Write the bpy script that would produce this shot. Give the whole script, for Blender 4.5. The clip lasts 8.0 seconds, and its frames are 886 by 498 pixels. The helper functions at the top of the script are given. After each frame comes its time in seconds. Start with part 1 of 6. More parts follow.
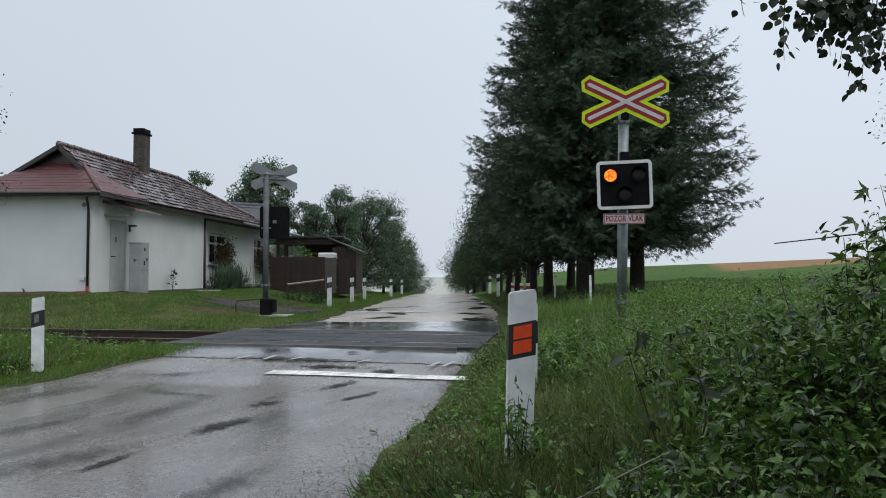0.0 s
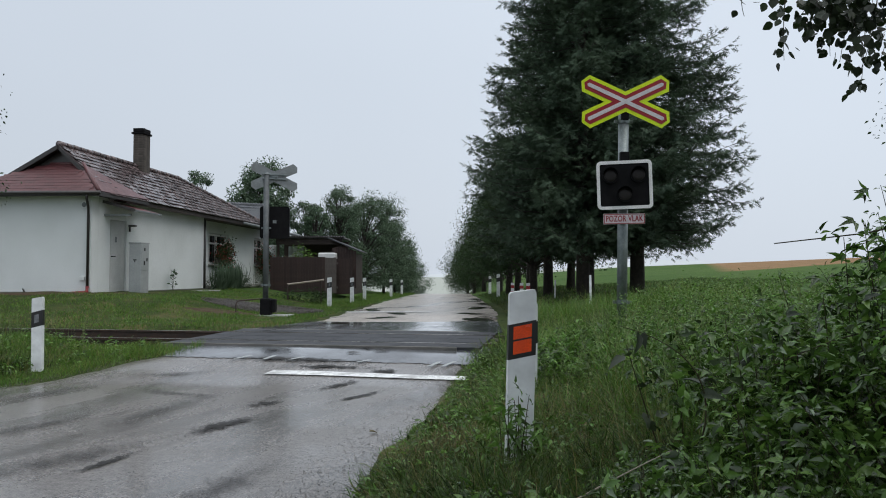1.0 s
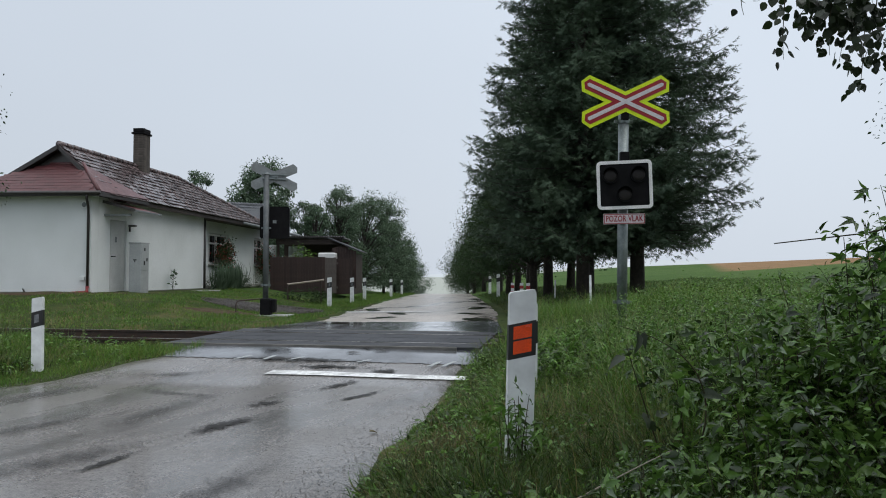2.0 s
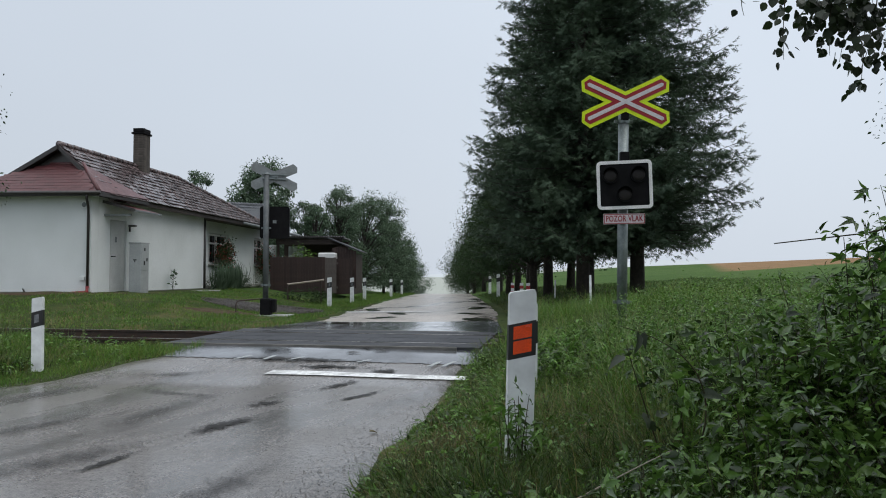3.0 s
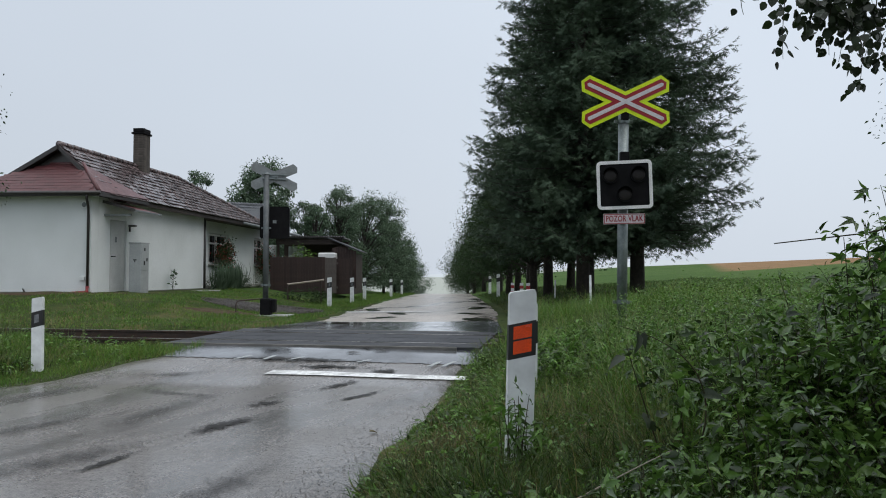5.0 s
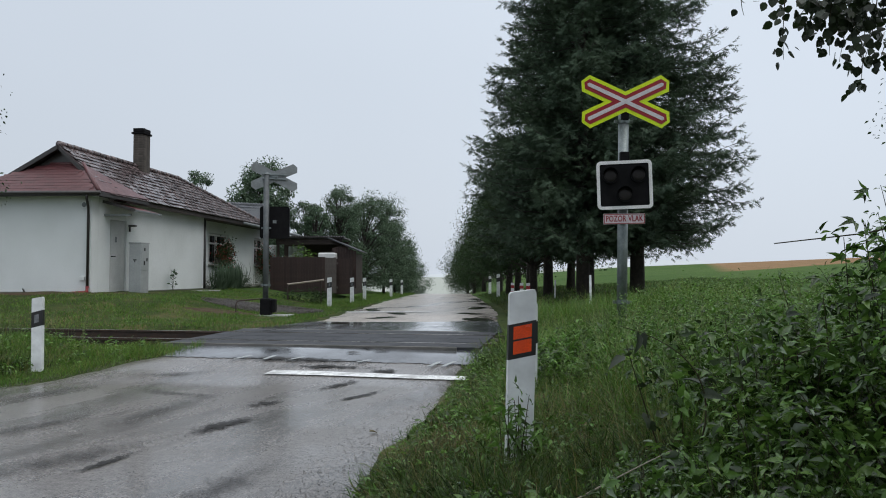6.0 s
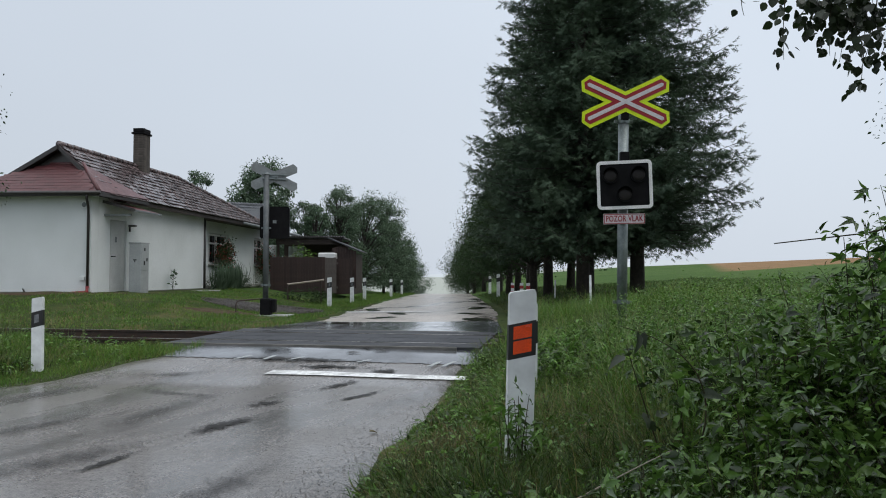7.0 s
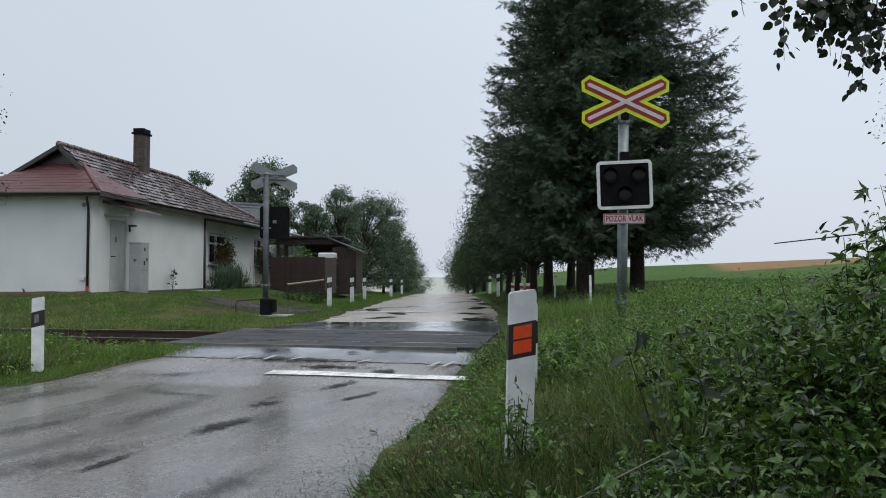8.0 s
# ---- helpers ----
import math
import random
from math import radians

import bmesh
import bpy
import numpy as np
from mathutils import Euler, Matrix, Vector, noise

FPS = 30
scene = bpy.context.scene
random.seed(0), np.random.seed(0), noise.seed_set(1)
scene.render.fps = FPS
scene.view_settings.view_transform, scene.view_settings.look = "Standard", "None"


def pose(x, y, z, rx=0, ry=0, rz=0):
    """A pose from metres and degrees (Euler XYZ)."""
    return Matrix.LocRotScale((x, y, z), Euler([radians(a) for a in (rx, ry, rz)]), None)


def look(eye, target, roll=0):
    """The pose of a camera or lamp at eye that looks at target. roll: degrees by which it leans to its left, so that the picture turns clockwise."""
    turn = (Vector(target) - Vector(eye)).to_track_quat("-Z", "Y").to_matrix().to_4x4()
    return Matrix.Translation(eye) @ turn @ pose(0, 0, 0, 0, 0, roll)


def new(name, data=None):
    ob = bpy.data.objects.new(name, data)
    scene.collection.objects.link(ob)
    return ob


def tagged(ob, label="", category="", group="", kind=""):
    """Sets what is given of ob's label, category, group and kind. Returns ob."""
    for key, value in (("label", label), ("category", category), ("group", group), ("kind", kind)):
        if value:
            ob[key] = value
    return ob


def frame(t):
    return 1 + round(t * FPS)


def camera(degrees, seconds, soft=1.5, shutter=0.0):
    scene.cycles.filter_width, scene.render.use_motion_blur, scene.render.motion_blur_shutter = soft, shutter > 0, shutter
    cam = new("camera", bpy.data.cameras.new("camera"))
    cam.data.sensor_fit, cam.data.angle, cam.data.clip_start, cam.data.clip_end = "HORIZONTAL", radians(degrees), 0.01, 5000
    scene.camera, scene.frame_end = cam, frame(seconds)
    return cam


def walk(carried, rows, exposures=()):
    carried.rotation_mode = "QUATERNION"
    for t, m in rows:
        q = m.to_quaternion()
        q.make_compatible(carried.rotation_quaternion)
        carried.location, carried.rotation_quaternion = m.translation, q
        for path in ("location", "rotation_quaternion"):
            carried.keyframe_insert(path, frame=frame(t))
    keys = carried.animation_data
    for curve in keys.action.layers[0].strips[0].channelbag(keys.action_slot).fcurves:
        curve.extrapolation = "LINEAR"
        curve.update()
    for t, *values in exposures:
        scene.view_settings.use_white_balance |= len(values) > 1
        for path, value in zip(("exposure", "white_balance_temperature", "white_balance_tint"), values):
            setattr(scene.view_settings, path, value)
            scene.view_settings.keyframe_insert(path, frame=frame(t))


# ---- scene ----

cam = camera(64.03, 8.0, soft=1.0)
EYE = pose(0, 0, 1.27, 92.055, 0, 0)
walk(cam, [(0.0, EYE), (8.0, EYE)])

# ---------------------------------------------------------------- sky and light
world = bpy.data.worlds.new("overcast")
scene.world = world
world.use_nodes = True
wn, wl = world.node_tree.nodes, world.node_tree.links
wbg = wn["Background"]
sky = wn.new("ShaderNodeTexSky")
sky.sky_type = 'NISHITA'
sky.sun_disc = False
sky.sun_elevation = radians(48)
sky.sun_rotation = radians(112)
sky.dust_density = 6
wco = wn.new("ShaderNodeTexCoord")
wsep = wn.new("ShaderNodeSeparateXYZ")
wramp = wn.new("ShaderNodeValToRGB")
wl.new(wco.outputs["Generated"], wsep.inputs[0])
wl.new(wsep.outputs["Z"], wramp.inputs[0])
wramp.color_ramp.elements[0].position = 0.0
wramp.color_ramp.elements[0].color = (0.60, 0.66, 0.74, 1)
wramp.color_ramp.elements[1].position = 1.0
wramp.color_ramp.elements[1].color = (1.5, 1.57, 1.65, 1)
e_mid = wramp.color_ramp.elements.new(0.45)
e_mid.color = (0.64, 0.71, 0.80, 1)
wnoise = wn.new("ShaderNodeTexNoise")
wnoise.inputs["Scale"].default_value = 1.6
wnoise.inputs["Detail"].default_value = 3
wmapr = wn.new("ShaderNodeMapRange")
wmapr.inputs[3].default_value = 0.93
wmapr.inputs[4].default_value = 1.07
wl.new(wco.outputs["Generated"], wnoise.inputs[0])
wl.new(wnoise.outputs[0], wmapr.inputs[0])
wside = wn.new("ShaderNodeMapRange")          # the veiled sun stands to +x
wside.inputs[1].default_value, wside.inputs[2].default_value = -0.6, 0.6
wside.inputs[3].default_value, wside.inputs[4].default_value = 0.92, 1.08
wl.new(wsep.outputs["X"], wside.inputs[0])
wboth = wn.new("ShaderNodeMath")
wboth.operation = 'MULTIPLY'
wl.new(wmapr.outputs[0], wboth.inputs[0])
wl.new(wside.outputs[0], wboth.inputs[1])
wmul = wn.new("ShaderNodeVectorMath")
wmul.operation = 'SCALE'
wl.new(wramp.outputs[0], wmul.inputs[0])
wl.new(wboth.outputs[0], wmul.inputs[3])
wsc = wn.new("ShaderNodeVectorMath")
wsc.operation = 'SCALE'
wl.new(sky.outputs[0], wsc.inputs[0])
wsc.inputs[3].default_value = 0.012
wadd = wn.new("ShaderNodeVectorMath")
wadd.operation = 'ADD'
wl.new(wmul.outputs[0], wadd.inputs[0])
wl.new(wsc.outputs[0], wadd.inputs[1])
wl.new(wadd.outputs[0], wbg.inputs[0])
wbg.inputs[1].default_value = 1.0
sun = new("sun", bpy.data.lights.new("sun", 'SUN'))
sun.data.energy = 0.6
sun.data.angle = radians(40)
sun.data.color = (1.0, 0.97, 0.93)
sun.matrix_world = look((0, 0, 30), (-17, 7, 0))
scene.view_settings.exposure = 0.0


# ---------------------------------------------------------------- materials
def mat(name, c1, c2, scale=6.0, rough=0.6, bump=0.2, fine=60.0, metal=0.0, c3=None, spread=(0.35, 0.65), island=0.0,
        spec=0.5, thin=0.0, rrange=0.12, objvar=0.0, bumpdist=0.01):
    """Two colours mixed by coarse noise, broken by fine noise; bump from both."""
    m = bpy.data.materials.new(name)
    m.use_nodes = True
    n, l = m.node_tree.nodes, m.node_tree.links
    b = n["Principled BSDF"]
    co = n.new("ShaderNodeTexCoord")
    n1 = n.new("ShaderNodeTexNoise")
    n1.inputs["Scale"].default_value = scale
    n1.inputs["Detail"].default_value = 5
    n2 = n.new("ShaderNodeTexNoise")
    n2.inputs["Scale"].default_value = fine
    n2.inputs["Detail"].default_value = 3
    for k in (n1, n2):
        l.new(co.outputs["Object"], k.inputs["Vector"])
    r = n.new("ShaderNodeMapRange")
    r.inputs[1].default_value, r.inputs[2].default_value = spread
    l.new(n1.outputs[0], r.inputs[0])
    mx = n.new("ShaderNodeMix")
    mx.data_type = 'RGBA'
    mx.inputs[6].default_value = (*c1, 1)
    mx.inputs[7].default_value = (*c2, 1)
    l.new(r.outputs[0], mx.inputs[0])
    r2 = n.new("ShaderNodeMapRange")
    r2.inputs[1].default_value, r2.inputs[2].default_value = 0.3, 0.7
    r2.inputs[3].default_value, r2.inputs[4].default_value = 0.82, 1.18
    l.new(n2.outputs[0], r2.inputs[0])
    mul = n.new("ShaderNodeVectorMath")
    mul.operation = 'SCALE'
    l.new(mx.outputs[2], mul.inputs[0])
    l.new(r2.outputs[0], mul.inputs[3])
    out = mul.outputs[0]
    if island or objvar:
        g = n.new("ShaderNodeNewGeometry") if island else n.new("ShaderNodeObjectInfo")
        ri = n.new("ShaderNodeMapRange")
        amt = island or objvar
        ri.inputs[3].default_value, ri.inputs[4].default_value = 1 - amt, 1 + amt
        l.new(g.outputs["Random Per Island" if island else "Random"], ri.inputs[0])
        m2 = n.new("ShaderNodeVectorMath")
        m2.operation = 'SCALE'
        l.new(out, m2.inputs[0])
        l.new(ri.outputs[0], m2.inputs[3])
        out = m2.outputs[0]
        if c3:
            m3 = n.new("ShaderNodeMix")
            m3.data_type = 'RGBA'
            m3.inputs[7].default_value = (*c3, 1)
            rr = n.new("ShaderNodeMapRange")
            rr.inputs[1].default_value, rr.inputs[2].default_value = 0.8, 1.0
            l.new(g.outputs["Random Per Island" if island else "Random"], rr.inputs[0])
            l.new(rr.outputs[0], m3.inputs[0])
            l.new(out, m3.inputs[6])
            out = m3.outputs[2]
    l.new(out, b.inputs["Base Color"])
    r3 = n.new("ShaderNodeMapRange")
    r3.inputs[3].default_value, r3.inputs[4].default_value = max(0.02, rough - rrange), min(1, rough + rrange)
    l.new(n1.outputs[0], r3.inputs[0])
    l.new(r3.outputs[0], b.inputs["Roughness"])
    b.inputs["Metallic"].default_value = metal
    b.inputs["Specular IOR Level"].default_value = spec
    if bump:
        bp = n.new("ShaderNodeBump")
        bp.inputs["Strength"].default_value = bump
        bp.inputs["Distance"].default_value = bumpdist
        l.new(n2.outputs[0], bp.inputs["Height"])
        l.new(bp.outputs[0], b.inputs["Normal"])
    if thin:
        tr = n.new("ShaderNodeBsdfTranslucent")
        l.new(out, tr.inputs[0])
        ms = n.new("ShaderNodeMixShader")
        ms.inputs[0].default_value = thin
        l.new(b.outputs[0], ms.inputs[1])
        l.new(tr.outputs[0], ms.inputs[2])
        l.new(ms.outputs[0], n["Material Output"].inputs[0])
    return m


M = {}
M["plaster"] = mat("plaster", (0.74, 0.77, 0.77), (0.62, 0.65, 0.64), 0.7, 0.85, 0.3, 90, spread=(0.3, 0.75))
M["plinth"] = mat("plinth", (0.16, 0.15, 0.14), (0.10, 0.10, 0.09), 3, 0.7, 0.4, 50)
M["oldtile"] = mat("oldtile", (0.06, 0.042, 0.042), (0.135, 0.105, 0.105), 5, 0.2, 0.4, 40, objvar=0.5)
M["oldtile_row"] = mat("oldtile_row", (0.06, 0.042, 0.042), (0.135, 0.105, 0.105), 5, 0.2, 0.4, 40, island=0.5)
M["redtile"] = mat("redtile", (0.115, 0.036, 0.038), (0.08, 0.028, 0.03), 2.5, 0.42, 0.4, 60, objvar=0.15)
M["redtile_solid"] = mat("redtile_solid", (0.115, 0.036, 0.038), (0.08, 0.028, 0.03), 2.5, 0.42, 0.4, 60)
M["slate"] = mat("slate", (0.05, 0.054, 0.062), (0.08, 0.086, 0.094), 3, 0.6, 0.3, 40, objvar=0.35, spec=0.25)
M["darkwood"] = mat("darkwood", (0.055, 0.035, 0.026), (0.035, 0.022, 0.018), 4, 0.6, 0.4, 50, objvar=0.25)
M["brownfence"] = mat("brownfence", (0.04, 0.02, 0.016), (0.028, 0.015, 0.013), 4, 0.65, 0.3, 50, objvar=0.2)
M["greyfence"] = mat("greyfence", (0.12, 0.10, 0.09), (0.08, 0.065, 0.06), 4, 0.6, 0.3, 50)
M["chimney"] = mat("chimney", (0.09, 0.075, 0.062), (0.05, 0.043, 0.038), 5, 0.8, 0.6, 40, objvar=0.25)
M["black"] = mat("black", (0.006, 0.006, 0.007), (0.01, 0.01, 0.011), 8, 0.75, 0.1, 80, spec=0.1)
M["gutter"] = mat("gutter", (0.03, 0.028, 0.027), (0.045, 0.04, 0.038), 8, 0.35, 0.1, 80)
M["redpipe"] = mat("redpipe", (0.3, 0.03, 0.035), (0.24, 0.025, 0.03), 8, 0.35, 0.1, 80)
M["oldgalv"] = mat("oldgalv", (0.12, 0.132, 0.137), (0.075, 0.083, 0.087), 6, 0.5, 0.15, 70, metal=0.3)
M["galv"] = mat("galv", (0.22, 0.25, 0.25), (0.14, 0.165, 0.17), 7, 0.4, 0.15, 80, metal=0.7)
M["greymetal"] = mat("greymetal", (0.2, 0.22, 0.23), (0.15, 0.165, 0.17), 5, 0.45, 0.1, 80)
M["cabinet"] = mat("cabinet", (0.36, 0.38, 0.38), (0.30, 0.32, 0.32), 3, 0.5, 0.15, 60)
M["doorpaint"] = mat("doorpaint", (0.56, 0.57, 0.56), (0.50, 0.51, 0.5), 3, 0.5, 0.1, 60)
M["whitepaint"] = mat("whitepaint", (0.8, 0.8, 0.8), (0.7, 0.71, 0.71), 5, 0.4, 0.05, 90)
M["postwhite"] = mat("postwhite", (0.76, 0.78, 0.79), (0.7, 0.72, 0.73), 3, 0.3, 0.0, 7)
M["postblack"] = mat("postblack", (0.012, 0.012, 0.013), (0.02, 0.02, 0.02), 10, 0.4, 0.05, 90)
M["orange"] = mat("orange", (0.85, 0.085, 0.015), (0.72, 0.07, 0.015), 14, 0.25, 0.08, 160)
M["reflgrey"] = mat("reflgrey", (0.2, 0.21, 0.22), (0.12, 0.13, 0.14), 20, 0.2, 0.2, 120)
M["redband"] = mat("redband", (0.42, 0.03, 0.03), (0.33, 0.025, 0.025), 10, 0.4, 0.05, 90)
M["yellow"] = mat("yellow", (0.62, 0.80, 0.012), (0.55, 0.72, 0.012), 7, 0.4, 0.05, 120)
M["signred"] = mat("signred", (0.30, 0.016, 0.025), (0.25, 0.014, 0.022), 7, 0.4, 0.05, 120)
M["signwhite"] = mat("signwhite", (0.62, 0.6, 0.62), (0.52, 0.5, 0.53), 7, 0.45, 0.05, 120)
M["concrete"] = mat("concrete", (0.34, 0.34, 0.32), (0.25, 0.25, 0.24), 4, 0.6, 0.4, 60)
M["rail"] = mat("rail", (0.03, 0.019, 0.015), (0.055, 0.03, 0.02), 9, 0.5, 0.4, 60)
M["railtop"] = mat("railtop", (0.4, 0.38, 0.36), (0.28, 0.25, 0.23), 9, 0.25, 0.1, 60, metal=0.9)
M["sleeper"] = mat("sleeper", (0.07, 0.06, 0.05), (0.045, 0.04, 0.035), 6, 0.7, 0.5, 40)
M["ballast"] = mat("ballast", (0.06, 0.052, 0.047), (0.1, 0.09, 0.08), 12, 0.7, 0.6, 40, island=0.4)
M["panel"] = mat("panel", (0.026, 0.028, 0.033), (0.04, 0.043, 0.049), 3, 0.6, 0.3, 90, objvar=0.15, spec=0.3)
M["palewood"] = mat("palewood", (0.36, 0.31, 0.25), (0.27, 0.23, 0.18), 8, 0.6, 0.2, 60)
# pale undersides of leaves, also wet sky glints painted as leaf colour
M["pale_glint_leaf"] = mat("pale_glint_leaf", (0.17, 0.22, 0.14), (0.12, 0.18, 0.09), 3, 0.3, 0.1, 40, island=0.4, thin=0.15)
M["bark"] = mat("bark", (0.045, 0.036, 0.03), (0.025, 0.021, 0.018), 9, 0.8, 0.8, 40, bumpdist=0.03)
M["twig"] = mat("twig", (0.045, 0.05, 0.022), (0.04, 0.03, 0.018), 20, 0.8, 0.2, 90, spec=0.15)
# needle green lifted towards grey, with haze put into the base colour
M["spruce"] = mat("spruce", (0.058, 0.09, 0.062), (0.078, 0.115, 0.07), 0.6, 0.7, 0, 3, island=0.25, thin=0.15, spec=0.15)
M["lime"] = mat("lime", (0.027, 0.054, 0.02), (0.045, 0.076, 0.028), 0.5, 0.7, 0, 3, island=0.4, thin=0.2, spec=0.25)
# leaf green paled and greyed, so distance haze sits in its colour
M["hazeleaf"] = mat("hazeleaf", (0.075, 0.12, 0.072), (0.11, 0.155, 0.1), 0.4, 0.8, 0, 3, island=0.25, thin=0.2, spec=0.2)
M["nearleaf"] = mat("nearleaf", (0.05, 0.11, 0.02), (0.095, 0.18, 0.034), 1.6, 0.22, 0.3, 60, island=0.85, thin=0.3, c3=(0.15, 0.25, 0.05), spec=0.5)
M["hangleaf"] = mat("hangleaf", (0.016, 0.028, 0.011), (0.025, 0.042, 0.015), 2.0, 0.45, 0.1, 40, island=0.35, thin=0.2)
# dark wet grass, lowered further to hold deep verge shade in its colour
M["grass"] = mat("grass", (0.032, 0.072, 0.012), (0.06, 0.11, 0.02), 0.8, 0.33, 0, 9, island=0.85, thin=0.25, c3=(0.17, 0.15, 0.055), spec=0.22)
M["lawn"] = mat("lawn", (0.08, 0.18, 0.025), (0.13, 0.23, 0.04), 0.7, 0.45, 0, 9, island=0.4, thin=0.3, c3=(0.23, 0.2, 0.07), spec=0.35)
M["seedhead"] = mat("seedhead", (0.13, 0.2, 0.06), (0.2, 0.25, 0.1), 3, 0.5, 0, 30, island=0.35, thin=0.3, spec=0.4)
M["mud"] = mat("mud", (0.06, 0.042, 0.027), (0.085, 0.062, 0.04), 3, 0.9, 0.6, 40, spec=0.1)
M["weed"] = mat("weed", (0.07, 0.155, 0.026), (0.115, 0.21, 0.04), 1.5, 0.3, 0.2, 60, island=0.75, thin=0.36, spec=0.45)
M["drygrass"] = mat("drygrass", (0.17, 0.15, 0.06), (0.23, 0.18, 0.085), 2, 0.6, 0, 9, island=0.35, thin=0.2)
M["flower"] = mat("flower", (0.5, 0.02, 0.03), (0.36, 0.015, 0.03), 6, 0.5, 0, 30, island=0.3)
M["gravel"] = mat("gravel", (0.05, 0.05, 0.05), (0.085, 0.082, 0.08), 14, 0.85, 0.7, 70, spec=0.2)
M["paint_line"] = mat("paint_line", (0.8, 0.81, 0.8), (0.45, 0.45, 0.44), 6, 0.3, 0.3, 70, spread=(0.46, 0.62))
M["pebble"] = mat("pebble", (0.09, 0.085, 0.08), (0.3, 0.285, 0.27), 12, 0.5, 0.3, 70, island=0.45)
M["glass"] = mat("glass", (0.02, 0.022, 0.025), (0.03, 0.032, 0.035), 2, 0.08, 0, 20)
M["curtain"] = mat("curtain", (0.6, 0.6, 0.58), (0.5, 0.5, 0.48), 8, 0.8, 0.1, 40)
M["lampdark"] = mat("lampdark", (0.012, 0.01, 0.01), (0.018, 0.015, 0.015), 10, 0.5, 0.1, 60, spec=0.3)


def asphalt(name, c1, c2, cw, wet_scale, lo, hi, rough_dry, rough_wet, amp=0.75, film=0.3):
    """Worn asphalt: pale aggregate speckle, darker damp streaks with a smoother film."""
    m = bpy.data.materials.new(name)
    m.use_nodes = True
    n, l = m.node_tree.nodes, m.node_tree.links
    b = n["Principled BSDF"]
    co = n.new("ShaderNodeTexCoord")
    mp = n.new("ShaderNodeMapping")
    mp0 = n.new("ShaderNodeMapping")
    mp0.inputs["Rotation"].default_value = (0, 0, radians(20))
    mp.inputs["Scale"].default_value = (1.0, 0.22, 1.0)
    l.new(co.outputs["Object"], mp0.inputs[0])
    l.new(mp0.outputs[0], mp.inputs[0])

    def noise_tex(sc, det, src, ro=0.5):
        k = n.new("ShaderNodeTexNoise")
        k.inputs["Scale"].default_value = sc
        k.inputs["Detail"].default_value = det
        k.inputs["Roughness"].default_value = ro
        l.new(src, k.inputs["Vector"])
        return k.outputs[0]

    wetn = noise_tex(wet_scale, 9, mp.outputs[0], 0.66)
    big = noise_tex(0.45, 3, co.outputs["Object"])
    speck = noise_tex(85, 4, co.outputs["Object"])
    vor = n.new("ShaderNodeTexVoronoi")
    vor.inputs["Scale"].default_value = 75
    l.new(co.outputs["Object"], vor.inputs["Vector"])
    wr = n.new("ShaderNodeMapRange")
    wr.inputs[1].default_value, wr.inputs[2].default_value = lo, hi
    grain = noise_tex(38, 4, co.outputs["Object"])
    gr = n.new("ShaderNodeMath")
    gr.operation = 'MULTIPLY_ADD'
    gr.inputs[1].default_value = 0.22
    l.new(grain, gr.inputs[0])
    l.new(wetn, gr.inputs[2])
    gs = n.new("ShaderNodeMath")
    gs.operation = 'SUBTRACT'
    gs.inputs[1].default_value = 0.11
    l.new(gr.outputs[0], gs.inputs[0])
    l.new(gs.outputs[0], wr.inputs[0])
    a = n.new("ShaderNodeMix")
    a.data_type = 'RGBA'
    a.inputs[6].default_value, a.inputs[7].default_value = (*c1, 1), (*c2, 1)
    l.new(big, a.inputs[0])
    sp = n.new("ShaderNodeMapRange")
    sp.inputs[1].default_value, sp.inputs[2].default_value = 0.3, 0.7
    sp.inputs[3].default_value, sp.inputs[4].default_value = 1 - amp, 1 + amp
    sm = n.new("ShaderNodeMath")
    sm.operation = 'ADD'
    l.new(speck, sm.inputs[0])
    sg = n.new("ShaderNodeMath")
    sg.operation = 'MULTIPLY_ADD'
    sg.inputs[1].default_value, sg.inputs[2].default_value = 0.5, -0.25
    l.new(noise_tex(22, 5, co.outputs["Object"]), sg.inputs[0])
    l.new(sg.outputs[0], sm.inputs[1])
    l.new(sm.outputs[0], sp.inputs[0])
    sc = n.new("ShaderNodeVectorMath")
    sc.operation = 'SCALE'
    l.new(a.outputs[2], sc.inputs[0])
    l.new(sp.outputs[0], sc.inputs[3])
    w = n.new("ShaderNodeMix")
    w.data_type = 'RGBA'
    w.inputs[7].default_value = (*cw, 1)
    l.new(sc.outputs[0], w.inputs[6])
    l.new(wr.outputs[0], w.inputs[0])
    l.new(w.outputs[2], b.inputs["Base Color"])
    rr = n.new("ShaderNodeMapRange")
    rr.inputs[3].default_value, rr.inputs[4].default_value = rough_dry, rough_wet
    l.new(wr.outputs[0], rr.inputs[0])
    l.new(rr.outputs[0], b.inputs["Roughness"])
    bp = n.new("ShaderNodeBump")
    fm = n.new("ShaderNodeMapRange")       # thin film of rain, uneven
    fm.inputs[1].default_value, fm.inputs[2].default_value = 0.38, 0.6
    fm.inputs[4].default_value = film
    l.new(noise_tex(0.8, 5, co.outputs["Object"], 0.6), fm.inputs[0])
    l.new(fm.outputs[0], b.inputs["Coat Weight"])
    b.inputs["Coat Roughness"].default_value = 0.12
    b.inputs["Coat IOR"].default_value = 1.33
    bp.inputs["Strength"].default_value = 0.1
    bp.inputs["Distance"].default_value = 0.004
    l.new(vor.outputs[0], bp.inputs["Height"])
    l.new(bp.outputs[0], b.inputs["Normal"])
    return m


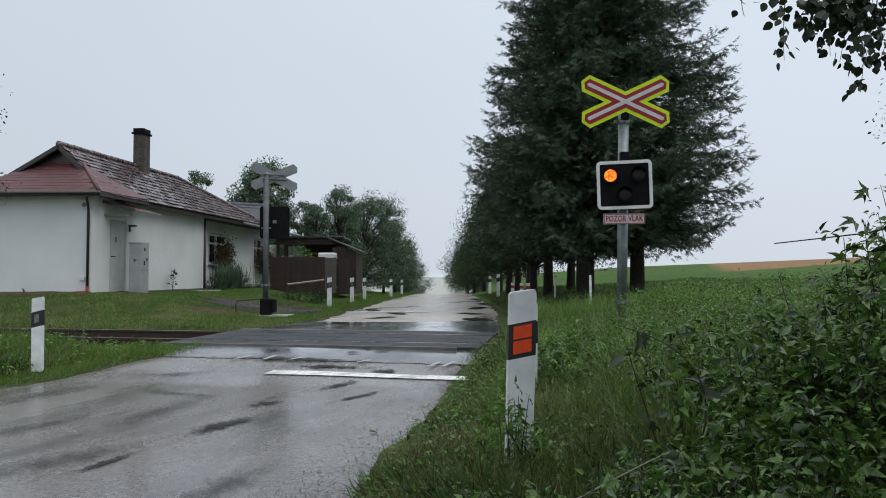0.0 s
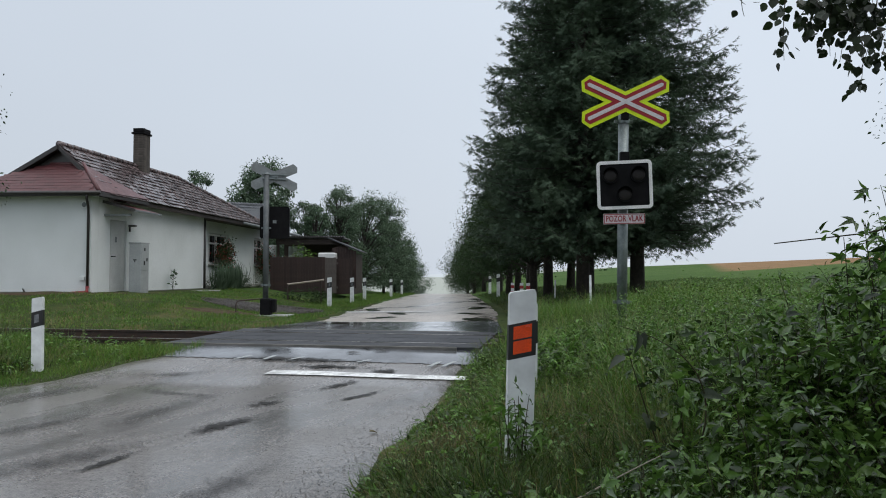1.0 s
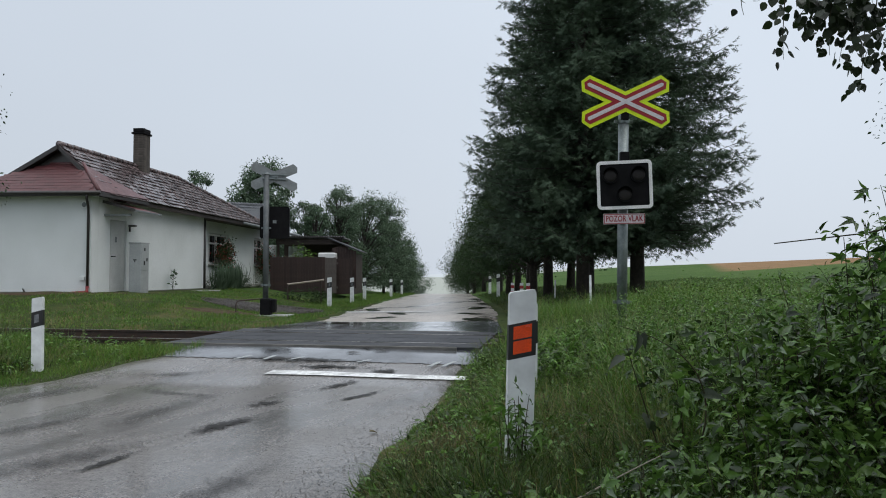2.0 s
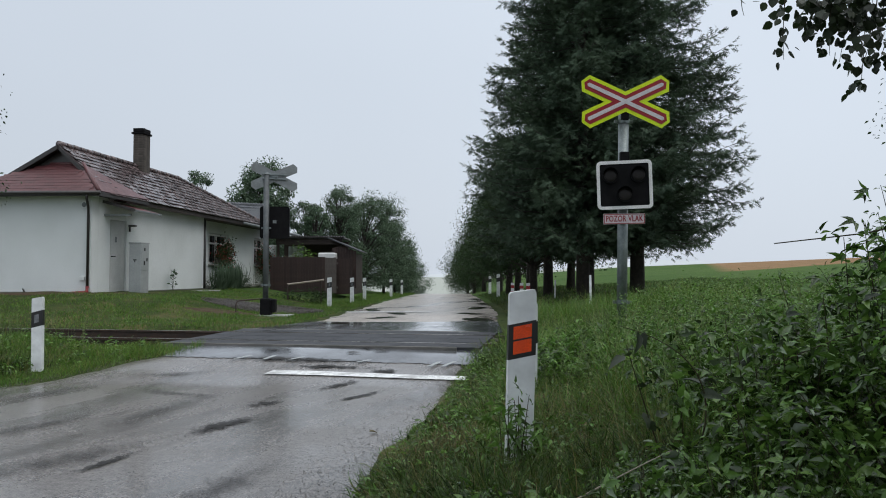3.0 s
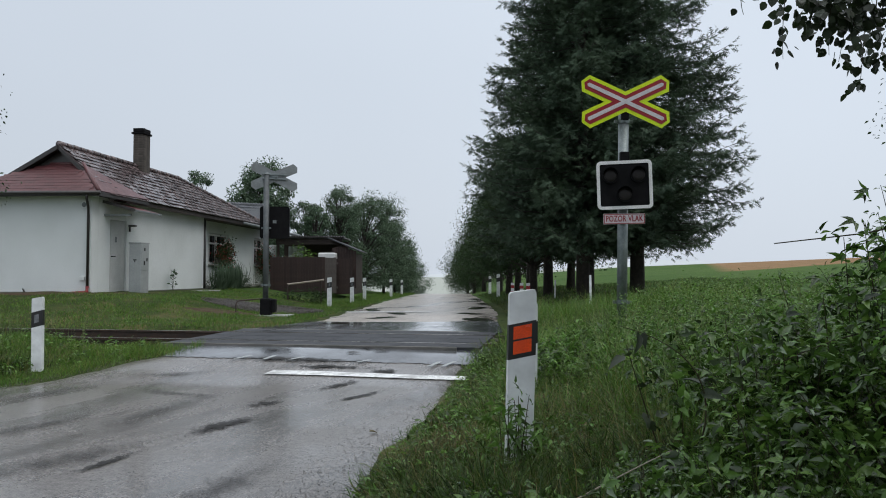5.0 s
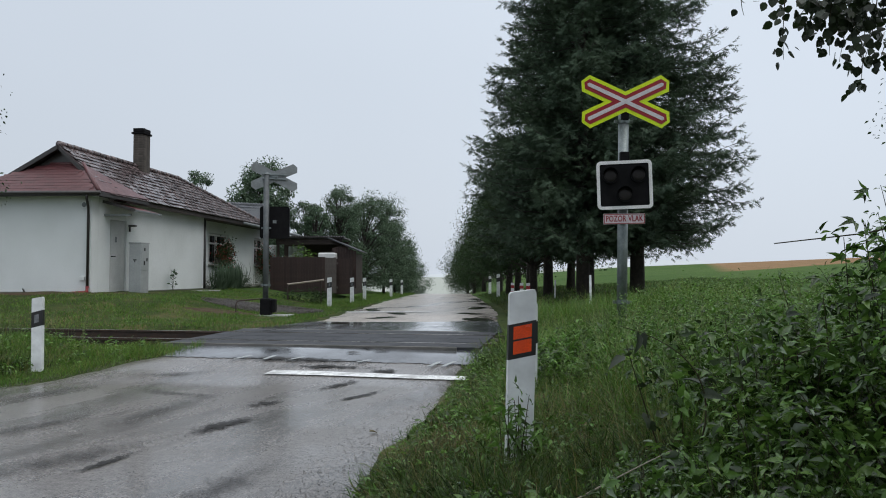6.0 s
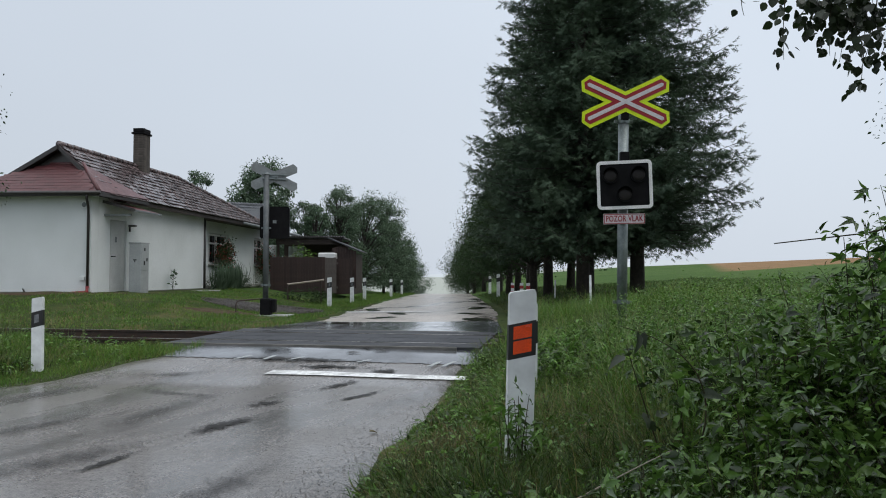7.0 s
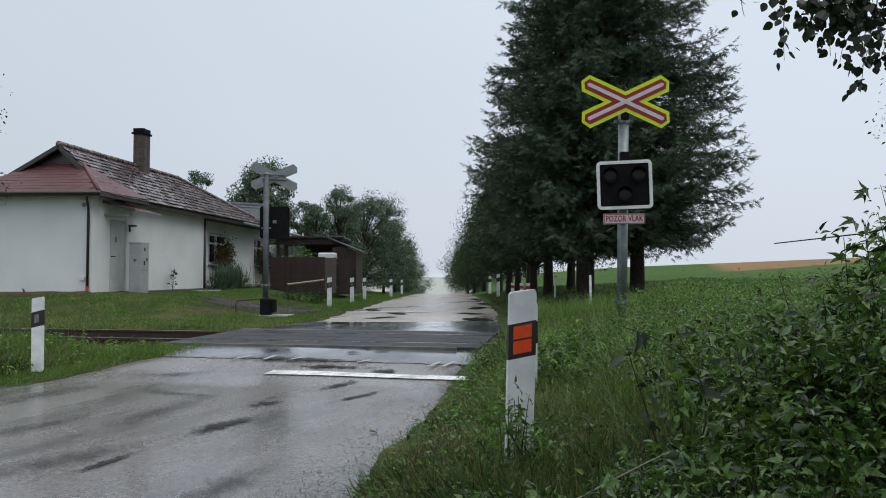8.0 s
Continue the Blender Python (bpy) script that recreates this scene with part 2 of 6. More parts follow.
M["road"] = asphalt("road", (0.13, 0.12, 0.112), (0.18, 0.165, 0.154), (0.06, 0.059, 0.053), 1.5, 0.48, 0.72, 0.28, 0.15, amp=0.8, film=0.45)
# sandy tone, raised further to hold wet sky sheen in the base colour
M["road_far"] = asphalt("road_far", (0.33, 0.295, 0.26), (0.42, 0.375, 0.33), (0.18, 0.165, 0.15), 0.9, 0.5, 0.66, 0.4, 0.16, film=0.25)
M["newasphalt"] = asphalt("newasphalt", (0.085, 0.09, 0.1), (0.11, 0.115, 0.125), (0.055, 0.058, 0.064), 1.6, 0.45, 0.65, 0.2, 0.09, amp=0.2, film=1.0)


def ground_material():
    """Turf near by; brown crop and meadow farther out, paled by painted haze; uneven borders."""
    m = bpy.data.materials.new("ground")
    m.use_nodes = True
    n, l = m.node_tree.nodes, m.node_tree.links
    b = n["Principled BSDF"]
    co = n.new("ShaderNodeTexCoord")
    sep = n.new("ShaderNodeSeparateXYZ")
    l.new(co.outputs["Object"], sep.inputs[0])

    def tex(sc, det=4):
        k = n.new("ShaderNodeTexNoise")
        k.inputs["Scale"].default_value = sc
        k.inputs["Detail"].default_value = det
        l.new(co.outputs["Object"], k.inputs["Vector"])
        return k.outputs[0]

    def mix(f, c1, c2):
        k = n.new("ShaderNodeMix")
        k.data_type = 'RGBA'
        l.new(f, k.inputs[0])
        for i, c in ((6, c1), (7, c2)):
            if isinstance(c, tuple):
                k.inputs[i].default_value = (*c, 1)
            else:
                l.new(c, k.inputs[i])
        return k.outputs[2]

    def ramp(src, a, c):
        k = n.new("ShaderNodeMapRange")
        k.inputs[1].default_value, k.inputs[2].default_value = a, c
        l.new(src, k.inputs[0])
        return k.outputs[0]

    # soil-brown turf, darkened with the shade between blades put into its colour
    turf = mix(ramp(tex(0.9, 6), 0.35, 0.65), (0.022, 0.034, 0.01), (0.045, 0.062, 0.018))
    turf = mix(ramp(tex(1.3, 7), 0.54, 0.66), turf, (0.12, 0.1, 0.045))
    turf = mix(ramp(tex(16, 3), 0.35, 0.7), turf, (0.05, 0.07, 0.025))
    crop = mix(ramp(tex(0.6, 5), 0.35, 0.65), (0.20, 0.125, 0.065), (0.27, 0.17, 0.09))
    meadow = mix(ramp(tex(0.05, 4), 0.35, 0.65), (0.05, 0.1, 0.022), (0.08, 0.13, 0.035))
    meadow = mix(ramp(tex(1.1, 7), 0.4, 0.75), meadow, (0.04, 0.075, 0.02))
    wob = n.new("ShaderNodeMath")
    wob.operation = 'MULTIPLY_ADD'
    l.new(tex(0.12, 3), wob.inputs[0])
    wob.inputs[1].default_value = 6
    l.new(sep.outputs["Y"], wob.inputs[2])
    c = mix(ramp(wob.outputs[0], 30, 33), turf, meadow)
    ismul = n.new("ShaderNodeMath")
    ismul.operation = 'MULTIPLY'
    l.new(ramp(wob.outputs[0], 58, 60), ismul.inputs[0])
    edge = n.new("ShaderNodeMath")
    edge.operation = 'MULTIPLY_ADD'
    edge.inputs[1].default_value = -0.35
    l.new(sep.outputs["Y"], edge.inputs[0])
    l.new(sep.outputs["X"], edge.inputs[2])
    l.new(ramp(edge.outputs[0], 2, 4), ismul.inputs[1])
    c = mix(ismul.outputs[0], c, crop)
    # far ground blends to pale grey: distance haze put into the colour
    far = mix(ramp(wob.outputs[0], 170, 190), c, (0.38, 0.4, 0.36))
    l.new(far, b.inputs["Base Color"])
    b.inputs["Roughness"].default_value = 0.95
    b.inputs["Specular IOR Level"].default_value = 0.08
    bp = n.new("ShaderNodeBump")
    bp.inputs["Strength"].default_value = 0.6
    bp.inputs["Distance"].default_value = 0.04
    l.new(tex(24, 4), bp.inputs["Height"])
    l.new(bp.outputs[0], b.inputs["Normal"])
    return m


M["ground"] = ground_material()


def glow_material():
    """Lit signal lens: a lattice of orange facets."""
    m = bpy.data.materials.new("lamplit")
    m.use_nodes = True
    n, l = m.node_tree.nodes, m.node_tree.links
    b = n["Principled BSDF"]
    co = n.new("ShaderNodeTexCoord")
    v = n.new("ShaderNodeTexVoronoi")
    v.inputs["Scale"].default_value = 42
    l.new(co.outputs["Object"], v.inputs["Vector"])
    r = n.new("ShaderNodeValToRGB")
    r.color_ramp.elements[0].color = (1.0, 0.5, 0.05, 1)
    r.color_ramp.elements[0].position = 0.25
    r.color_ramp.elements[1].color = (1.0, 0.09, 0.005, 1)
    r.color_ramp.elements[1].position = 0.6
    l.new(v.outputs[0], r.inputs[0])
    l.new(r.outputs[0], b.inputs["Emission Color"])
    b.inputs["Emission Strength"].default_value = 1.25
    b.inputs["Base Color"].default_value = (0.2, 0.02, 0.0, 1)
    return m


M["lamplit"] = glow_material()


# ---------------------------------------------------------------- builders
def thing(name, m, label, category, group="", kind=""):
    e = new(name)
    e.empty_display_size = 0.2
    e.matrix_basis = m
    return tagged(e, label, category, group, kind)


def finish(bm, name, material, smooth=False):
    me = bpy.data.meshes.new(name)
    bmesh.ops.recalc_face_normals(bm, faces=bm.faces)
    bm.to_mesh(me)
    bm.free()
    for mm in (material if isinstance(material, (list, tuple)) else [material]):
        me.materials.append(mm)
    if smooth:
        for p in me.polygons:
            p.use_smooth = True
    return me


def part(name, bm, material, parent=None, label="", smooth=False, at=None):
    me = finish(bm, name, material, smooth) if isinstance(bm, bmesh.types.BMesh) else bm
    ob = new(name, me)
    if not isinstance(bm, bmesh.types.BMesh) and material and not me.materials:
        me.materials.append(material)
    ob.parent = parent
    if at is not None:
        ob.matrix_basis = at
    return tagged(ob, label)


def box(bm, c, s, rot=None, bevel=0.0):
    g = bmesh.ops.create_cube(bm, size=1)
    vs = g["verts"]
    mtx = Matrix.Translation(c) @ (rot or Matrix()) @ Matrix.Diagonal((*s, 1))
    bmesh.ops.transform(bm, matrix=mtx, verts=vs)
    if bevel:
        es = list({e for v in vs for e in v.link_edges})
        bmesh.ops.bevel(bm, geom=es, offset=bevel, segments=2, affect='EDGES', profile=0.5)
    return bm


def one_box(c, s, rot=None, bevel=0.0):
    return box(bmesh.new(), c, s, rot, bevel)


def tube(bm, pts, r, seg=12, r2=None, cap=True):
    """A round bar along pts, its radius running from r to r2."""
    r2 = r if r2 is None else r2
    pts = [Vector(p) for p in pts]
    rings = []
    up = Vector((0.31, 0.17, 0.93))
    for i, p in enumerate(pts):
        d = (pts[min(i + 1, len(pts) - 1)] - pts[max(i - 1, 0)]).normalized()
        a = d.cross(up)
        if a.length < 0.05:
            a = d.cross(Vector((1, 0, 0)))
        a.normalize()
        b = d.cross(a)
        rr = r + (r2 - r) * i / max(1, len(pts) - 1)
        rings.append([bm.verts.new(p + rr * (math.cos(2 * math.pi * k / seg) * a + math.sin(2 * math.pi * k / seg) * b)) for k in range(seg)])
    for i in range(len(rings) - 1):
        for k in range(seg):
            bm.faces.new((rings[i][k], rings[i][(k + 1) % seg], rings[i + 1][(k + 1) % seg], rings[i + 1][k]))
    if cap:
        bm.faces.new(rings[0])
        bm.faces.new(rings[-1])
    return bm


def prism(bm, outline, y0, y1):
    """An outline in x and z, given depth along y."""
    a = [bm.verts.new((x, y0, z)) for x, z in outline]
    b = [bm.verts.new((x, y1, z)) for x, z in outline]
    n = len(outline)
    bm.faces.new(a)
    bm.faces.new(b[::-1])
    for i in range(n):
        bm.faces.new((a[i], a[(i + 1) % n], b[(i + 1) % n], b[i]))
    return bm


def slab(bm, quad, thick):
    """A plate on the points of quad, thickened against its normal."""
    q = [Vector(p) for p in quad]
    nrm = (q[1] - q[0]).cross(q[2] - q[0]).normalized()
    if nrm.z < 0:
        nrm = -nrm
    a = [bm.verts.new(p) for p in q]
    b = [bm.verts.new(p - nrm * thick) for p in q]
    bm.faces.new(a)
    bm.faces.new(b[::-1])
    for i in range(len(q)):
        j = (i + 1) % len(q)
        bm.faces.new((a[i], a[j], b[j], b[i]))
    return bm


def tri_mesh(name, v, t, material):
    me = bpy.data.meshes.new(name)
    v = np.ascontiguousarray(v, dtype=np.float32)
    t = np.ascontiguousarray(t, dtype=np.int32)
    me.vertices.add(len(v))
    me.vertices.foreach_set("co", v.ravel())
    me.loops.add(t.size)
    me.loops.foreach_set("vertex_index", t.ravel())
    me.polygons.add(len(t))
    me.polygons.foreach_set("loop_start", np.arange(0, t.size, 3, dtype=np.int32))
    me.polygons.foreach_set("loop_total", np.full(len(t), 3, dtype=np.int32))
    me.update(calc_edges=True)
    me.materials.append(material)
    return me


def unit(a):
    return a / np.maximum(1e-9, np.linalg.norm(a, axis=-1, keepdims=True))


def stamp(template, tris, p, along, normal, length, width):
    """Copies of a small shape: its y along, its z on normal, at the points p."""
    y = unit(along)
    x = unit(np.cross(y, normal))
    z = np.cross(x, y)
    tv = np.asarray(template, float)
    v = (p[:, None, :] + tv[None, :, 0, None] * x[:, None, :] * width[:, None, None]
         + tv[None, :, 1, None] * y[:, None, :] * length[:, None, None]
         + tv[None, :, 2, None] * z[:, None, :] * length[:, None, None])
    t = np.asarray(tris)[None] + (np.arange(len(p)) * len(tv))[:, None, None]
    return v.reshape(-1, 3), t.reshape(-1, 3)


LEAF_OVAL = [(0, 0, 0), (-0.44, 0.26, 0.09), (-0.3, 0.62, 0.04), (0.03, 1.05, -0.2), (0.3, 0.62, 0.04), (0.44, 0.26, 0.09), (0, 0.33, -0.02), (0, 0.68, -0.07)]
LEAF_OVAL_T = [(0, 6, 1), (1, 6, 7), (1, 7, 2), (2, 7, 3), (0, 5, 6), (5, 7, 6), (5, 4, 7), (4, 3, 7)]
LEAF_ROUND = [(0, 0, 0), (-0.4, 0.16, 0.04), (-0.52, 0.48, 0.05), (-0.3, 0.82, 0), (0, 1.08, -0.08), (0.3, 0.82, 0), (0.52, 0.48, 0.05), (0.4, 0.16, 0.04), (0, 0.5, -0.04)]
LEAF_ROUND_T = [(8, i, i + 1) for i in range(0, 7)] + [(8, 7, 0)]
LEAF_SMALL = [(0, 0, 0), (-0.4, 0.45, 0.06), (0, 1, -0.05), (0.4, 0.45, 0.06)]
LEAF_SMALL_T = [(0, 2, 1), (0, 3, 2)]
BLADE = [(-0.5, 0, 0), (0.5, 0, 0), (-0.42, 0.46, 0.08), (0.42, 0.46, 0.08), (-0.25, 0.76, 0.3), (0.25, 0.76, 0.3), (0, 0.84, 0.6)]
BLADE_LOW = [(-0.5, 0, 0), (0.5, 0, 0), (-0.3, 0.6, 0.1), (0.3, 0.6, 0.1), (0, 1.0, 0.35)]
BLADE_LOW_T = [(0, 1, 3), (0, 3, 2), (2, 3, 4)]
BLADE_T = [(0, 1, 3), (0, 3, 2), (2, 3, 5), (2, 5, 4), (4, 5, 6)]
SPRAY = []
SPRAY_T = []
for y_, s_, l_, z_ in ((0.0, 0, 1.0, 0.0), (0.1, -1, 0.5, -0.1), (0.17, 1, 0.52, -0.16), (0.32, -1, 0.42, 0.06), (0.4, 1, 0.42, -0.08), (0.52, -1, 0.34, -0.1), (0.6, 1, 0.32, 0.05), (0.76, -1, 0.22, 0.0), (0.8, 1, 0.2, -0.04)):
    dx_, dy_ = math.sin(s_ * 0.85), math.cos(s_ * 0.85)
    w_ = 0.06 if s_ else 0.05
    o_ = len(SPRAY)
    SPRAY += [(-dy_ * w_, y_ + dx_ * w_, 0), (dy_ * w_, y_ - dx_ * w_, 0), (dx_ * l_, y_ + dy_ * l_, z_ - 0.06 * l_)]
    SPRAY_T.append((o_, o_ + 1, o_ + 2))


def ss(a, b, x):
    t = np.clip((np.asarray(x, float) - a) / (b - a), 0, 1)
    return t * t * (3 - 2 * t)


# ---------------------------------------------------------------- the lie of the land
def road_z(y):
    return np.interp(y, [-60, 8.2, 9.0, 9.7, 10.2, 13.9, 16, 20, 33, 54, 70, 100, 200, 500, 1500, 4000],
                     [0, 0, 0.06, 0.165, 0.215, 0.235, 0.21, 0.2, 0.1, -0.2, -1.1, -2.6, -4.5, -8, -8, -8])


def road_r(y):
    return np.interp(y, [-60, 0, 2, 4.07, 5.12, 6.3, 8, 9.8, 10.2, 12.5, 15, 20, 33, 54, 100],
                     [-1.2, -0.9, -0.65, -0.45, -0.34, -0.07, 0.15, 0.4, 0.62, 0.98, 1.22, 1.61, 1.9, 2.19, 2.6])


def road_l(y):
    return np.interp(y, [-60, 0, 3, 5, 7, 8.06, 8.62, 9.3, 9.7, 10.2, 12.7, 13.6, 15, 20, 33, 54, 100],
                     [-14, -12, -9.5, -7.6, -5.9, -5.05, -4.7, -4.35, -3.8, -3.65, -3.75, -3.5, -2.98, -2.78, -2.5, -2.11, -2.0])


def track_s(x, y):
    """Distance across the track from its middle line, positive beyond it."""
    return (y - (12.3 - 0.17 * (x + 5.3))) / 1.0143


def land(x, y):
    x, y = np.asarray(x, float), np.asarray(y, float)
    z = road_z(y)
    z = z * (1 - ss(5, 14, x)) + 0.12 * ss(5, 14, x)
    dl, dr = road_l(y) - x, x - road_r(y)
    s = track_s(x, y)
    near = ss(75, 50, y)
    left = 0.56 * ss(1.0, 6.2, dl) * ss(1.4, 6.3, s) * near
    left = left + 0.16 * ss(0.2, 2.2, dl) * ss(-1.6, -2.6, s) * ss(-0.5, 2, y)
    right = 0.16 * ss(0.05, 0.8, dr) + 0.33 * ss(0.8, 3.6, dr)
    right = right + (0.05 * np.clip(x - 12, 0, 40) + 0.02 * np.clip(x - 4.5, 0, 40)) * ss(3, 12, y)
    z = z + left + np.where(dr > 0, right, 0)
    onroad = (dl < 0) & (dr < 0)
    bed = ss(2.0, 1.45, np.abs(s)) * ss(120, 90, np.abs(x))
    z = np.where(onroad, z, z * (1 - bed) + 0.06 * bed)
    rough = 0.025 * np.sin(x * 2.3 + 1.3 * np.sin(y * 1.7)) * np.sin(y * 2.9 + x) * ss(0.3, 1.5, np.maximum(dl, dr))
    z = z + rough * (1 - bed) * ss(80, 50, y)
    z = z - 0.07 * ss(-0.03, -0.25, np.maximum(dl, dr))
    return z


def grid_mesh(name, xs, ys, fz, material):
    gx, gy = np.meshgrid(xs, ys)
    v = np.stack([gx, gy, fz(gx, gy)], -1).reshape(-1, 3)
    w, h = len(xs), len(ys)
    i = (np.arange(h - 1)[:, None] * w + np.arange(w - 1)[None]).ravel()
    t = np.concatenate([np.stack([i, i + 1, i + w + 1], -1), np.stack([i, i + w + 1, i + w], -1)])
    me = tri_mesh(name, v, t, material)
    me.polygons.foreach_set("use_smooth", np.ones(len(t), dtype=bool))
    return me


gx_ = np.concatenate([-np.geomspace(3000, 14.5, 40), np.arange(-14, 12.01, 0.2), np.geomspace(12.5, 3000, 46)])
gy_ = np.concatenate([-np.geomspace(400, 2, 14), np.arange(-1.5, 24, 0.2), np.arange(24, 80, 1.2), np.geomspace(81, 3000, 44)])
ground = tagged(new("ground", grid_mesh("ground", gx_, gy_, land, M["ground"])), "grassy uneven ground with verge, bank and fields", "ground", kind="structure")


def road_sheet(name, ys, margin, lift, material, label, cols=24):
    v, t = [], []
    ys = np.asarray(ys)
    for y in ys:
        l0, r0 = road_l(y) - margin, road_r(y) + margin
        wob = 0.06 * math.sin(y * 3.1) + 0.04 * math.sin(y * 7.7)
        x = np.linspace(l0 + wob, r0 + 0.05 * math.sin(y * 4.3 + 1) + 0.04 * math.sin(y * 9.1), cols)
        zz = road_z(y) + lift + 0.006 * np.sin(x * 2.1 + y * 1.3) * np.sin(y * 0.9)
        zz[0] -= 0.05
        zz[-1] -= 0.05
        v.append(np.stack([x, np.full(cols, y), zz], -1))
    v = np.concatenate(v)
    h = len(ys)
    i = (np.arange(h - 1)[:, None] * cols + np.arange(cols - 1)[None]).ravel()
    t = np.concatenate([np.stack([i, i + 1, i + cols + 1], -1), np.stack([i, i + cols + 1, i + cols], -1)])
    me = tri_mesh(name, v, t, material)
    me.polygons.foreach_set("use_smooth", np.ones(len(t), dtype=bool))
    return tagged(new(name, me), label, "road", kind="structure")


road_sheet("road", np.concatenate([np.arange(-50, 0, 2.0), np.arange(0, 15.81, 0.2)]), 0.03, 0.0, M["road"],
           "old patched grey asphalt road, wet from rain")
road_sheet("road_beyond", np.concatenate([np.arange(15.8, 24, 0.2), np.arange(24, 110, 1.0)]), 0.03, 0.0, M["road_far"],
           "pale sandy worn asphalt road past the crossing, wet sheen painted in")


def surf(x, y):
    return float(road_z(y))


def strip(name, corners, lift, material, label, n=24, kind="structure", category="road", jag=0.0):
    """A patch between two opposite edges that hugs the road."""
    a0, a1, b0, b1 = [Vector((*c, 0)) for c in corners]
    vs, ts = [], []
    m_ = 8
    for i in range(n + 1):
        for j in range(m_ + 1):
            s, u = i / n, j / m_
            p = (a0.lerp(a1, s)).lerp(b0.lerp(b1, s), u)
            p.y += jag * (random.Random(i * 7 + j).uniform(-1.6, 1.6) + 2 * math.sin(i * 0.11) * math.sin(i * 0.31)) * (j in (0, m_))
            vs.append((p.x, p.y, surf(p.x, p.y) + lift + 0.006 * math.sin(p.x * 2.1 + p.y * 1.3) * math.sin(p.y * 0.9)))
    for i in range(n):
        for j in range(m_):
            k = i * (m_ + 1) + j
            ts += [(k, k + m_ + 1, k + m_ + 2), (k, k + m_ + 2, k + 1)]
    return tagged(new(name, tri_mesh(name, np.array(vs), np.array(ts), material)), label, category, kind=kind)


# newer asphalt on both sides of the rails
strip("crossing_asphalt_near", ((-3.8, 9.66), (0.72, 9.2), (-3.72, 10.95), (0.78, 10.2)), 0.007, M["newasphalt"], "smooth newer dark asphalt before the rails, wet and shiny", n=90, jag=0.008)
strip("crossing_asphalt_far", ((-3.75, 13.15), (1.05, 12.35), (-2.95, 15.6), (1.22, 15.9)), 0.012, M["newasphalt"], "smooth newer dark asphalt past the rails, wet and shiny", jag=0.08)


# ---------------------------------------------------------------- the railway
TRACK = pose(-5.3, 12.3, 0, 0, 0, -9.65)   # x along the rails, y across


def rail_profile(bm, x0, x1, y, top):
    prof = [(-0.07, -0.17), (0.07, -0.17), (0.07, -0.155), (0.012, -0.13), (0.012, -0.04), (0.036, -0.03), (0.036, 0.0), (-0.036, 0.0), (-0.036, -0.03), (-0.012, -0.04), (-0.012, -0.13), (-0.07, -0.155)]
    a = [bm.verts.new((x0, y + u, top + w)) for u, w in prof]
    b = [bm.verts.new((x1, y + u, top + w)) for u, w in prof]
    n = len(prof)
    bm.faces.new(a)
    bm.faces.new(b[::-1])
    for i in range(n):
        f = bm.faces.new((a[i], a[(i + 1) % n], b[(i + 1) % n], b[i]))
        f.material_index = 1 if i == 6 else 0


track = thing("railway_track", TRACK, "rusty single railway track on dark sleepers and ballast", "railway track", kind="structure")
for yy in (-0.755, 0.755):
    bm = bmesh.new()
    rail_profile(bm, -60, 60, yy, 0.245)
    part("rail", bm, [M["rail"], M["railtop"]], track, "rusty steel rail with a worn bright head")
sl = finish(one_box((0, 0, 0), (0.24, 2.5, 0.14), bevel=0.012), "sleeper", M["sleeper"])
for i in range(50):
    if 1.4 < i * 0.62 - 14 + 0 < 6.6:
        continue
    part("sleeper", sl, None, track, at=pose(i * 0.62 - 14, 0, 0.005))
rng = np.random.default_rng(4)
nb = 5000
bp_ = np.stack([rng.uniform(-12, 1.3, nb), rng.uniform(-1.6, 1.6, nb), rng.uniform(0.03, 0.085, nb)], -1)
tv_ = [(0.6, 0, 0), (-0.3, 0.5, 0), (-0.3, -0.5, 0.1), (0, 0, 0.7), (0, 0.1, -0.5)]
tt_ = [(0, 1, 3), (1, 2, 3), (2, 0, 3), (1, 0, 4), (2, 1, 4), (0, 2, 4)]
v_, t_ = stamp(tv_, tt_, bp_, rng.normal(size=(nb, 3)), rng.normal(size=(nb, 3)), rng.uniform(0.025, 0.05, nb), rng.uniform(0.025, 0.05, nb))
part("ballast", tri_mesh("ballast", v_, t_, M["ballast"]), None, track)["kind"] = "stuff"

crossing = thing("crossing_deck", TRACK, "dark rubber panels of the level crossing between and beside the rails", "level crossing", kind="structure")


def panel_mesh(w, d):
    bm = one_box((0, 0, -0.04), (w - 0.006, d, 0.08), bevel=0.005)
    box(bm, (0, 0, 0.001), (w * 0.8, d * 0.86, 0.004))
    return finish(bm, "panel", M["panel"])


pm_in, pm_out = panel_mesh(0.6, 0.66), panel_mesh(0.6, 0.52)
for i in range(8):
    xx = 1.62 + i * 0.6
    for yy in (-0.335, 0.335):
        part("panel", pm_in, None, crossing, at=pose(xx, yy, 0.243))
    part("panel", pm_out, None, crossing, at=pose(xx, -1.07, 0.243))
    part("panel", pm_out, None, crossing, at=pose(xx, 1.07, 0.243))
part("edge_bar", one_box((3.55, -1.36, 0.19), (4.5, 0.05, 0.12), bevel=0.006), M["plinth"], crossing, "dark wet concrete edge bar")
part("edge_bar", one_box((3.55, 1.36, 0.19), (4.5, 0.05, 0.12), bevel=0.006), M["plinth"], crossing, "dark wet concrete edge bar")

# stop lines and small marks
strip("stop_line_near", ((-2.2, 8.72), (0.27, 8.42), (-2.12, 8.95), (0.3, 8.62)), 0.0125, M["paint_line"], "worn white stop line painted on wet asphalt", category="road marking")
strip("stop_line_far", ((-2.75, 19.9), (-0.35, 19.75), (-2.75, 20.35), (-0.35, 20.2)), 0.012, M["paint_line"], "worn white stop line past the crossing", category="road marking")

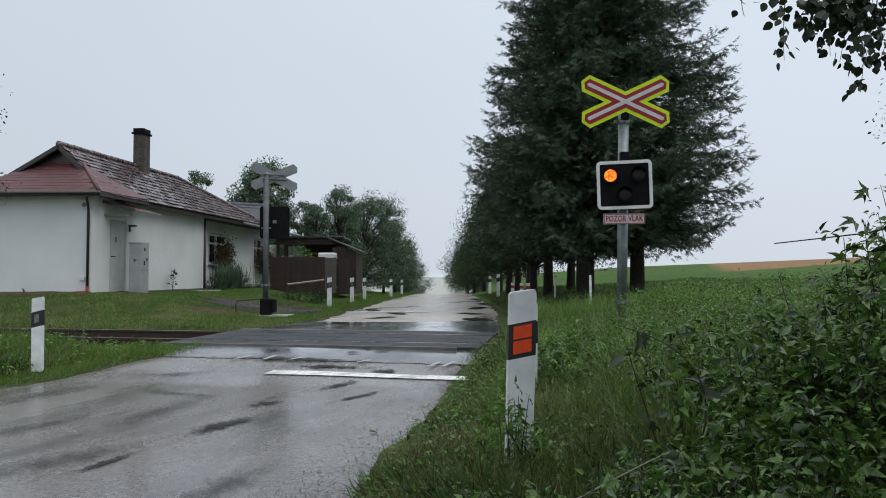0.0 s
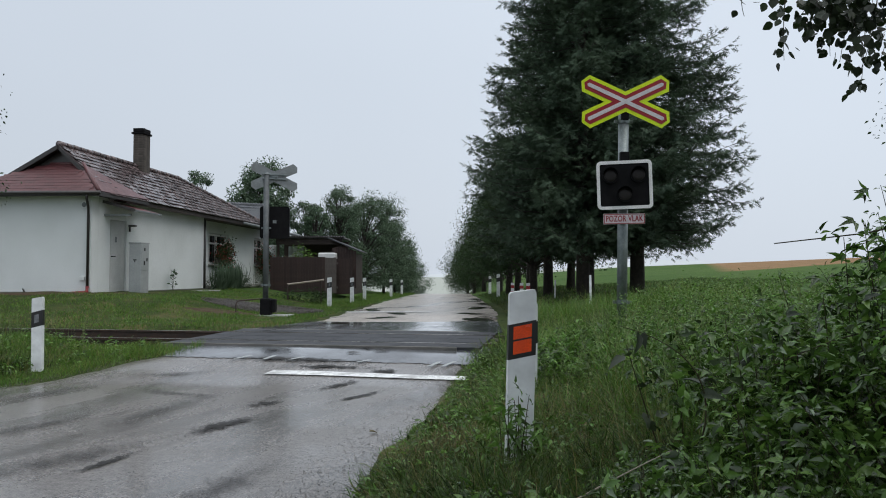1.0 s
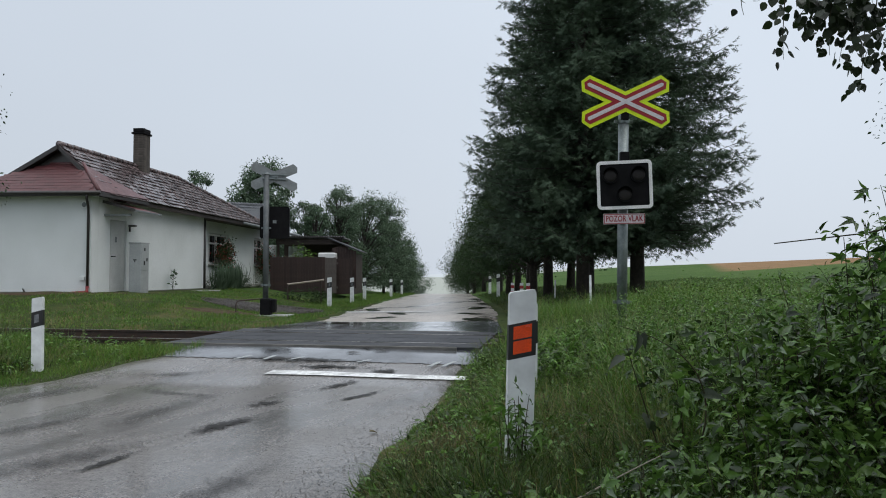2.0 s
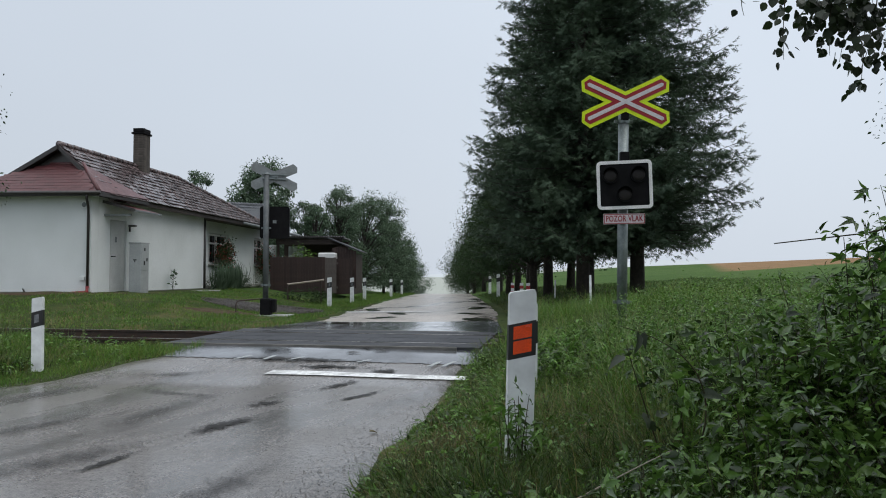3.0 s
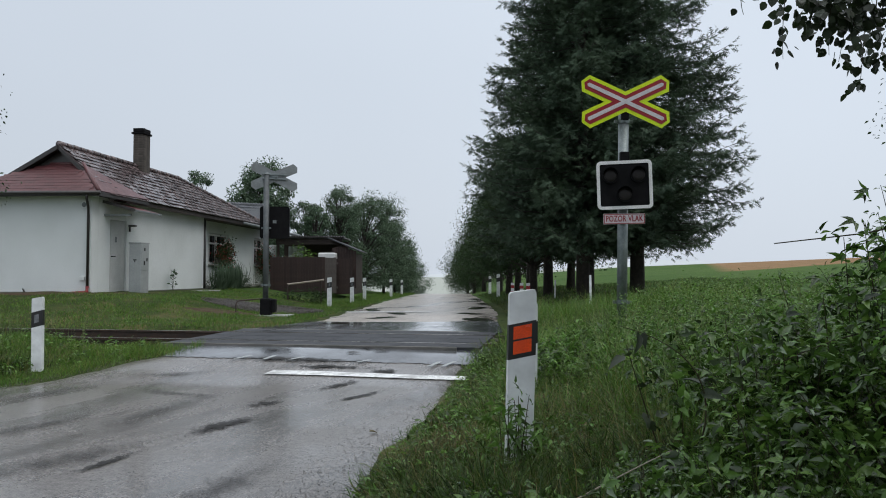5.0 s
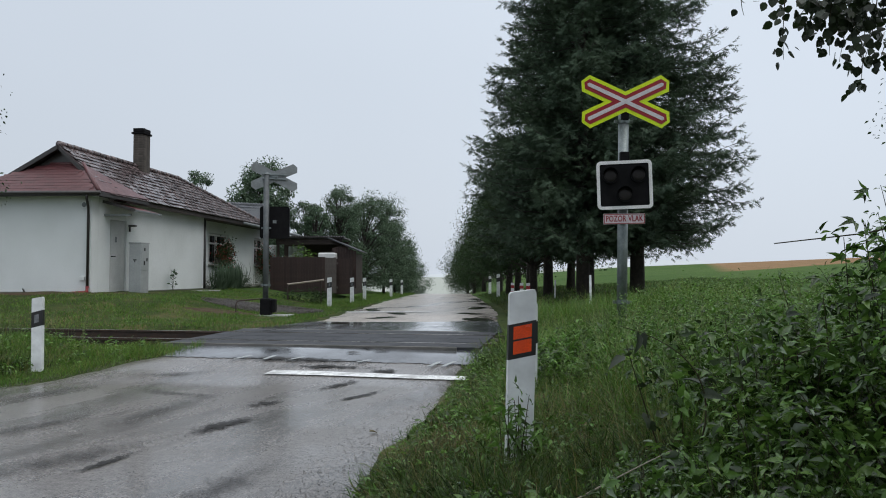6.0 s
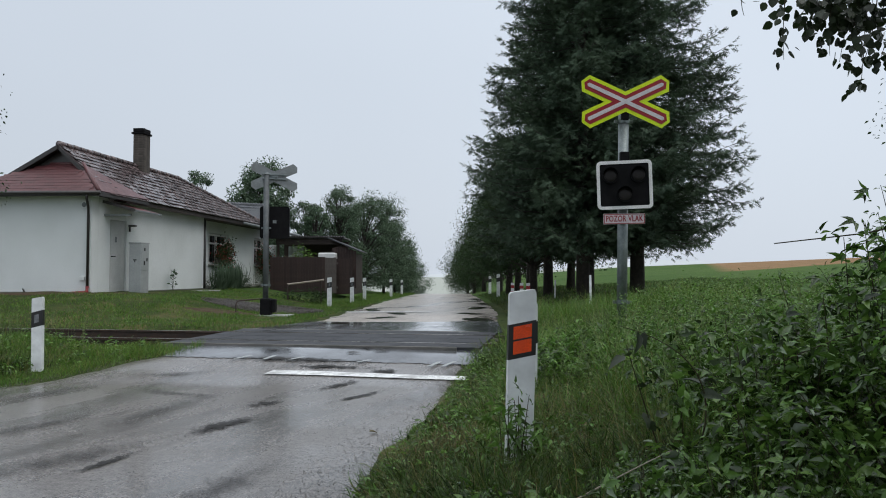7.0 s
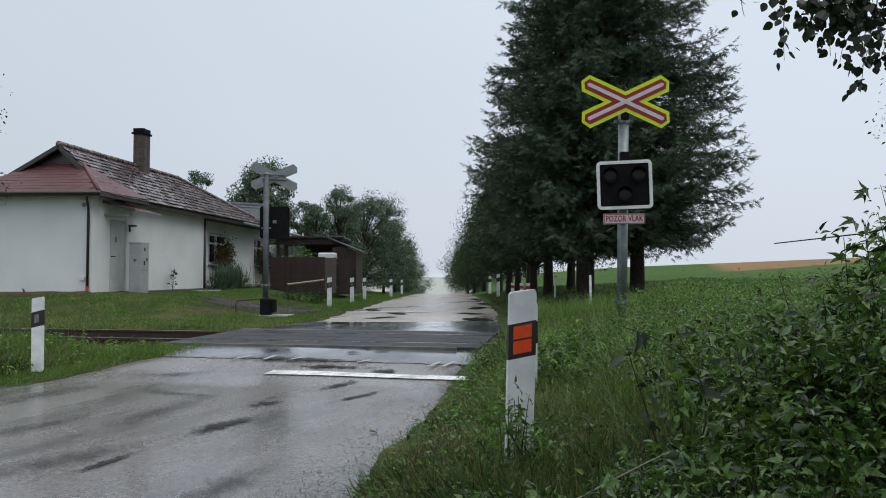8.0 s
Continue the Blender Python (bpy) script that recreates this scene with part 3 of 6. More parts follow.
# ---------------------------------------------------------------- crossing signals
def cross_outline(w, lng, tip, a):
    c, s = math.cos(a), math.sin(a)
    arm = [(lng, -w), (lng + tip, 0), (lng, w)]
    ur = [(c * x - s * z, s * x + c * z) for x, z in arm]
    pts = [(w / s, 0)] + ur + [(0, w / c)] + [(-x, z) for x, z in reversed(ur)] + [(-w / s, 0)]
    pts += [(-x, -z) for x, z in ur] + [(0, -w / c)] + [(x, -z) for x, z in reversed(ur)]
    return pts


def rounded(w, h, r, n=5):
    o = []
    for cx, cz, a0 in ((w / 2 - r, h / 2 - r, 0), (-w / 2 + r, h / 2 - r, 90), (-w / 2 + r, -h / 2 + r, 180), (w / 2 - r, -h / 2 + r, 270)):
        for k in range(n + 1):
            a = radians(a0 + 90 * k / n)
            o.append((cx + r * math.cos(a), cz + r * math.sin(a)))
    return o


def ring_prism(bm, outer, inner, y0, y1):
    n = len(outer)
    lay = [[bm.verts.new((x, y, z)) for x, z in o] for o in (outer, inner) for y in (y0, y1)]
    for i in range(n):
        j = (i + 1) % n
        for a, b in ((0, 1), (3, 2), (1, 3), (2, 0)):
            bm.faces.new((lay[a][i], lay[a][j], lay[b][j], lay[b][i]))
    return bm


def circle(r, n=24):
    return [(r * math.cos(2 * math.pi * k / n), r * math.sin(2 * math.pi * k / n)) for k in range(n)]


def lens_mesh():
    """A signal lens with two domed faces: dark glass to -y, the lit facets to +y."""
    bm = bmesh.new()
    n = 28
    for sgn, mi in ((-1, 0), (1, 1)):
        prev = None
        for r, d in ((0.082, 0.0), (0.075, 0.007), (0.055, 0.013), (0.03, 0.017)):
            ring = [bm.verts.new((x, sgn * (0.004 + d), z)) for x, z in circle(r, n)]
            if prev:
                for i in range(n):
                    f = bm.faces.new((prev[i], prev[(i + 1) % n], ring[(i + 1) % n], ring[i]))
                    f.material_index = mi
            prev = ring
        f = bm.faces.new(prev)
        f.material_index = mi
    ra, rb = [[bm.verts.new((x, yy, z)) for x, z in circle(0.0825, n)] for yy in (-0.006, 0.006)]
    for i in range(n):
        bm.faces.new((ra[i], ra[(i + 1) % n], rb[(i + 1) % n], rb[i]))
    bm.faces.new([bm.verts.new((x, 0.0, z)) for x, z in circle(0.0825, n)])
    return finish(bm, "lens", [M["lampdark"], M["lamplit"]], smooth=True)


LENS = lens_mesh()


def crossbuck(parent, at, front):
    plate = part("warning_cross", prism(bmesh.new(), cross_outline(0.122, 0.585, 0.065, radians(25.2)), -0.004, 0.004),
                 M["yellow"] if front else M["greymetal"], parent, "fluorescent yellow cross with red and white bars" if front else "grey back of the cross plate", at=at)
    if front:
        part("red_cross", prism(bmesh.new(), cross_outline(0.074, 0.562, 0.045, radians(25.2)), -0.008, -0.0045), M["signred"], plate, "dark red cross")
        part("white_cross", prism(bmesh.new(), cross_outline(0.025, 0.545, 0.02, radians(25.2)), -0.012, -0.0085), M["signwhite"], plate, "greyish white bars")
    else:
        for zz in (0.055, -0.055):
            part("stiffener", one_box((0, 0.03 * -1, zz), (0.62, 0.03, 0.035), bevel=0.004), M["galv"], plate)
    return plate


def light_box(parent, at, w=0.715, h=0.645):
    body = part("light_box", prism(bmesh.new(), rounded(w - 0.03, h - 0.03, 0.05), 0.0, 0.16), M["black"], parent, "matt black signal box with a white border", at=at)
    part("border", ring_prism(bmesh.new(), rounded(w, h, 0.06), rounded(w - 0.085, h - 0.085, 0.02), -0.012, 0.0), M["whitepaint"], body, "white border frame")
    part("face_plate", prism(bmesh.new(), rounded(w - 0.089, h - 0.089, 0.02), -0.004, -0.001), M["black"], body)
    lamps = []
    for lx, lz in ((-0.18, 0.125), (0.18, 0.125), (0.0, -0.13)):
        bm = bmesh.new()
        n = 28
        o, i = circle(0.1, n), circle(0.0835, n)
        ring_prism(bm, o, i, -0.055, -0.0045)
        # short visor over the upper half
        for k in range(0, n // 2):
            a, b = k, k + 1
            q = [o[a], o[b]]
            r1 = [bm.verts.new((lx_, -0.055, lz_)) for lx_, lz_ in q] + [bm.verts.new((lx_, -0.055 - 0.07 * math.sin(math.pi * t_ / (n // 2)), lz_)) for (lx_, lz_), t_ in ((q[1], b), (q[0], a))]
            bm.faces.new(r1)
            q2 = [(x * 0.97, z * 0.97) for x, z in q]
            r2 = [bm.verts.new((lx_, -0.055, lz_)) for lx_, lz_ in q2] + [bm.verts.new((lx_, -0.055 - 0.066 * math.sin(math.pi * t_ / (n // 2)), lz_)) for (lx_, lz_), t_ in ((q2[1], b), (q2[0], a))]
            bm.faces.new(r2)
        part("visor", bm, M["black"], body, "round black visor", at=pose(lx, 0, lz))
        lamps.append(part("lens", LENS, None, body, "round signal lens", at=pose(lx, -0.045, lz)))
    return body, lamps


def bolts(parent, x, y, zs, name="clamp"):
    for zz in zs:
        bm = bmesh.new()
        tube(bm, [(x, y, zz - 0.025), (x, y, zz + 0.025)], 0.079, 16)
        box(bm, (x - 0.1, y - 0.01, zz), (0.05, 0.03, 0.04), bevel=0.004)
        box(bm, (x + 0.1, y - 0.01, zz), (0.05, 0.03, 0.04), bevel=0.004)
        part(name, bm, M["galv"], parent, "bolted galvanised clamp")


SIG = (2.38, 9.5, float(land(2.38, 9.5)))
signal = thing("crossing_signal", pose(*SIG, 0, 1.0, 0), "galvanised pole with yellow warning cross, black light box and text plate", "railway signal")
h0 = 3.44 - SIG[2]
part("pole", tube(bmesh.new(), [(0, 0, -0.1), (0, 0, h0)], 0.068, 20), M["galv"], signal, "wet galvanised steel pole", smooth=True)
part("cap", tube(bmesh.new(), [(0, 0, h0), (0, 0, h0 + 0.02), (0, 0, h0 + 0.035)], 0.072, 20, 0.05), M["black"], signal)
bolts(signal, 0, 0, (0.90 - SIG[2], 3.33 - SIG[2]))
crossbuck(signal, pose(0.0, -0.1, 3.58 - SIG[2], 0, -1.0, 0), True)
part("bracket", one_box((0, -0.07, 3.40 - SIG[2]), (0.1, 0.05, 0.12), bevel=0.006), M["black"], signal)
part("bracket", one_box((0.0, -0.03, 2.84 - SIG[2]), (0.12, 0.14, 0.14), bevel=0.01), M["black"], signal)
sig_box, SIG_LAMPS = light_box(signal, pose(-0.02, -0.16, 2.455 - SIG[2], 0, -2.4, -10))
plate = part("text_plate", one_box((0, 0, 0), (0.54, 0.012, 0.14), bevel=0.003), M["signwhite"], signal, "small white plate lettered POZOR VLAK in red", at=pose(-0.015, -0.14, 2.005 - SIG[2], 0, -1.5, -5))
part("plate_border", ring_prism(bmesh.new(), rounded(0.53, 0.13, 0.006), rounded(0.51, 0.112, 0.004), -0.009, -0.0062), M["signred"], plate, "thin red border")
fc = bpy.data.curves.new("lettering", 'FONT')
fc.body = "POZOR VLAK"
fc.align_x, fc.align_y = 'CENTER', 'CENTER'
fc.size, fc.extrude, fc.space_character, fc.offset = 0.105, 0.0012, 1.1, 0.0022
fc.materials.append(M["signred"])
txt = new("lettering", fc)
txt.parent = plate
txt.matrix_basis = pose(0, -0.0085, 0, 90, 0, 0) @ Matrix.Diagonal((0.7, 1.05, 1, 1))

S2 = (-4.5, 18.0, float(land(-4.5, 18)))
signal_b = thing("crossing_signal", pose(*S2), "grey signal pole seen from behind with cross and black light box", "railway signal")
part("pole", tube(bmesh.new(), [(0, 0, 0.0), (0, 0, 3.82 - S2[2])], 0.072, 16), M["oldgalv"], signal_b, smooth=True)
part("cap", tube(bmesh.new(), [(0, 0, 3.82 - S2[2]), (0, 0, 3.84 - S2[2]), (0, 0, 3.87 - S2[2])], 0.082, 16, 0.04), M["greymetal"], signal_b)
crossbuck(signal_b, pose(0.18, 0.09, 3.77 - S2[2], 0, 0, 25), False)
part("cross_arm", one_box((0.1, 0.05, 3.77 - S2[2]), (0.34, 0.04, 0.05)), M["galv"], signal_b)
bk = part("light_box", prism(bmesh.new(), rounded(0.74, 0.82, 0.06), -0.09, 0.09), M["black"], signal_b, "black back of the light box", at=pose(0.17, 0.22, 2.6 - S2[2], 0, 0, 8))
part("hinge_plate", one_box((0, -0.098, 0.02), (0.09, 0.015, 0.08)), M["greymetal"], bk)
part("hinge_plate", one_box((-0.22, -0.098, -0.43), (0.12, 0.03, 0.03)), M["greymetal"], bk)
bolts(signal_b, 0, 0, (2.45 - S2[2], 0.95 - S2[2] + 0.05))
bm = one_box((0.02, 0, 0.24), (0.26, 0.3, 0.42), bevel=0.03)
box(bm, (0.2, 0.02, 0.26), (0.12, 0.24, 0.34), bevel=0.03)
part("base_box", bm, M["black"], signal_b, "black cast base housing")
part("foot_slab", one_box((0, 0, 0.02), (1.5, 0.8, 0.1), bevel=0.015), M["concrete"], signal_b, "pale concrete foot slab", at=pose(-0.1, 0, -0.04))
part("guard_loop", tube(bmesh.new(), [(-0.72, -0.1, 0.02), (-0.72, -0.1, 0.3), (-0.68, -0.1, 0.38), (-0.6, -0.1, 0.4), (-0.1, -0.1, 0.44)], 0.016, 8), M["rail"], signal_b, "bent rusty steel guard loop")


# ---------------------------------------------------------------- marker posts
def marker_post(m, refl, label, lean=0.0, width=0.155, group="roadside marker posts", front=-1):
    h = 1.04
    p = thing("marker_post", m, label, "marker post", group)
    w, d = width, 0.085

    def ring(z, ww=w, slope=0.0, grow=0.0):
        o = [(-ww / 2 - grow, -d / 2 - grow), (ww / 2 + grow, -d / 2 - grow)]
        o += [(ww / 2 * math.cos(a) + grow * math.cos(a), d / 2 * 0.2 + (d / 2 + grow) * math.sin(a) * 1.4) for a in [radians(k) for k in (0, 30, 60, 90, 120, 150, 180)]]
        return [(x, y * -front, z + slope * x / ww) for x, y in o]

    def loft(levels):
        bm = bmesh.new()
        rs = [[bm.verts.new(q) for q in lv] for lv in levels]
        n = len(rs[0])
        for a, b in zip(rs, rs[1:]):
            for i in range(n):
                bm.faces.new((a[i], a[(i + 1) % n], b[(i + 1) % n], b[i]))
        bm.faces.new(rs[0])
        bm.faces.new(rs[-1])
        return bm

    part("body", loft([ring(-0.25), ring(h - 0.035, w, 0.01), ring(h - 0.012, w * 0.97, 0.012), ring(h, w * 0.86, 0.02)]), M["postwhite"], p, "wet white plastic post body")
    sl = 0.032
    band = part("band", loft([ring(h - 0.44 + 0.08, w, sl, 0.0015), ring(h - 0.17, w, sl, 0.0015)]), M["postblack"], p, "slanted black band")
    yf = front * (d / 2 + 0.0045)

    def plate_(z0, z1, ww, material, lab):
        bm = bmesh.new()
        q = [(-ww / 2, z0 - sl * 0.5 * ww / w), (ww / 2, z0 + sl * 0.5 * ww / w), (ww / 2, z1 + sl * 0.5 * ww / w), (-ww / 2, z1 - sl * 0.5 * ww / w)]
        prism(bm, q, yf - 0.002, yf + 0.004)
        part("reflector", bm, material, band, lab)

    if refl == "orange":
        plate_(h - 0.255, h - 0.185, 0.1, M["orange"], "orange reflector")
        plate_(h - 0.335, h - 0.265, 0.1, M["orange"], "orange reflector")
    elif refl == "grey":
        plate_(h - 0.31, h - 0.21, 0.055, M["reflgrey"], "grey glass reflector")
    return p


def red_post(m, h=0.6):
    p = thing("warning_post", m, "white plastic post with red bands", "marker post", "red banded posts")
    part("body", one_box((0, 0, h / 2 - 0.1), (0.12, 0.07, h + 0.2), bevel=0.015), M["postwhite"], p)
    for zz in (h - 0.14, h - 0.36):
        part("band", one_box((0, 0, zz), (0.126, 0.076, 0.11), bevel=0.01), M["redband"], p, "red band")
    return p


def gp(x, y, dz=0.0, rz=0.0, rx=0.0, ry=0.0):
    return pose(x, y, float(land(x, y)) + dz, rx, ry, rz)


marker_post(pose(0.405, 3.9, 0.14, 0, 1.6, 5), "orange", "white plastic roadside post with two orange reflectors in tall grass", width=0.148)
marker_post(pose(0.744, 6.2, -0.02, 0, 0.5, 6), "", "second white post farther along the same verge", width=0.13)
marker_post(pose(-5.06, 8.9, -0.06, 0, -0.5, 4), "grey", "white roadside post with a grey reflector standing in grass", width=0.128)
for x, y in ((-3.92, 24.5), (-3.59, 28), (-3.54, 32), (-2.93, 40), (-2.73, 47)):
    marker_post(gp(x, y, -0.03, 6), "grey", "white roadside post with black band on the mown verge", group="posts along the far road")
for x, y in ((2.57, 33), (2.78, 42)):
    marker_post(gp(x, y, 0.0, -6), "", "white roadside post with black band under the trees", group="posts along the far road")
for x, y in ((2.55, 26), (2.66, 24), (2.64, 22)):
    red_post(gp(x, y, 0.05, -8))


def stake(m, h, lean=0):
    p = thing("white_stake", m @ pose(0, 0, 0, 0, lean, 0), "thin whitish wooden stake in the grass", "stake", "thin stakes")
    part("stick", tube(bmesh.new(), [(0, 0, -0.15), (0.004, 0, h * 0.5), (0, 0, h)], 0.03, 8, 0.026), M["postwhite"], p)


stake(gp(3.53, 17), 0.72)
stake(gp(3.78, 24), 0.62, 2)
stake(gp(3.76, 20), 0.6, 12)
stake(gp(4.1, 20.5), 0.5, 0)


# ---------------------------------------------------------------- the crossing keeper's house
HZ = 0.74
HOUSE = pose(-9.69, 19.5, HZ, 0, 0, -5.3)    # local x out of the side wall, y along the house, z up from the wall's foot
house = thing("house", HOUSE, "low white plastered house with red front roof and old tiled roof", "house")
WL, LEN = -3.9, 15.6


def wall_box(x0, x1, y0, y1, z0, z1, name="wall", material="plaster", bev=0.012, label=""):
    return part(name, one_box(((x0 + x1) / 2, (y0 + y1) / 2, (z0 + z1) / 2), (x1 - x0, y1 - y0, z1 - z0), bevel=bev), M[material], house, label)


wall_box(WL, 0, 0, 0.35, -0.3, 2.8, label="white plastered front wall")
wall_box(-0.3, 0, 0.35, 0.92, -0.3, 2.72)
wall_box(-0.3, 0, 0.92, 1.8, 2.12, 2.72)
wall_box(-0.3, 0.004, 1.8, 7.22, -0.3, 2.72, label="white plastered side wall, stained at the foot")
wall_box(-0.9, 0, 6.9, 7.215, -0.3, 2.7)
wall_box(-0.8, -0.5, 7.215, 8.8, -0.3, 2.7)
wall_box(-0.8, -0.5, 8.8, 10.9, -0.3, 0.95)
wall_box(-0.8, -0.5, 8.8, 10.9, 2.2, 2.7)
wall_box(-0.8, -0.5, 10.9, 13.9, -0.3, 2.7)
wall_box(-0.8, -0.5, 13.9, 15.3, -0.3, 0.95)
wall_box(-0.8, -0.5, 13.9, 15.3, 2.25, 2.7)
wall_box(-0.8, -0.5, 15.3, LEN, -0.3, 2.7)
wall_box(WL, -0.8, LEN - 0.3, LEN, -0.3, 2.7)
wall_box(WL, WL + 0.3, 0.35, LEN - 0.3, -0.3, 2.7)
wall_box(WL - 0.02, 0.02, -0.025, 0.0, -0.35, 0.05, "plinth", "plinth", 0.005)
wall_box(0.004, 0.03, -0.02, 0.9, -0.35, 0.03, "plinth", "plinth", 0.005)
wall_box(0.005, 0.03, 1.82, 7.2, -0.35, 0.02, "plinth", "plinth", 0.005)
part("floor_slab", one_box((-2, 7.5, 0.02), (3.2, 14.5, 0.1)), M["concrete"], house)
# gable triangle above the skirt roof
bm = bmesh.new()
prism(bm, [(-3.1, 2.8), (0.2, 2.8), (-1.16, 4.1)], 0.42, 0.55)
part("gable", bm, M["gutter"], house, "dark timber gable")

# main roof: two slopes from a ridge, hipped down at the far end
RU, RZ = -1.16, 4.2
EU, EZ = 0.38, 2.78
R0, R1 = 0.22, 7.35
roof_r = part("roof", slab(bmesh.new(), [(EU, R0, EZ), (EU, 13.2, EZ), (RU, R1, RZ), (RU, R0, RZ)], 0.06), M["oldtile_row"], house, "old weathered tiled roof, wet and grey")
part("roof", slab(bmesh.new(), [(-4.3, R0, 2.45), (RU, R0, RZ), (RU, R1, RZ), (-4.3, 13.2, 2.45)], 0.06), M["oldtile_row"], house, "old tiled roof slope")
part("roof", slab(bmesh.new(), [(EU, 13.2, EZ), (-4.3, 13.2, 2.45), (RU, R1, RZ)], 0.06), M["oldtile_row"], house, "hipped end of the tiled roof")
part("bargeboard", slab(bmesh.new(), [(EU, R0 - 0.02, EZ - 0.05), (RU, R0 - 0.02, RZ - 0.03), (RU, R0 - 0.02, RZ - 0.15), (EU, R0 - 0.02, EZ - 0.17)], 0.03), M["gutter"], house)
part("bargeboard", slab(bmesh.new(), [(-4.3, R0 - 0.02, 2.43), (RU, R0 - 0.02, RZ - 0.02), (RU, R0 - 0.02, RZ - 0.15), (-4.3, R0 - 0.02, 2.3)], 0.03), M["gutter"], house)
part("eaves_board", one_box((EU - 0.03, 7.2, EZ - 0.1), (0.04, 12.2, 0.14)), M["darkwood"], house, "dark red-brown eaves board")
part("soffit", one_box((0.16, 7.2, EZ - 0.1), (0.36, 12.2, 0.03)), M["darkwood"], house)
# tiles of the visible slope
slope = math.atan2(RZ - EZ, EU - RU)
SL = math.hypot(RZ - EZ, EU - RU)
tbm = bmesh.new()
box(tbm, (0, 0, 0), (0.29, 0.185, 0.016))
tile = finish(tbm, "tile", M["oldtile"])
rnd = random.Random(7)
rest_v, rest_t = [], []
cube_v = np.array([(x, y, z) for x in (-.5, .5) for y in (-.5, .5) for z in (-.5, .5)])
cube_t = np.array([(0, 1, 3), (0, 3, 2), (4, 6, 7), (4, 7, 5), (0, 4, 5), (0, 5, 1), (2, 3, 7), (2, 7, 6), (0, 2, 6), (0, 6, 4), (1, 5, 7), (1, 7, 3)])
count = 0
for row in range(11):
    dd = 0.06 + row * 0.186
    for col in range(70):
        v0 = R0 + 0.1 + col * 0.192 + (0.096 if row % 2 else 0)
        frac = dd / SL
        vmax = 13.2 + (R1 - 13.2) * frac
        if v0 > vmax - 0.05:
            continue
        u = EU - dd * math.cos(slope)
        z = EZ + dd * math.sin(slope)
        mt = pose(u, v0, z + 0.022, 0, math.degrees(slope) - 6 + rnd.uniform(-4, 3), rnd.uniform(-3, 3)) @ pose(0, 0, rnd.uniform(-0.004, 0.01), rnd.uniform(-2, 2))
        if v0 < 5.2 and count < 296:
            part("tile", tile, None, roof_r, at=mt)
            count += 1
        else:
            a = np.array(mt)
            vv = (cube_v * (0.29, 0.185, 0.016)) @ a[:3, :3].T + a[:3, 3]
            rest_t.append(cube_t + 8 * len(rest_v))
            rest_v.append(vv)
tl = part("tiling", tri_mesh("tiling", np.concatenate(rest_v), np.concatenate(rest_t), M["oldtile_row"]), None, house)
tl["kind"] = "stuff"
# ridge tiles
rbm = bmesh.new()
tube(rbm, [(0, -0.18, 0), (0, 0.18, 0.0)], 0.1, 10, 0.082)
ridge_tile = finish(rbm, "ridge_tile", M["oldtile"], smooth=True)
for i in range(22):
    part("ridge_tile", ridge_tile, None, house, at=pose(RU, R0 + 0.2 + i * 0.325, RZ + 0.01 + rnd.uniform(-0.008, 0.012), 2.5))
for i in range(16):
    f = (i + 0.5) / 16
    part("ridge_tile", ridge_tile, None, house, at=Matrix.Translation((RU + (EU - RU) * f, R1 + (13.2 - R1) * f, RZ + (EZ - RZ) * f + 0.015)) @ Vector((EU - RU, 13.2 - R1, EZ - RZ)).to_track_quat('Y', 'Z').to_matrix().to_4x4())

# red front skirt roof, hipped round the corner
A, B = (-1.5, 0.4, 3.66), (-0.52, 0.4, 3.66)
C, D_ = (-4.35, -0.38, 2.8), (0.42, -0.38, 2.8)
skirt = part("skirt_roof", slab(bmesh.new(), [C, D_, B, A], 0.05), M["redtile_solid"], house, "red tiled skirt roof over the front")
part("skirt_roof", slab(bmesh.new(), [D_, (0.42, 2.35, 2.83), B], 0.05), M["redtile_solid"], house, "red tiled corner of the skirt roof")
part("hip_cap", tube(bmesh.new(), [D_, B], 0.055, 10), M["redtile_solid"], house, smooth=True)
part("top_cap", tube(bmesh.new(), [A, B], 0.05, 10), M["redtile_solid"], house, smooth=True)
stile = finish(one_box((0, 0, 0), (0.33, 0.17, 0.009)), "shingle", M["redtile"])
sk_s = math.hypot(3.66 - 2.8, 0.78)
sk_a = math.degrees(math.atan2(3.66 - 2.8, 0.78))
for row in range(10):
    f = (row + 0.5) / 10
    x0, x1 = C[0] + (A[0] - C[0]) * f, D_[0] + (B[0] - D_[0]) * f
    n = int((x1 - x0) / 0.335)
    for i in range(n + 1):
        xx = x0 + 0.17 + i * 0.335 + (0.11 if row % 2 else 0)
        if xx > x1 - 0.14:
            continue
        part("shingle", stile, None, skirt, at=pose(xx, -0.38 + 0.78 * f, 2.8 + 0.86 * f + 0.012, sk_a - 2.5, 0, rnd.uniform(-0.8, 0.8)))
part("fascia", one_box((-1.97, -0.36, 2.72), (4.75, 0.04, 0.12), bevel=0.006), M["gutter"], house, "dark gutter board")
part("fascia", one_box((0.4, 0.98, 2.72), (0.04, 2.7, 0.12), bevel=0.006), M["gutter"], house, "dark gutter board")
part("soffit", one_box((-1.95, -0.18, 2.76), (4.6, 0.36, 0.03)), M["plaster"], house)
part("soffit", one_box((0.2, 0.98, 2.76), (0.38, 2.6, 0.03)), M["plaster"], house)
part("gutter", tube(bmesh.new(), [(-4.4, -0.42, 2.76), (0.48, -0.42, 2.74)], 0.055, 10), M["gutter"], house, smooth=True)
part("downpipe", tube(bmesh.new(), [(0.1, -0.4, 2.7), (0.08, -0.38, 2.6), (-0.04, -0.1, 2.35), (-0.06, -0.06, 2.2), (-0.06, -0.06, 0.12)], 0.036, 12), M["gutter"], house, "black downpipe", smooth=True)
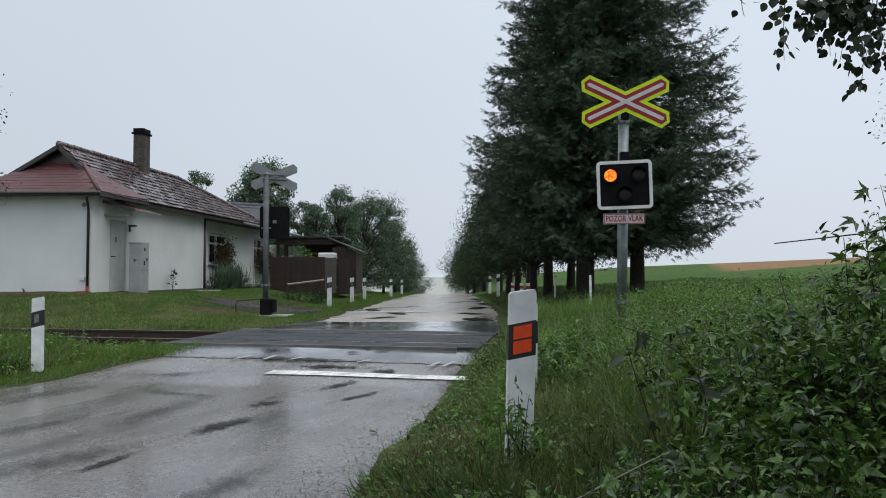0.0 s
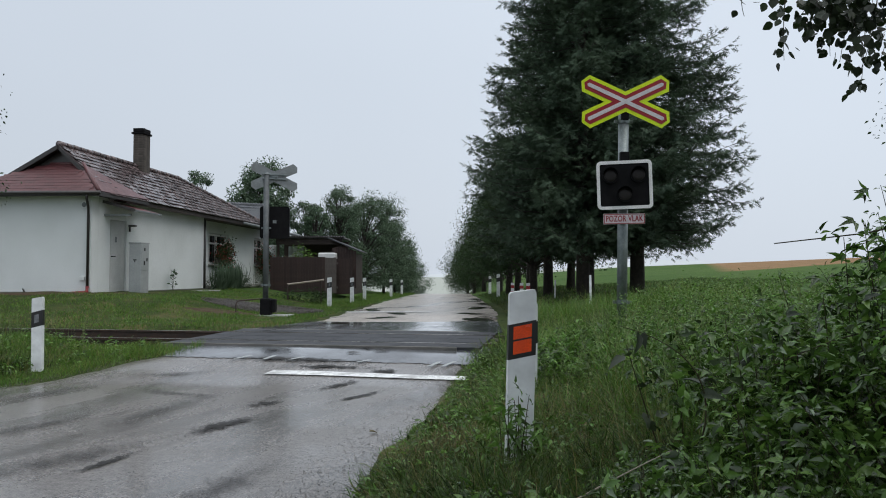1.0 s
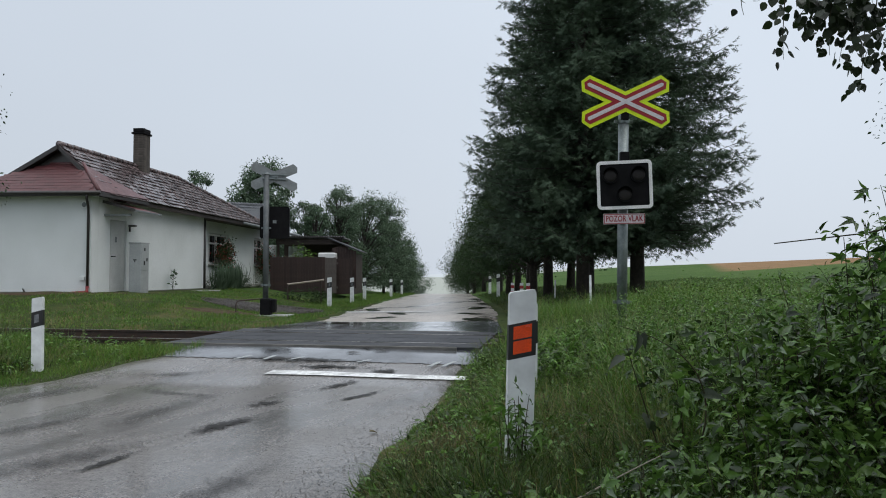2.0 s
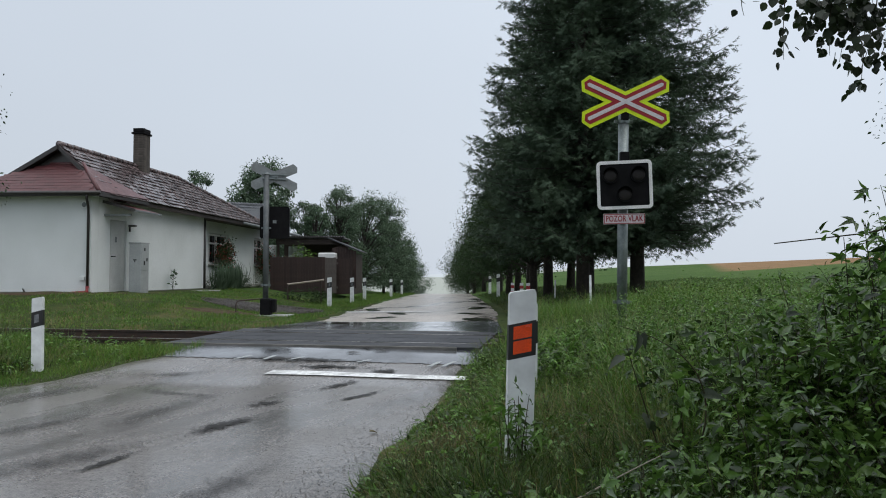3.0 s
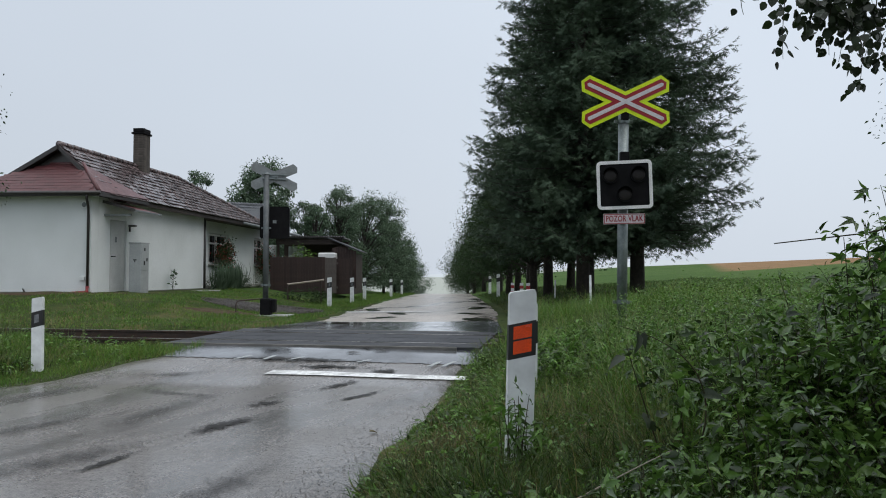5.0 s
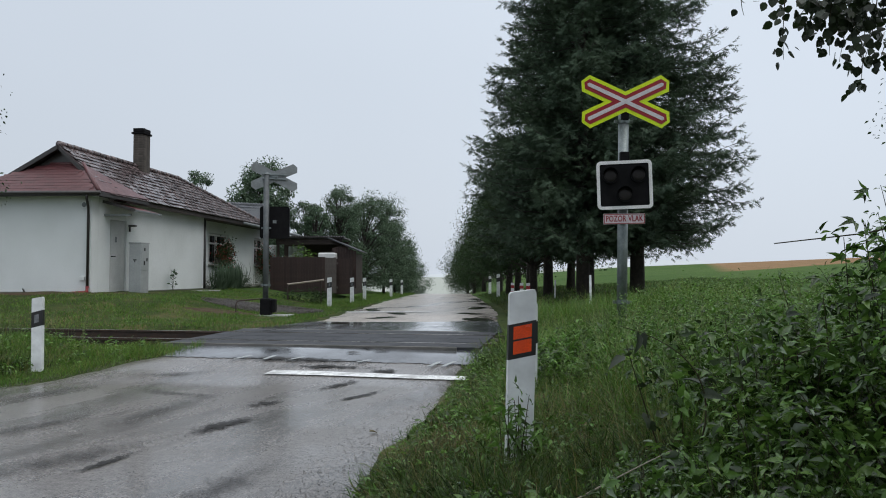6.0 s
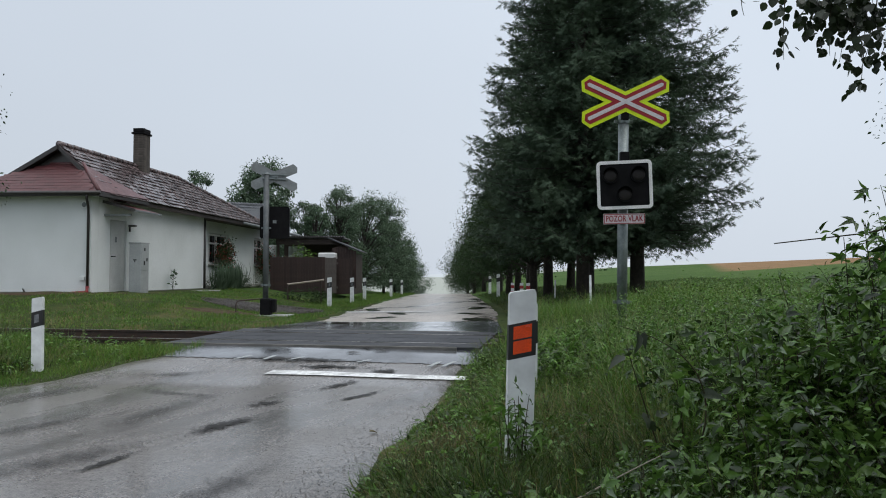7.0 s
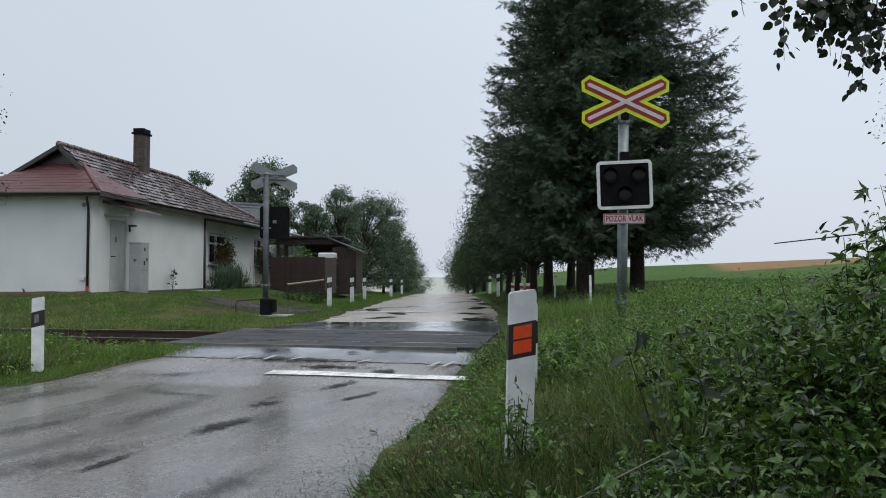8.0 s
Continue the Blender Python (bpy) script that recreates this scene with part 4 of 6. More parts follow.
part("drain_bend", tube(bmesh.new(), [(-0.06, -0.06, 0.2), (-0.06, -0.07, 0.06), (-0.12, -0.12, 0.03), (-0.45, -0.16, 0.01)], 0.052, 12), M["redpipe"], house, "red plastic drain bend", smooth=True)
part("vent", prism(bmesh.new(), circle(0.12, 20), -0.03, 0.0), M["greymetal"], house, "round wall vent", at=pose(-0.2, -0.003, 2.45))
part("vent_ring", ring_prism(bmesh.new(), circle(0.13, 20), circle(0.07, 20), -0.05, -0.032), M["plaster"], house, at=pose(-0.2, 0, 2.45))
part("socket_box", one_box((-0.22, -0.03, 0.42), (0.14, 0.06, 0.1), bevel=0.008), M["plaster"], house, "small pale socket box on the wall")
part("cable_stub", tube(bmesh.new(), [(-1.9, -0.03, -0.05), (-1.9, -0.06, 0.08), (-1.94, -0.06, 0.14)], 0.02, 8), M["gutter"], house)
# door and its canopy
door = part("door", one_box((-0.08, 1.36, 1.06), (0.05, 0.86, 2.1), bevel=0.008), M["doorpaint"], house, "plain pale grey steel door")
part("door_panel", one_box((-0.05, 1.36, 1.06), (0.012, 0.66, 1.9), bevel=0.004), M["doorpaint"], door)
part("handle", tube(bmesh.new(), [(-0.05, 1.06, 1.05), (0.02, 1.06, 1.05), (0.02, 1.18, 1.05)], 0.012, 8), M["black"], door, "black lever handle")
part("sign", one_box((-0.04, 1.3, 1.55), (0.008, 0.09, 0.16)), M["greymetal"], door, "small dark notice")
part("lamp", one_box((0.1, 1.95, 2.0), (0.22, 0.12, 0.06), bevel=0.012), M["gutter"], house, "dark outdoor lamp over the door")
part("lamp_bracket", one_box((0.02, 1.95, 1.92), (0.04, 0.05, 0.2)), M["gutter"], house)
canopy = part("canopy", slab(bmesh.new(), [(0.0, 0.55, 2.62), (0.95, 0.55, 2.36), (0.95, 2.0, 2.36), (0.0, 2.0, 2.62)], 0.04), M["redtile_solid"], house, "small sloping canopy over the door")
part("canopy_edge", one_box((0.96, 1.27, 2.33), (0.025, 1.5, 0.05)), M["greymetal"], canopy, "thin metal edge")
part("canopy_side", slab(bmesh.new(), [(0.0, 0.53, 2.64), (0.97, 0.53, 2.38), (0.97, 0.53, 2.3), (0.0, 0.53, 2.56)], 0.02), M["gutter"], canopy)
part("canopy_beam", one_box((0.4, 0.62, 2.22), (0.8, 0.06, 0.05)), M["greymetal"], canopy)
# chimney
cy, cu = 4.6, -1.08
ch = part("chimney", one_box((cu, cy, 4.5), (0.36, 0.46, 1.7), bevel=0.012), M["chimney"], house, "sooty brick chimney")
for z in (5.34,):
    part("chimney_cap", one_box((cu, cy, z), (0.46, 0.56, 0.07), bevel=0.015), M["black"], ch, "dark projecting cap")
part("chimney_cap", one_box((cu, cy, 5.45), (0.38, 0.48, 0.12), bevel=0.015), M["black"], ch)
brick = finish(one_box((0, 0, 0), (0.02, 0.2, 0.07), bevel=0.006), "brick", M["chimney"])
brick2 = finish(one_box((0, 0, 0), (0.15, 0.02, 0.07), bevel=0.006), "brick", M["chimney"])
for r in range(16):
    z = 4.05 + r * 0.082
    for k in range(2):
        part("brick", brick, None, ch, at=pose(cu + 0.174, cy - 0.125 + k * 0.25 + (0.0 if r % 2 else -0.0), z))
    for k in range(2):
        part("brick", brick2, None, ch, at=pose(cu - 0.085 + k * 0.17, cy - 0.224, z))
# windows under the deep eaves
for y0, y1, z0, z1 in ((8.8, 10.9, 0.95, 2.2), (13.9, 15.3, 0.95, 2.25)):
    wz, wy = (z0 + z1) / 2, (y0 + y1) / 2
    win = part("window", one_box((-0.72, wy, wz), (0.02, y1 - y0 - 0.08, z1 - z0 - 0.08)), M["glass"], house, "dark window with white frame")
    bm = bmesh.new()
    for yy in (y0 + 0.05, wy, y1 - 0.05):
        box(bm, (-0.66, yy, wz), (0.07, 0.08, z1 - z0))
    for zz in (z0 + 0.05, z1 - 0.05, z0 + 0.85):
        box(bm, (-0.66, wy, zz), (0.06, y1 - y0, 0.07))
    part("frame", bm, M["whitepaint"], win)
    part("sill", one_box((-0.42, wy, z0 - 0.03), (0.24, y1 - y0 + 0.1, 0.05), bevel=0.01), M["concrete"], win)
    part("curtain", one_box((-0.69, y0 + 0.3, wz), (0.012, 0.45, z1 - z0 - 0.15)), M["curtain"], win)
part("porch_post", tube(bmesh.new(), [(0.02, 7.26, 2.6), (0.02, 7.27, 0.0)], 0.05, 10), M["gutter"], house, "dark downpipe at the wall end", smooth=True)
part("soffit", one_box((-0.25, 11.0, 2.68), (1.2, 7.6, 0.03)), M["darkwood"], house, "dark boarded eaves")
# lower slate roof at the far end
SLATE = [(-0.5, 12.4, 2.8), (0.45, 13.9, 2.66), (-0.9, 16.8, 4.15), (-2.5, 14.3, 4.02)]
sroof = part("slate_roof", slab(bmesh.new(), SLATE, 0.05), M["slate"], house, "grey diamond slate roof")
sq = bmesh.new()
box(sq, (0, 0, 0), (0.34, 0.34, 0.012), rot=pose(0, 0, 0, 0, 0, 45))
slate_piece = finish(sq, "slate", M["slate"])
s_n = (Vector(SLATE[1]) - Vector(SLATE[0])).cross(Vector(SLATE[3]) - Vector(SLATE[0])).normalized()
S_ROT = (s_n if s_n.z > 0 else -s_n).to_track_quat("Z", "Y").to_matrix().to_4x4()
for i in range(7):
    for j in range(16):
        f, g = (i + 0.5) / 7, (j + (0.5 if i % 2 else 0)) / 16
        a = Vector(SLATE[0]).lerp(Vector(SLATE[1]), g)
        b = Vector(SLATE[3]).lerp(Vector(SLATE[2]), g)
        p = a.lerp(b, f)
        if 0.02 < g < 0.98:
            part("slate", slate_piece, None, sroof, at=Matrix.Translation((p.x, p.y, p.z)) @ S_ROT @ pose(0, 0, 0.02, 2, 2, 0))
part("gutter", tube(bmesh.new(), [(0.5, 10.0, 2.66), (0.8, 17.0, 2.5)], 0.06, 10), M["greymetal"], house, smooth=True)
wall_box(-1.2, -0.2, 15.9, 16.2, -0.3, 2.0, label="white wall pier")
wall_box(0.3, 1.0, 16.6, 16.9, -0.3, 1.95, "pier", "plaster")

# cabinet by the door
CABM = HOUSE @ pose(0.66, 1.33, 0)
cabinet = thing("utility_cabinet", CABM, "tall grey metal utility cabinet with small marks beside the house door", "cabinet")
body_ = part("body", one_box((0, 0, 0.7), (0.36, 0.46, 1.46), bevel=0.012), M["cabinet"], cabinet)
part("door", one_box((0.184, 0, 1.02), (0.012, 0.42, 0.76), bevel=0.004), M["cabinet"], cabinet)
part("door", one_box((0.184, 0, 0.3), (0.012, 0.42, 0.62), bevel=0.004), M["cabinet"], cabinet)
part("top_cap", one_box((0, 0, 1.445), (0.39, 0.49, 0.04), bevel=0.012), M["cabinet"], cabinet)
for yy, zz, sz in ((-0.03, 1.26, 0.09), (-0.05, 0.86, 0.12), (0.1, 0.96, 0.1)):
    part("sticker", one_box((0.1925, yy, zz), (0.004, 0.06, sz)), M["black"], cabinet, "small dark mark")
part("sticker", one_box((0.0, -0.2325, 0.95), (0.1, 0.004, 0.03)), M["black"], cabinet, "small dark mark")
part("sticker", one_box((0.0, -0.2325, 0.91), (0.025, 0.004, 0.06)), M["black"], cabinet, "small dark mark")
path = tagged(new("path", finish(one_box((0.7, 4.0, -0.075), (0.9, 4.2, 0.1), bevel=0.02), "path", M["concrete"])), "pale concrete strip along the house wall", "path", kind="structure")
path.matrix_basis = HOUSE


# ---------------------------------------------------------------- sheds and fence behind the house
def board_fence(m, n, w, h, material, label):
    f = thing("board_fence", m, label, "fence")
    bd = finish(one_box((0, 0, h / 2), (w - 0.001, 0.025, h), bevel=0.004), "board", material)
    for i in range(n):
        part("board", bd, None, f, at=pose(i * w, rnd.uniform(-0.004, 0.004), rnd.uniform(-0.012, 0.012)))
    for zz in (0.25, h - 0.25):
        part("rail", one_box((n * w / 2, 0.04, zz), (n * w, 0.04, 0.09)), material, f)
    return f


board_fence(pose(-7.5, 31, 0.5), 20, 0.12, 1.53, M["brownfence"], "dark brown board fence beside the house")
board_fence(pose(-5.12, 31.03, 0.45), 4, 0.13, 1.56, M["greyfence"], "weathered grey-brown garden gate")
board_fence(pose(-4.66, 31.3, 0.4), 5, 0.15, 1.55, M["brownfence"], "dark brown board gate")
shed = thing("shed", pose(-5.1, 33, 0.45), "dark brown wooden shed with a sloping roof", "shed")
for i in range(9):
    part("board", one_box((i * 0.125, 0, 1.05), (0.118, 0.03, 2.3 - (0.07 * i if i > 2 else 0.07 * (4 - i))), bevel=0.004), M["brownfence"], shed)
part("side_wall", one_box((0.5, 1.6, 0.85), (0.98, 3.0, 1.9)), M["brownfence"], shed)
part("roof", slab(bmesh.new(), [(-0.25, -0.2, 2.55), (1.25, -0.2, 1.92), (1.25, 3.2, 1.92), (-0.25, 3.2, 2.55)], 0.05), M["slate"], shed, "thin grey roof edge")
lean = thing("lean_to", pose(-8.1, 34.5, 0.45), "dark open lean-to with corrugated flat roof", "shed")
part("roof", one_box((1.6, 1.0, 2.6), (3.4, 2.6, 0.07), bevel=0.01), M["gutter"], lean)
for i in range(28):
    part("rib", one_box((0.0 + i * 0.122, -0.28, 2.655), (0.06, 0.5, 0.05), bevel=0.01), M["gutter"], lean)
part("back_wall", one_box((1.6, 1.9, 1.2), (3.3, 0.06, 2.6)), M["darkwood"], lean)
part("post", one_box((0.1, -0.1, 1.25), (0.1, 0.1, 2.6)), M["darkwood"], lean)
part("post", one_box((3.1, -0.1, 1.25), (0.1, 0.1, 2.6)), M["darkwood"], lean)
part("beam", one_box((1.6, -0.12, 2.42), (3.2, 0.08, 0.3)), M["darkwood"], lean)
tank = tagged(new("white_tank", finish(one_box((-5.3, 32.6, 1.35), (0.8, 0.6, 1.82), bevel=0.06), "white_tank", M["whitepaint"])), "white plastic tank behind the fence", "tank")
pl = thing("wooden_rail", pose(-5.6, 25.5, 0.35), "rough pale wooden rail over the flower bed", "rail")
part("bar", tube(bmesh.new(), [(-0.0, 0, 0.56), (1.3, 0.1, 0.72)], 0.035, 8), M["palewood"], pl, "pale stripped pole")
part("upright", tube(bmesh.new(), [(0.02, 0, -0.1), (0.02, 0, 0.58)], 0.035, 8), M["darkwood"], pl)
part("upright", tube(bmesh.new(), [(1.2, 0.1, -0.1), (1.2, 0.1, 0.7)], 0.035, 8), M["darkwood"], pl)


# ---------------------------------------------------------------- trees
def spruce(m, h, r, z0, seed, label, dens=1.0):
    """A conifer: whorls of drooping limbs, each with side twigs and needle sprays."""
    g = np.random.default_rng(seed)
    t = thing("spruce_tree", m, label, "tree")
    part("trunk", tube(bmesh.new(), [(0, 0, -0.2), (0.03, 0, h * 0.3), (0, 0.02, h * 0.7), (0, 0, h)], 0.26 * h / 18, 10, 0.02), M["bark"], t, smooth=True)
    p, a, nn, ln = [], [], [], []
    limbs = bmesh.new()
    z = z0
    while z < h - 0.2:
        f = (z - z0) / (h - z0)
        az = g.uniform(0, 2 * math.pi)
        length = r * (1 - f) ** 0.75 * min(1, 0.72 + 2 * f) * g.uniform(0.76, 1.0) + 0.2
        if g.random() < 0.06:
            length *= 1.06
        d = np.array([math.cos(az), math.sin(az), 0.0])
        side = np.array([-d[1], d[0], 0.0])
        drop = g.uniform(0.1, 0.34) + 0.16 * (1 - f)
        lift = g.uniform(0.4, 1.25) * drop

        def at_(q_):
            return d * length * q_ + np.array([0, 0, z + length * (-drop * q_ + lift * q_ ** 3)])

        tube(limbs, [at_(q_) for q_ in (0, 0.35, 0.7, 0.97)], 0.03 * (1 - 0.6 * f), 4, 0.006, cap=False)
        steps = max(5, int(length / 0.105))
        for q_ in np.linspace(0.16, 1.0, steps):
            c = at_(q_)
            tl = (0.2 + 0.5 * (1 - q_) * min(1, length / 2.5)) * g.uniform(0.6, 1.3)
            for sg in (-1, 1):
                dirn = d * g.uniform(0.5, 1.1) + side * sg * g.uniform(0.4, 1.0) + np.array([0, 0, g.uniform(-0.8, 0.6)])
                dirn /= np.linalg.norm(dirn)
                q = 3 if tl > 0.42 else (2 if tl > 0.2 else 1)
                for jj in range(q):
                    p.append(c + dirn * tl * 0.5 * jj + g.normal(size=3) * 0.02)
                    a.append(dirn + g.normal(size=3) * 0.3)
                    nn.append(np.array([0, 0, 1]) + g.normal(size=3) * 0.8)
                    ln.append(0.21 * g.uniform(0.7, 1.35))
        p.append(at_(1.0))
        a.append(d + np.array([0, 0, g.uniform(0.1, 0.8)]))
        nn.append(np.array([0, 0, 1.0]) + side * g.uniform(-0.6, 0.6))
        ln.append(0.3)
        z += (0.026 + 0.018 * f) / max(0.5, dens)
    p, a, nn, ln = np.array(p), np.array(a), np.array(nn), np.array(ln)
    v, tr = stamp(SPRAY, SPRAY_T, p, a, nn, ln, ln)
    tagged(part("branchwork", limbs, M["bark"], t), kind="stuff")
    part("crown", tri_mesh("crown", v, tr, M["spruce"]), None, t, "dark green needle crown, lifted with painted haze")
    return t


def broadleaf(m, h, rx, seed, label, material, leaf=0.16, n=9000, trunk=0.16, base=0.3, lobes=34, group=""):
    """A tapered trunk, limbs, and clumps of leaves hung about many small lobes."""
    g = np.random.default_rng(seed)
    t = thing("tree", m, label, "tree", group)
    part("trunk", tube(bmesh.new(), [(0, 0, -0.2), (0.05, 0.03, h * 0.25), (-0.05, 0.05, h * 0.5), (0.02, 0, h * 0.85)], trunk, 8, 0.03), M["bark"], t, smooth=True)
    limbs = bmesh.new()
    P, A, N, L = [], [], [], []
    for i in range(lobes):
        f = (i + 0.5) / lobes
        az = i * 2.4 + g.uniform(-0.5, 0.5)
        zc = h * (base + (1 - base) * f)
        rad = rx * math.sqrt(max(0.05, 1 - ((f - 0.38) / 0.66) ** 2)) * g.uniform(0.3, 0.9)
        zc = zc + h * g.uniform(-0.05, 0.05)
        c = np.array([math.cos(az) * rad, math.sin(az) * rad, zc])
        tube(limbs, [(0, 0, zc * 0.62), tuple(c * (0.5, 0.5, 0.86)), tuple(c)], 0.05, 5, 0.012, cap=False)
        sz = rx * g.uniform(0.16, 0.46)
        k = n // lobes
        q = unit(g.normal(size=(k, 3))) * (g.uniform(0.0, 1, size=(k, 1)) ** 0.62) * sz * np.array([1.1, 1.1, 0.8])
        P.append(c + q)
        A.append(unit(q) * 0.6 + g.normal(size=(k, 3)) * 0.7 + np.array([0, 0, -0.5]))
        N.append(unit(q) + np.array([0, 0, 0.8]) + g.normal(size=(k, 3)) * 0.5)
        L.append(g.uniform(0.6, 1.3, k) * leaf)
    P, A, N, L = map(np.concatenate, (P, A, N, L))
    v, tr = stamp(LEAF_SMALL, LEAF_SMALL_T, P, A, N, L, L * 0.8)
    tagged(part("branchwork", limbs, M["bark"], t), kind="stuff")
    part("crown", tri_mesh("crown", v, tr, material), None, t, "leafy crown")
    return t


spruce(gp(3.95, 20.0), 14.8, 3.6, 1.75, 11, "tall dark spruce with drooping branches beside the road")
spruce(gp(5.75, 21.0), 15.6, 3.6, 1.6, 12, "dark spruce with ragged side branches")
spruce(gp(5.0, 24.5), 16.5, 3.4, 1.9, 13, "dark spruce in the middle of the group", 0.55)
spruce(gp(4.0, 27.0), 14, 3.8, 1.8, 14, "dark spruce behind the first one", 0.6)
R_TREES = [(3.9, 32, 7.0, 2.8, 21), (4.0, 38, 6.6, 3.1, 22), (3.6, 45, 5.9, 3.0, 23), (3.1, 54, 5.1, 2.9, 24), (2.8, 64, 4.6, 2.9, 25), (5.4, 30, 7.0, 2.6, 26), (2.7, 78, 4.3, 2.7, 27), (3.6, 28.5, 6.2, 2.4, 28), (3.3, 35.5, 5.6, 2.5, 29)]
for x, y, h, rx, sd in R_TREES:
    broadleaf(gp(x, y), h, rx, sd, "dark lime tree of the roadside avenue", M["lime"], leaf=0.1, n=22000, trunk=0.2, base=0.24, lobes=60, group="avenue trees")
# these crowns get the leaf colour with haze painted in
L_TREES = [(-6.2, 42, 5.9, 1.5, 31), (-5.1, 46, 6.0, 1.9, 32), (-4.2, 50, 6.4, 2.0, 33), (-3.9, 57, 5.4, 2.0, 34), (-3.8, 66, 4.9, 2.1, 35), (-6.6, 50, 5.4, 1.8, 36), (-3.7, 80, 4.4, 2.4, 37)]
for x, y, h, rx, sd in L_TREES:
    broadleaf(gp(x, y), h, rx, sd, "rounded fruit tree along the far road", M["hazeleaf"], leaf=0.1, n=20000, trunk=0.12, base=0.1, lobes=64, group="avenue trees")
broadleaf(gp(-10.9, 42), 7.0, 2.1, 41, "garden tree behind the house roof", M["hazeleaf"], leaf=0.15, n=26000, trunk=0.14, base=0.25, lobes=56)
broadleaf(gp(-8.5, 44), 5.0, 1.2, 42, "garden tree behind the shed", M["hazeleaf"], leaf=0.11, n=9000, trunk=0.12, base=0.2)
broadleaf(gp(-16.6, 48), 7.5, 1.3, 43, "pale green garden tree behind the house roof", M["hazeleaf"], leaf=0.12, n=8000, trunk=0.12)
broadleaf(gp(-7.2, 40), 4.8, 1.0, 44, "slim garden tree behind the shed", M["hazeleaf"], n=2500, trunk=0.1, base=0.3)
broadleaf(gp(-10.3, 13.9), 5.4, 1.72, 45, "tree with sparse twigs beside the track", M["lime"], leaf=0.07, n=2600, trunk=0.1, base=0.45)
broadleaf(gp(9.35, 12.2), 5.2, 1.75, 46, "thin tree at the field edge", M["lime"], leaf=0.07, n=2600, trunk=0.08, base=0.45)

# carries the overhanging branch; its unseen crown is set to shade the verge
broadleaf(gp(4.4, 0.2), 9.0, 3.2, 47, "unseen leafy aspen of the overhanging branch, placed to shade the verge", M["hangleaf"], leaf=0.15, n=10000, trunk=0.16, base=0.42, lobes=70)

# out-of-view crown added to keep sky light off the near verge
broadleaf(gp(2.4, -0.9), 8.4, 3.3, 48, "unseen leafy tree behind the viewpoint, added to shade the near verge", M["hangleaf"], leaf=0.17, n=16000, trunk=0.14, base=0.44, lobes=60)


# ---------------------------------------------------------------- bushes and grass
def bush(m, rx, ry, h, n, leaf, seed, label, material="nearleaf", shape=LEAF_OVAL, tris=LEAF_OVAL_T, stems=24, wid=0.58):
    g = np.random.default_rng(seed)
    t = thing("bush", m, label, "bush", "roadside bushes")
    st = bmesh.new()
    P, A, N, L = [], [], [], []
    per = n // stems
    for i in range(stems):
        az, rr = g.uniform(0, 2 * math.pi), math.sqrt(g.uniform(0, 1))
        x0, y0 = 0.45 * rx * rr * math.cos(az), 0.45 * ry * rr * math.sin(az)
        x1, y1 = rx * rr * math.cos(az) + g.uniform(-0.1, 0.1), ry * rr * math.sin(az) + g.uniform(-0.1, 0.1)
        hh = h * g.uniform(0.7, 1.05) * (1 - 0.35 * rr ** 2)
        pts = [np.array([x0, y0, -0.1]), np.array([x0 * 0.6 + x1 * 0.4, y0 * 0.6 + y1 * 0.4, hh * 0.55]), np.array([x1, y1, hh])]
        tube(st, [tuple(q) for q in pts], 0.002 + 0.004 * min(1, h), 5, 0.0015, cap=False)
        s = g.uniform(0.12, 1.0, per) ** 0.8
        s2 = s[:, None]
        c = (1 - s2) ** 2 * pts[0] + 2 * s2 * (1 - s2) * (2 * pts[1] - 0.5 * pts[0] - 0.5 * pts[2]) + s2 ** 2 * pts[2]
        out = g.normal(size=(per, 3)) * np.array([1, 1, 0.35])
        out = unit(out)
        c = c + out * g.uniform(0.02, 0.2, (per, 1)) * (0.4 + 0.6 * min(1, rx))
        P.append(c)
        A.append(out + np.array([0, 0, -0.2]) + g.normal(size=(per, 3)) * 0.35)
        N.append(np.array([0, 0, 1.0]) + g.normal(size=(per, 3)) * 0.7)
        L.append(leaf * np.where(g.random(per) < 0.22, g.uniform(0.9, 1.5, per), g.uniform(0.25, 0.7, per)))
    P, A, N, L = map(np.concatenate, (P, A, N, L))
    keep = P[:, 2] > -0.05
    P, A, N, L = P[keep], A[keep], N[keep], L[keep]
    big = (L > leaf * 0.85) & (material in ("nearleaf", "weed"))
    if big.any():    # large leaves grow in threes: two more at the sides
        ab, nb_ = unit(A[big]), unit(N[big])
        sd = unit(np.cross(ab, nb_))
        for k in (-1, 1):
            P = np.concatenate([P, P[:len(big)][big] + ab * 0.1 * L[:len(big)][big][:, None]])
            A = np.concatenate([A, 0.45 * ab + k * sd])
            N = np.concatenate([N, nb_ + g.normal(size=ab.shape) * 0.2])
            L = np.concatenate([L, L[:len(big)][big] * 0.8])
    # a few leaves take the pale colour as undersides and painted glints
    pale = g.random(len(P)) < (0.06 if material == 'nearleaf' else -1)
    v, tr = stamp(shape, tris, P[~pale], A[~pale], N[~pale], L[~pale], L[~pale] * wid)
    if pale.any():
        v2, tr2 = stamp(shape, tris, P[pale], A[pale], N[pale], L[pale], L[pale] * wid)
        part("pale_foliage", tri_mesh("pale_foliage", v2, tr2, M["pale_glint_leaf"]), None, t, "pale leaf undersides and painted wet glints")
    tagged(part("stemwork", st, M["twig"], t), kind="stuff")
    part("foliage", tri_mesh("foliage", v, tr, M[material]), None, t)
    return t


def dr_(x, y):
    return x - road_r(y)


def dl_(x, y):
    return road_l(y) - x


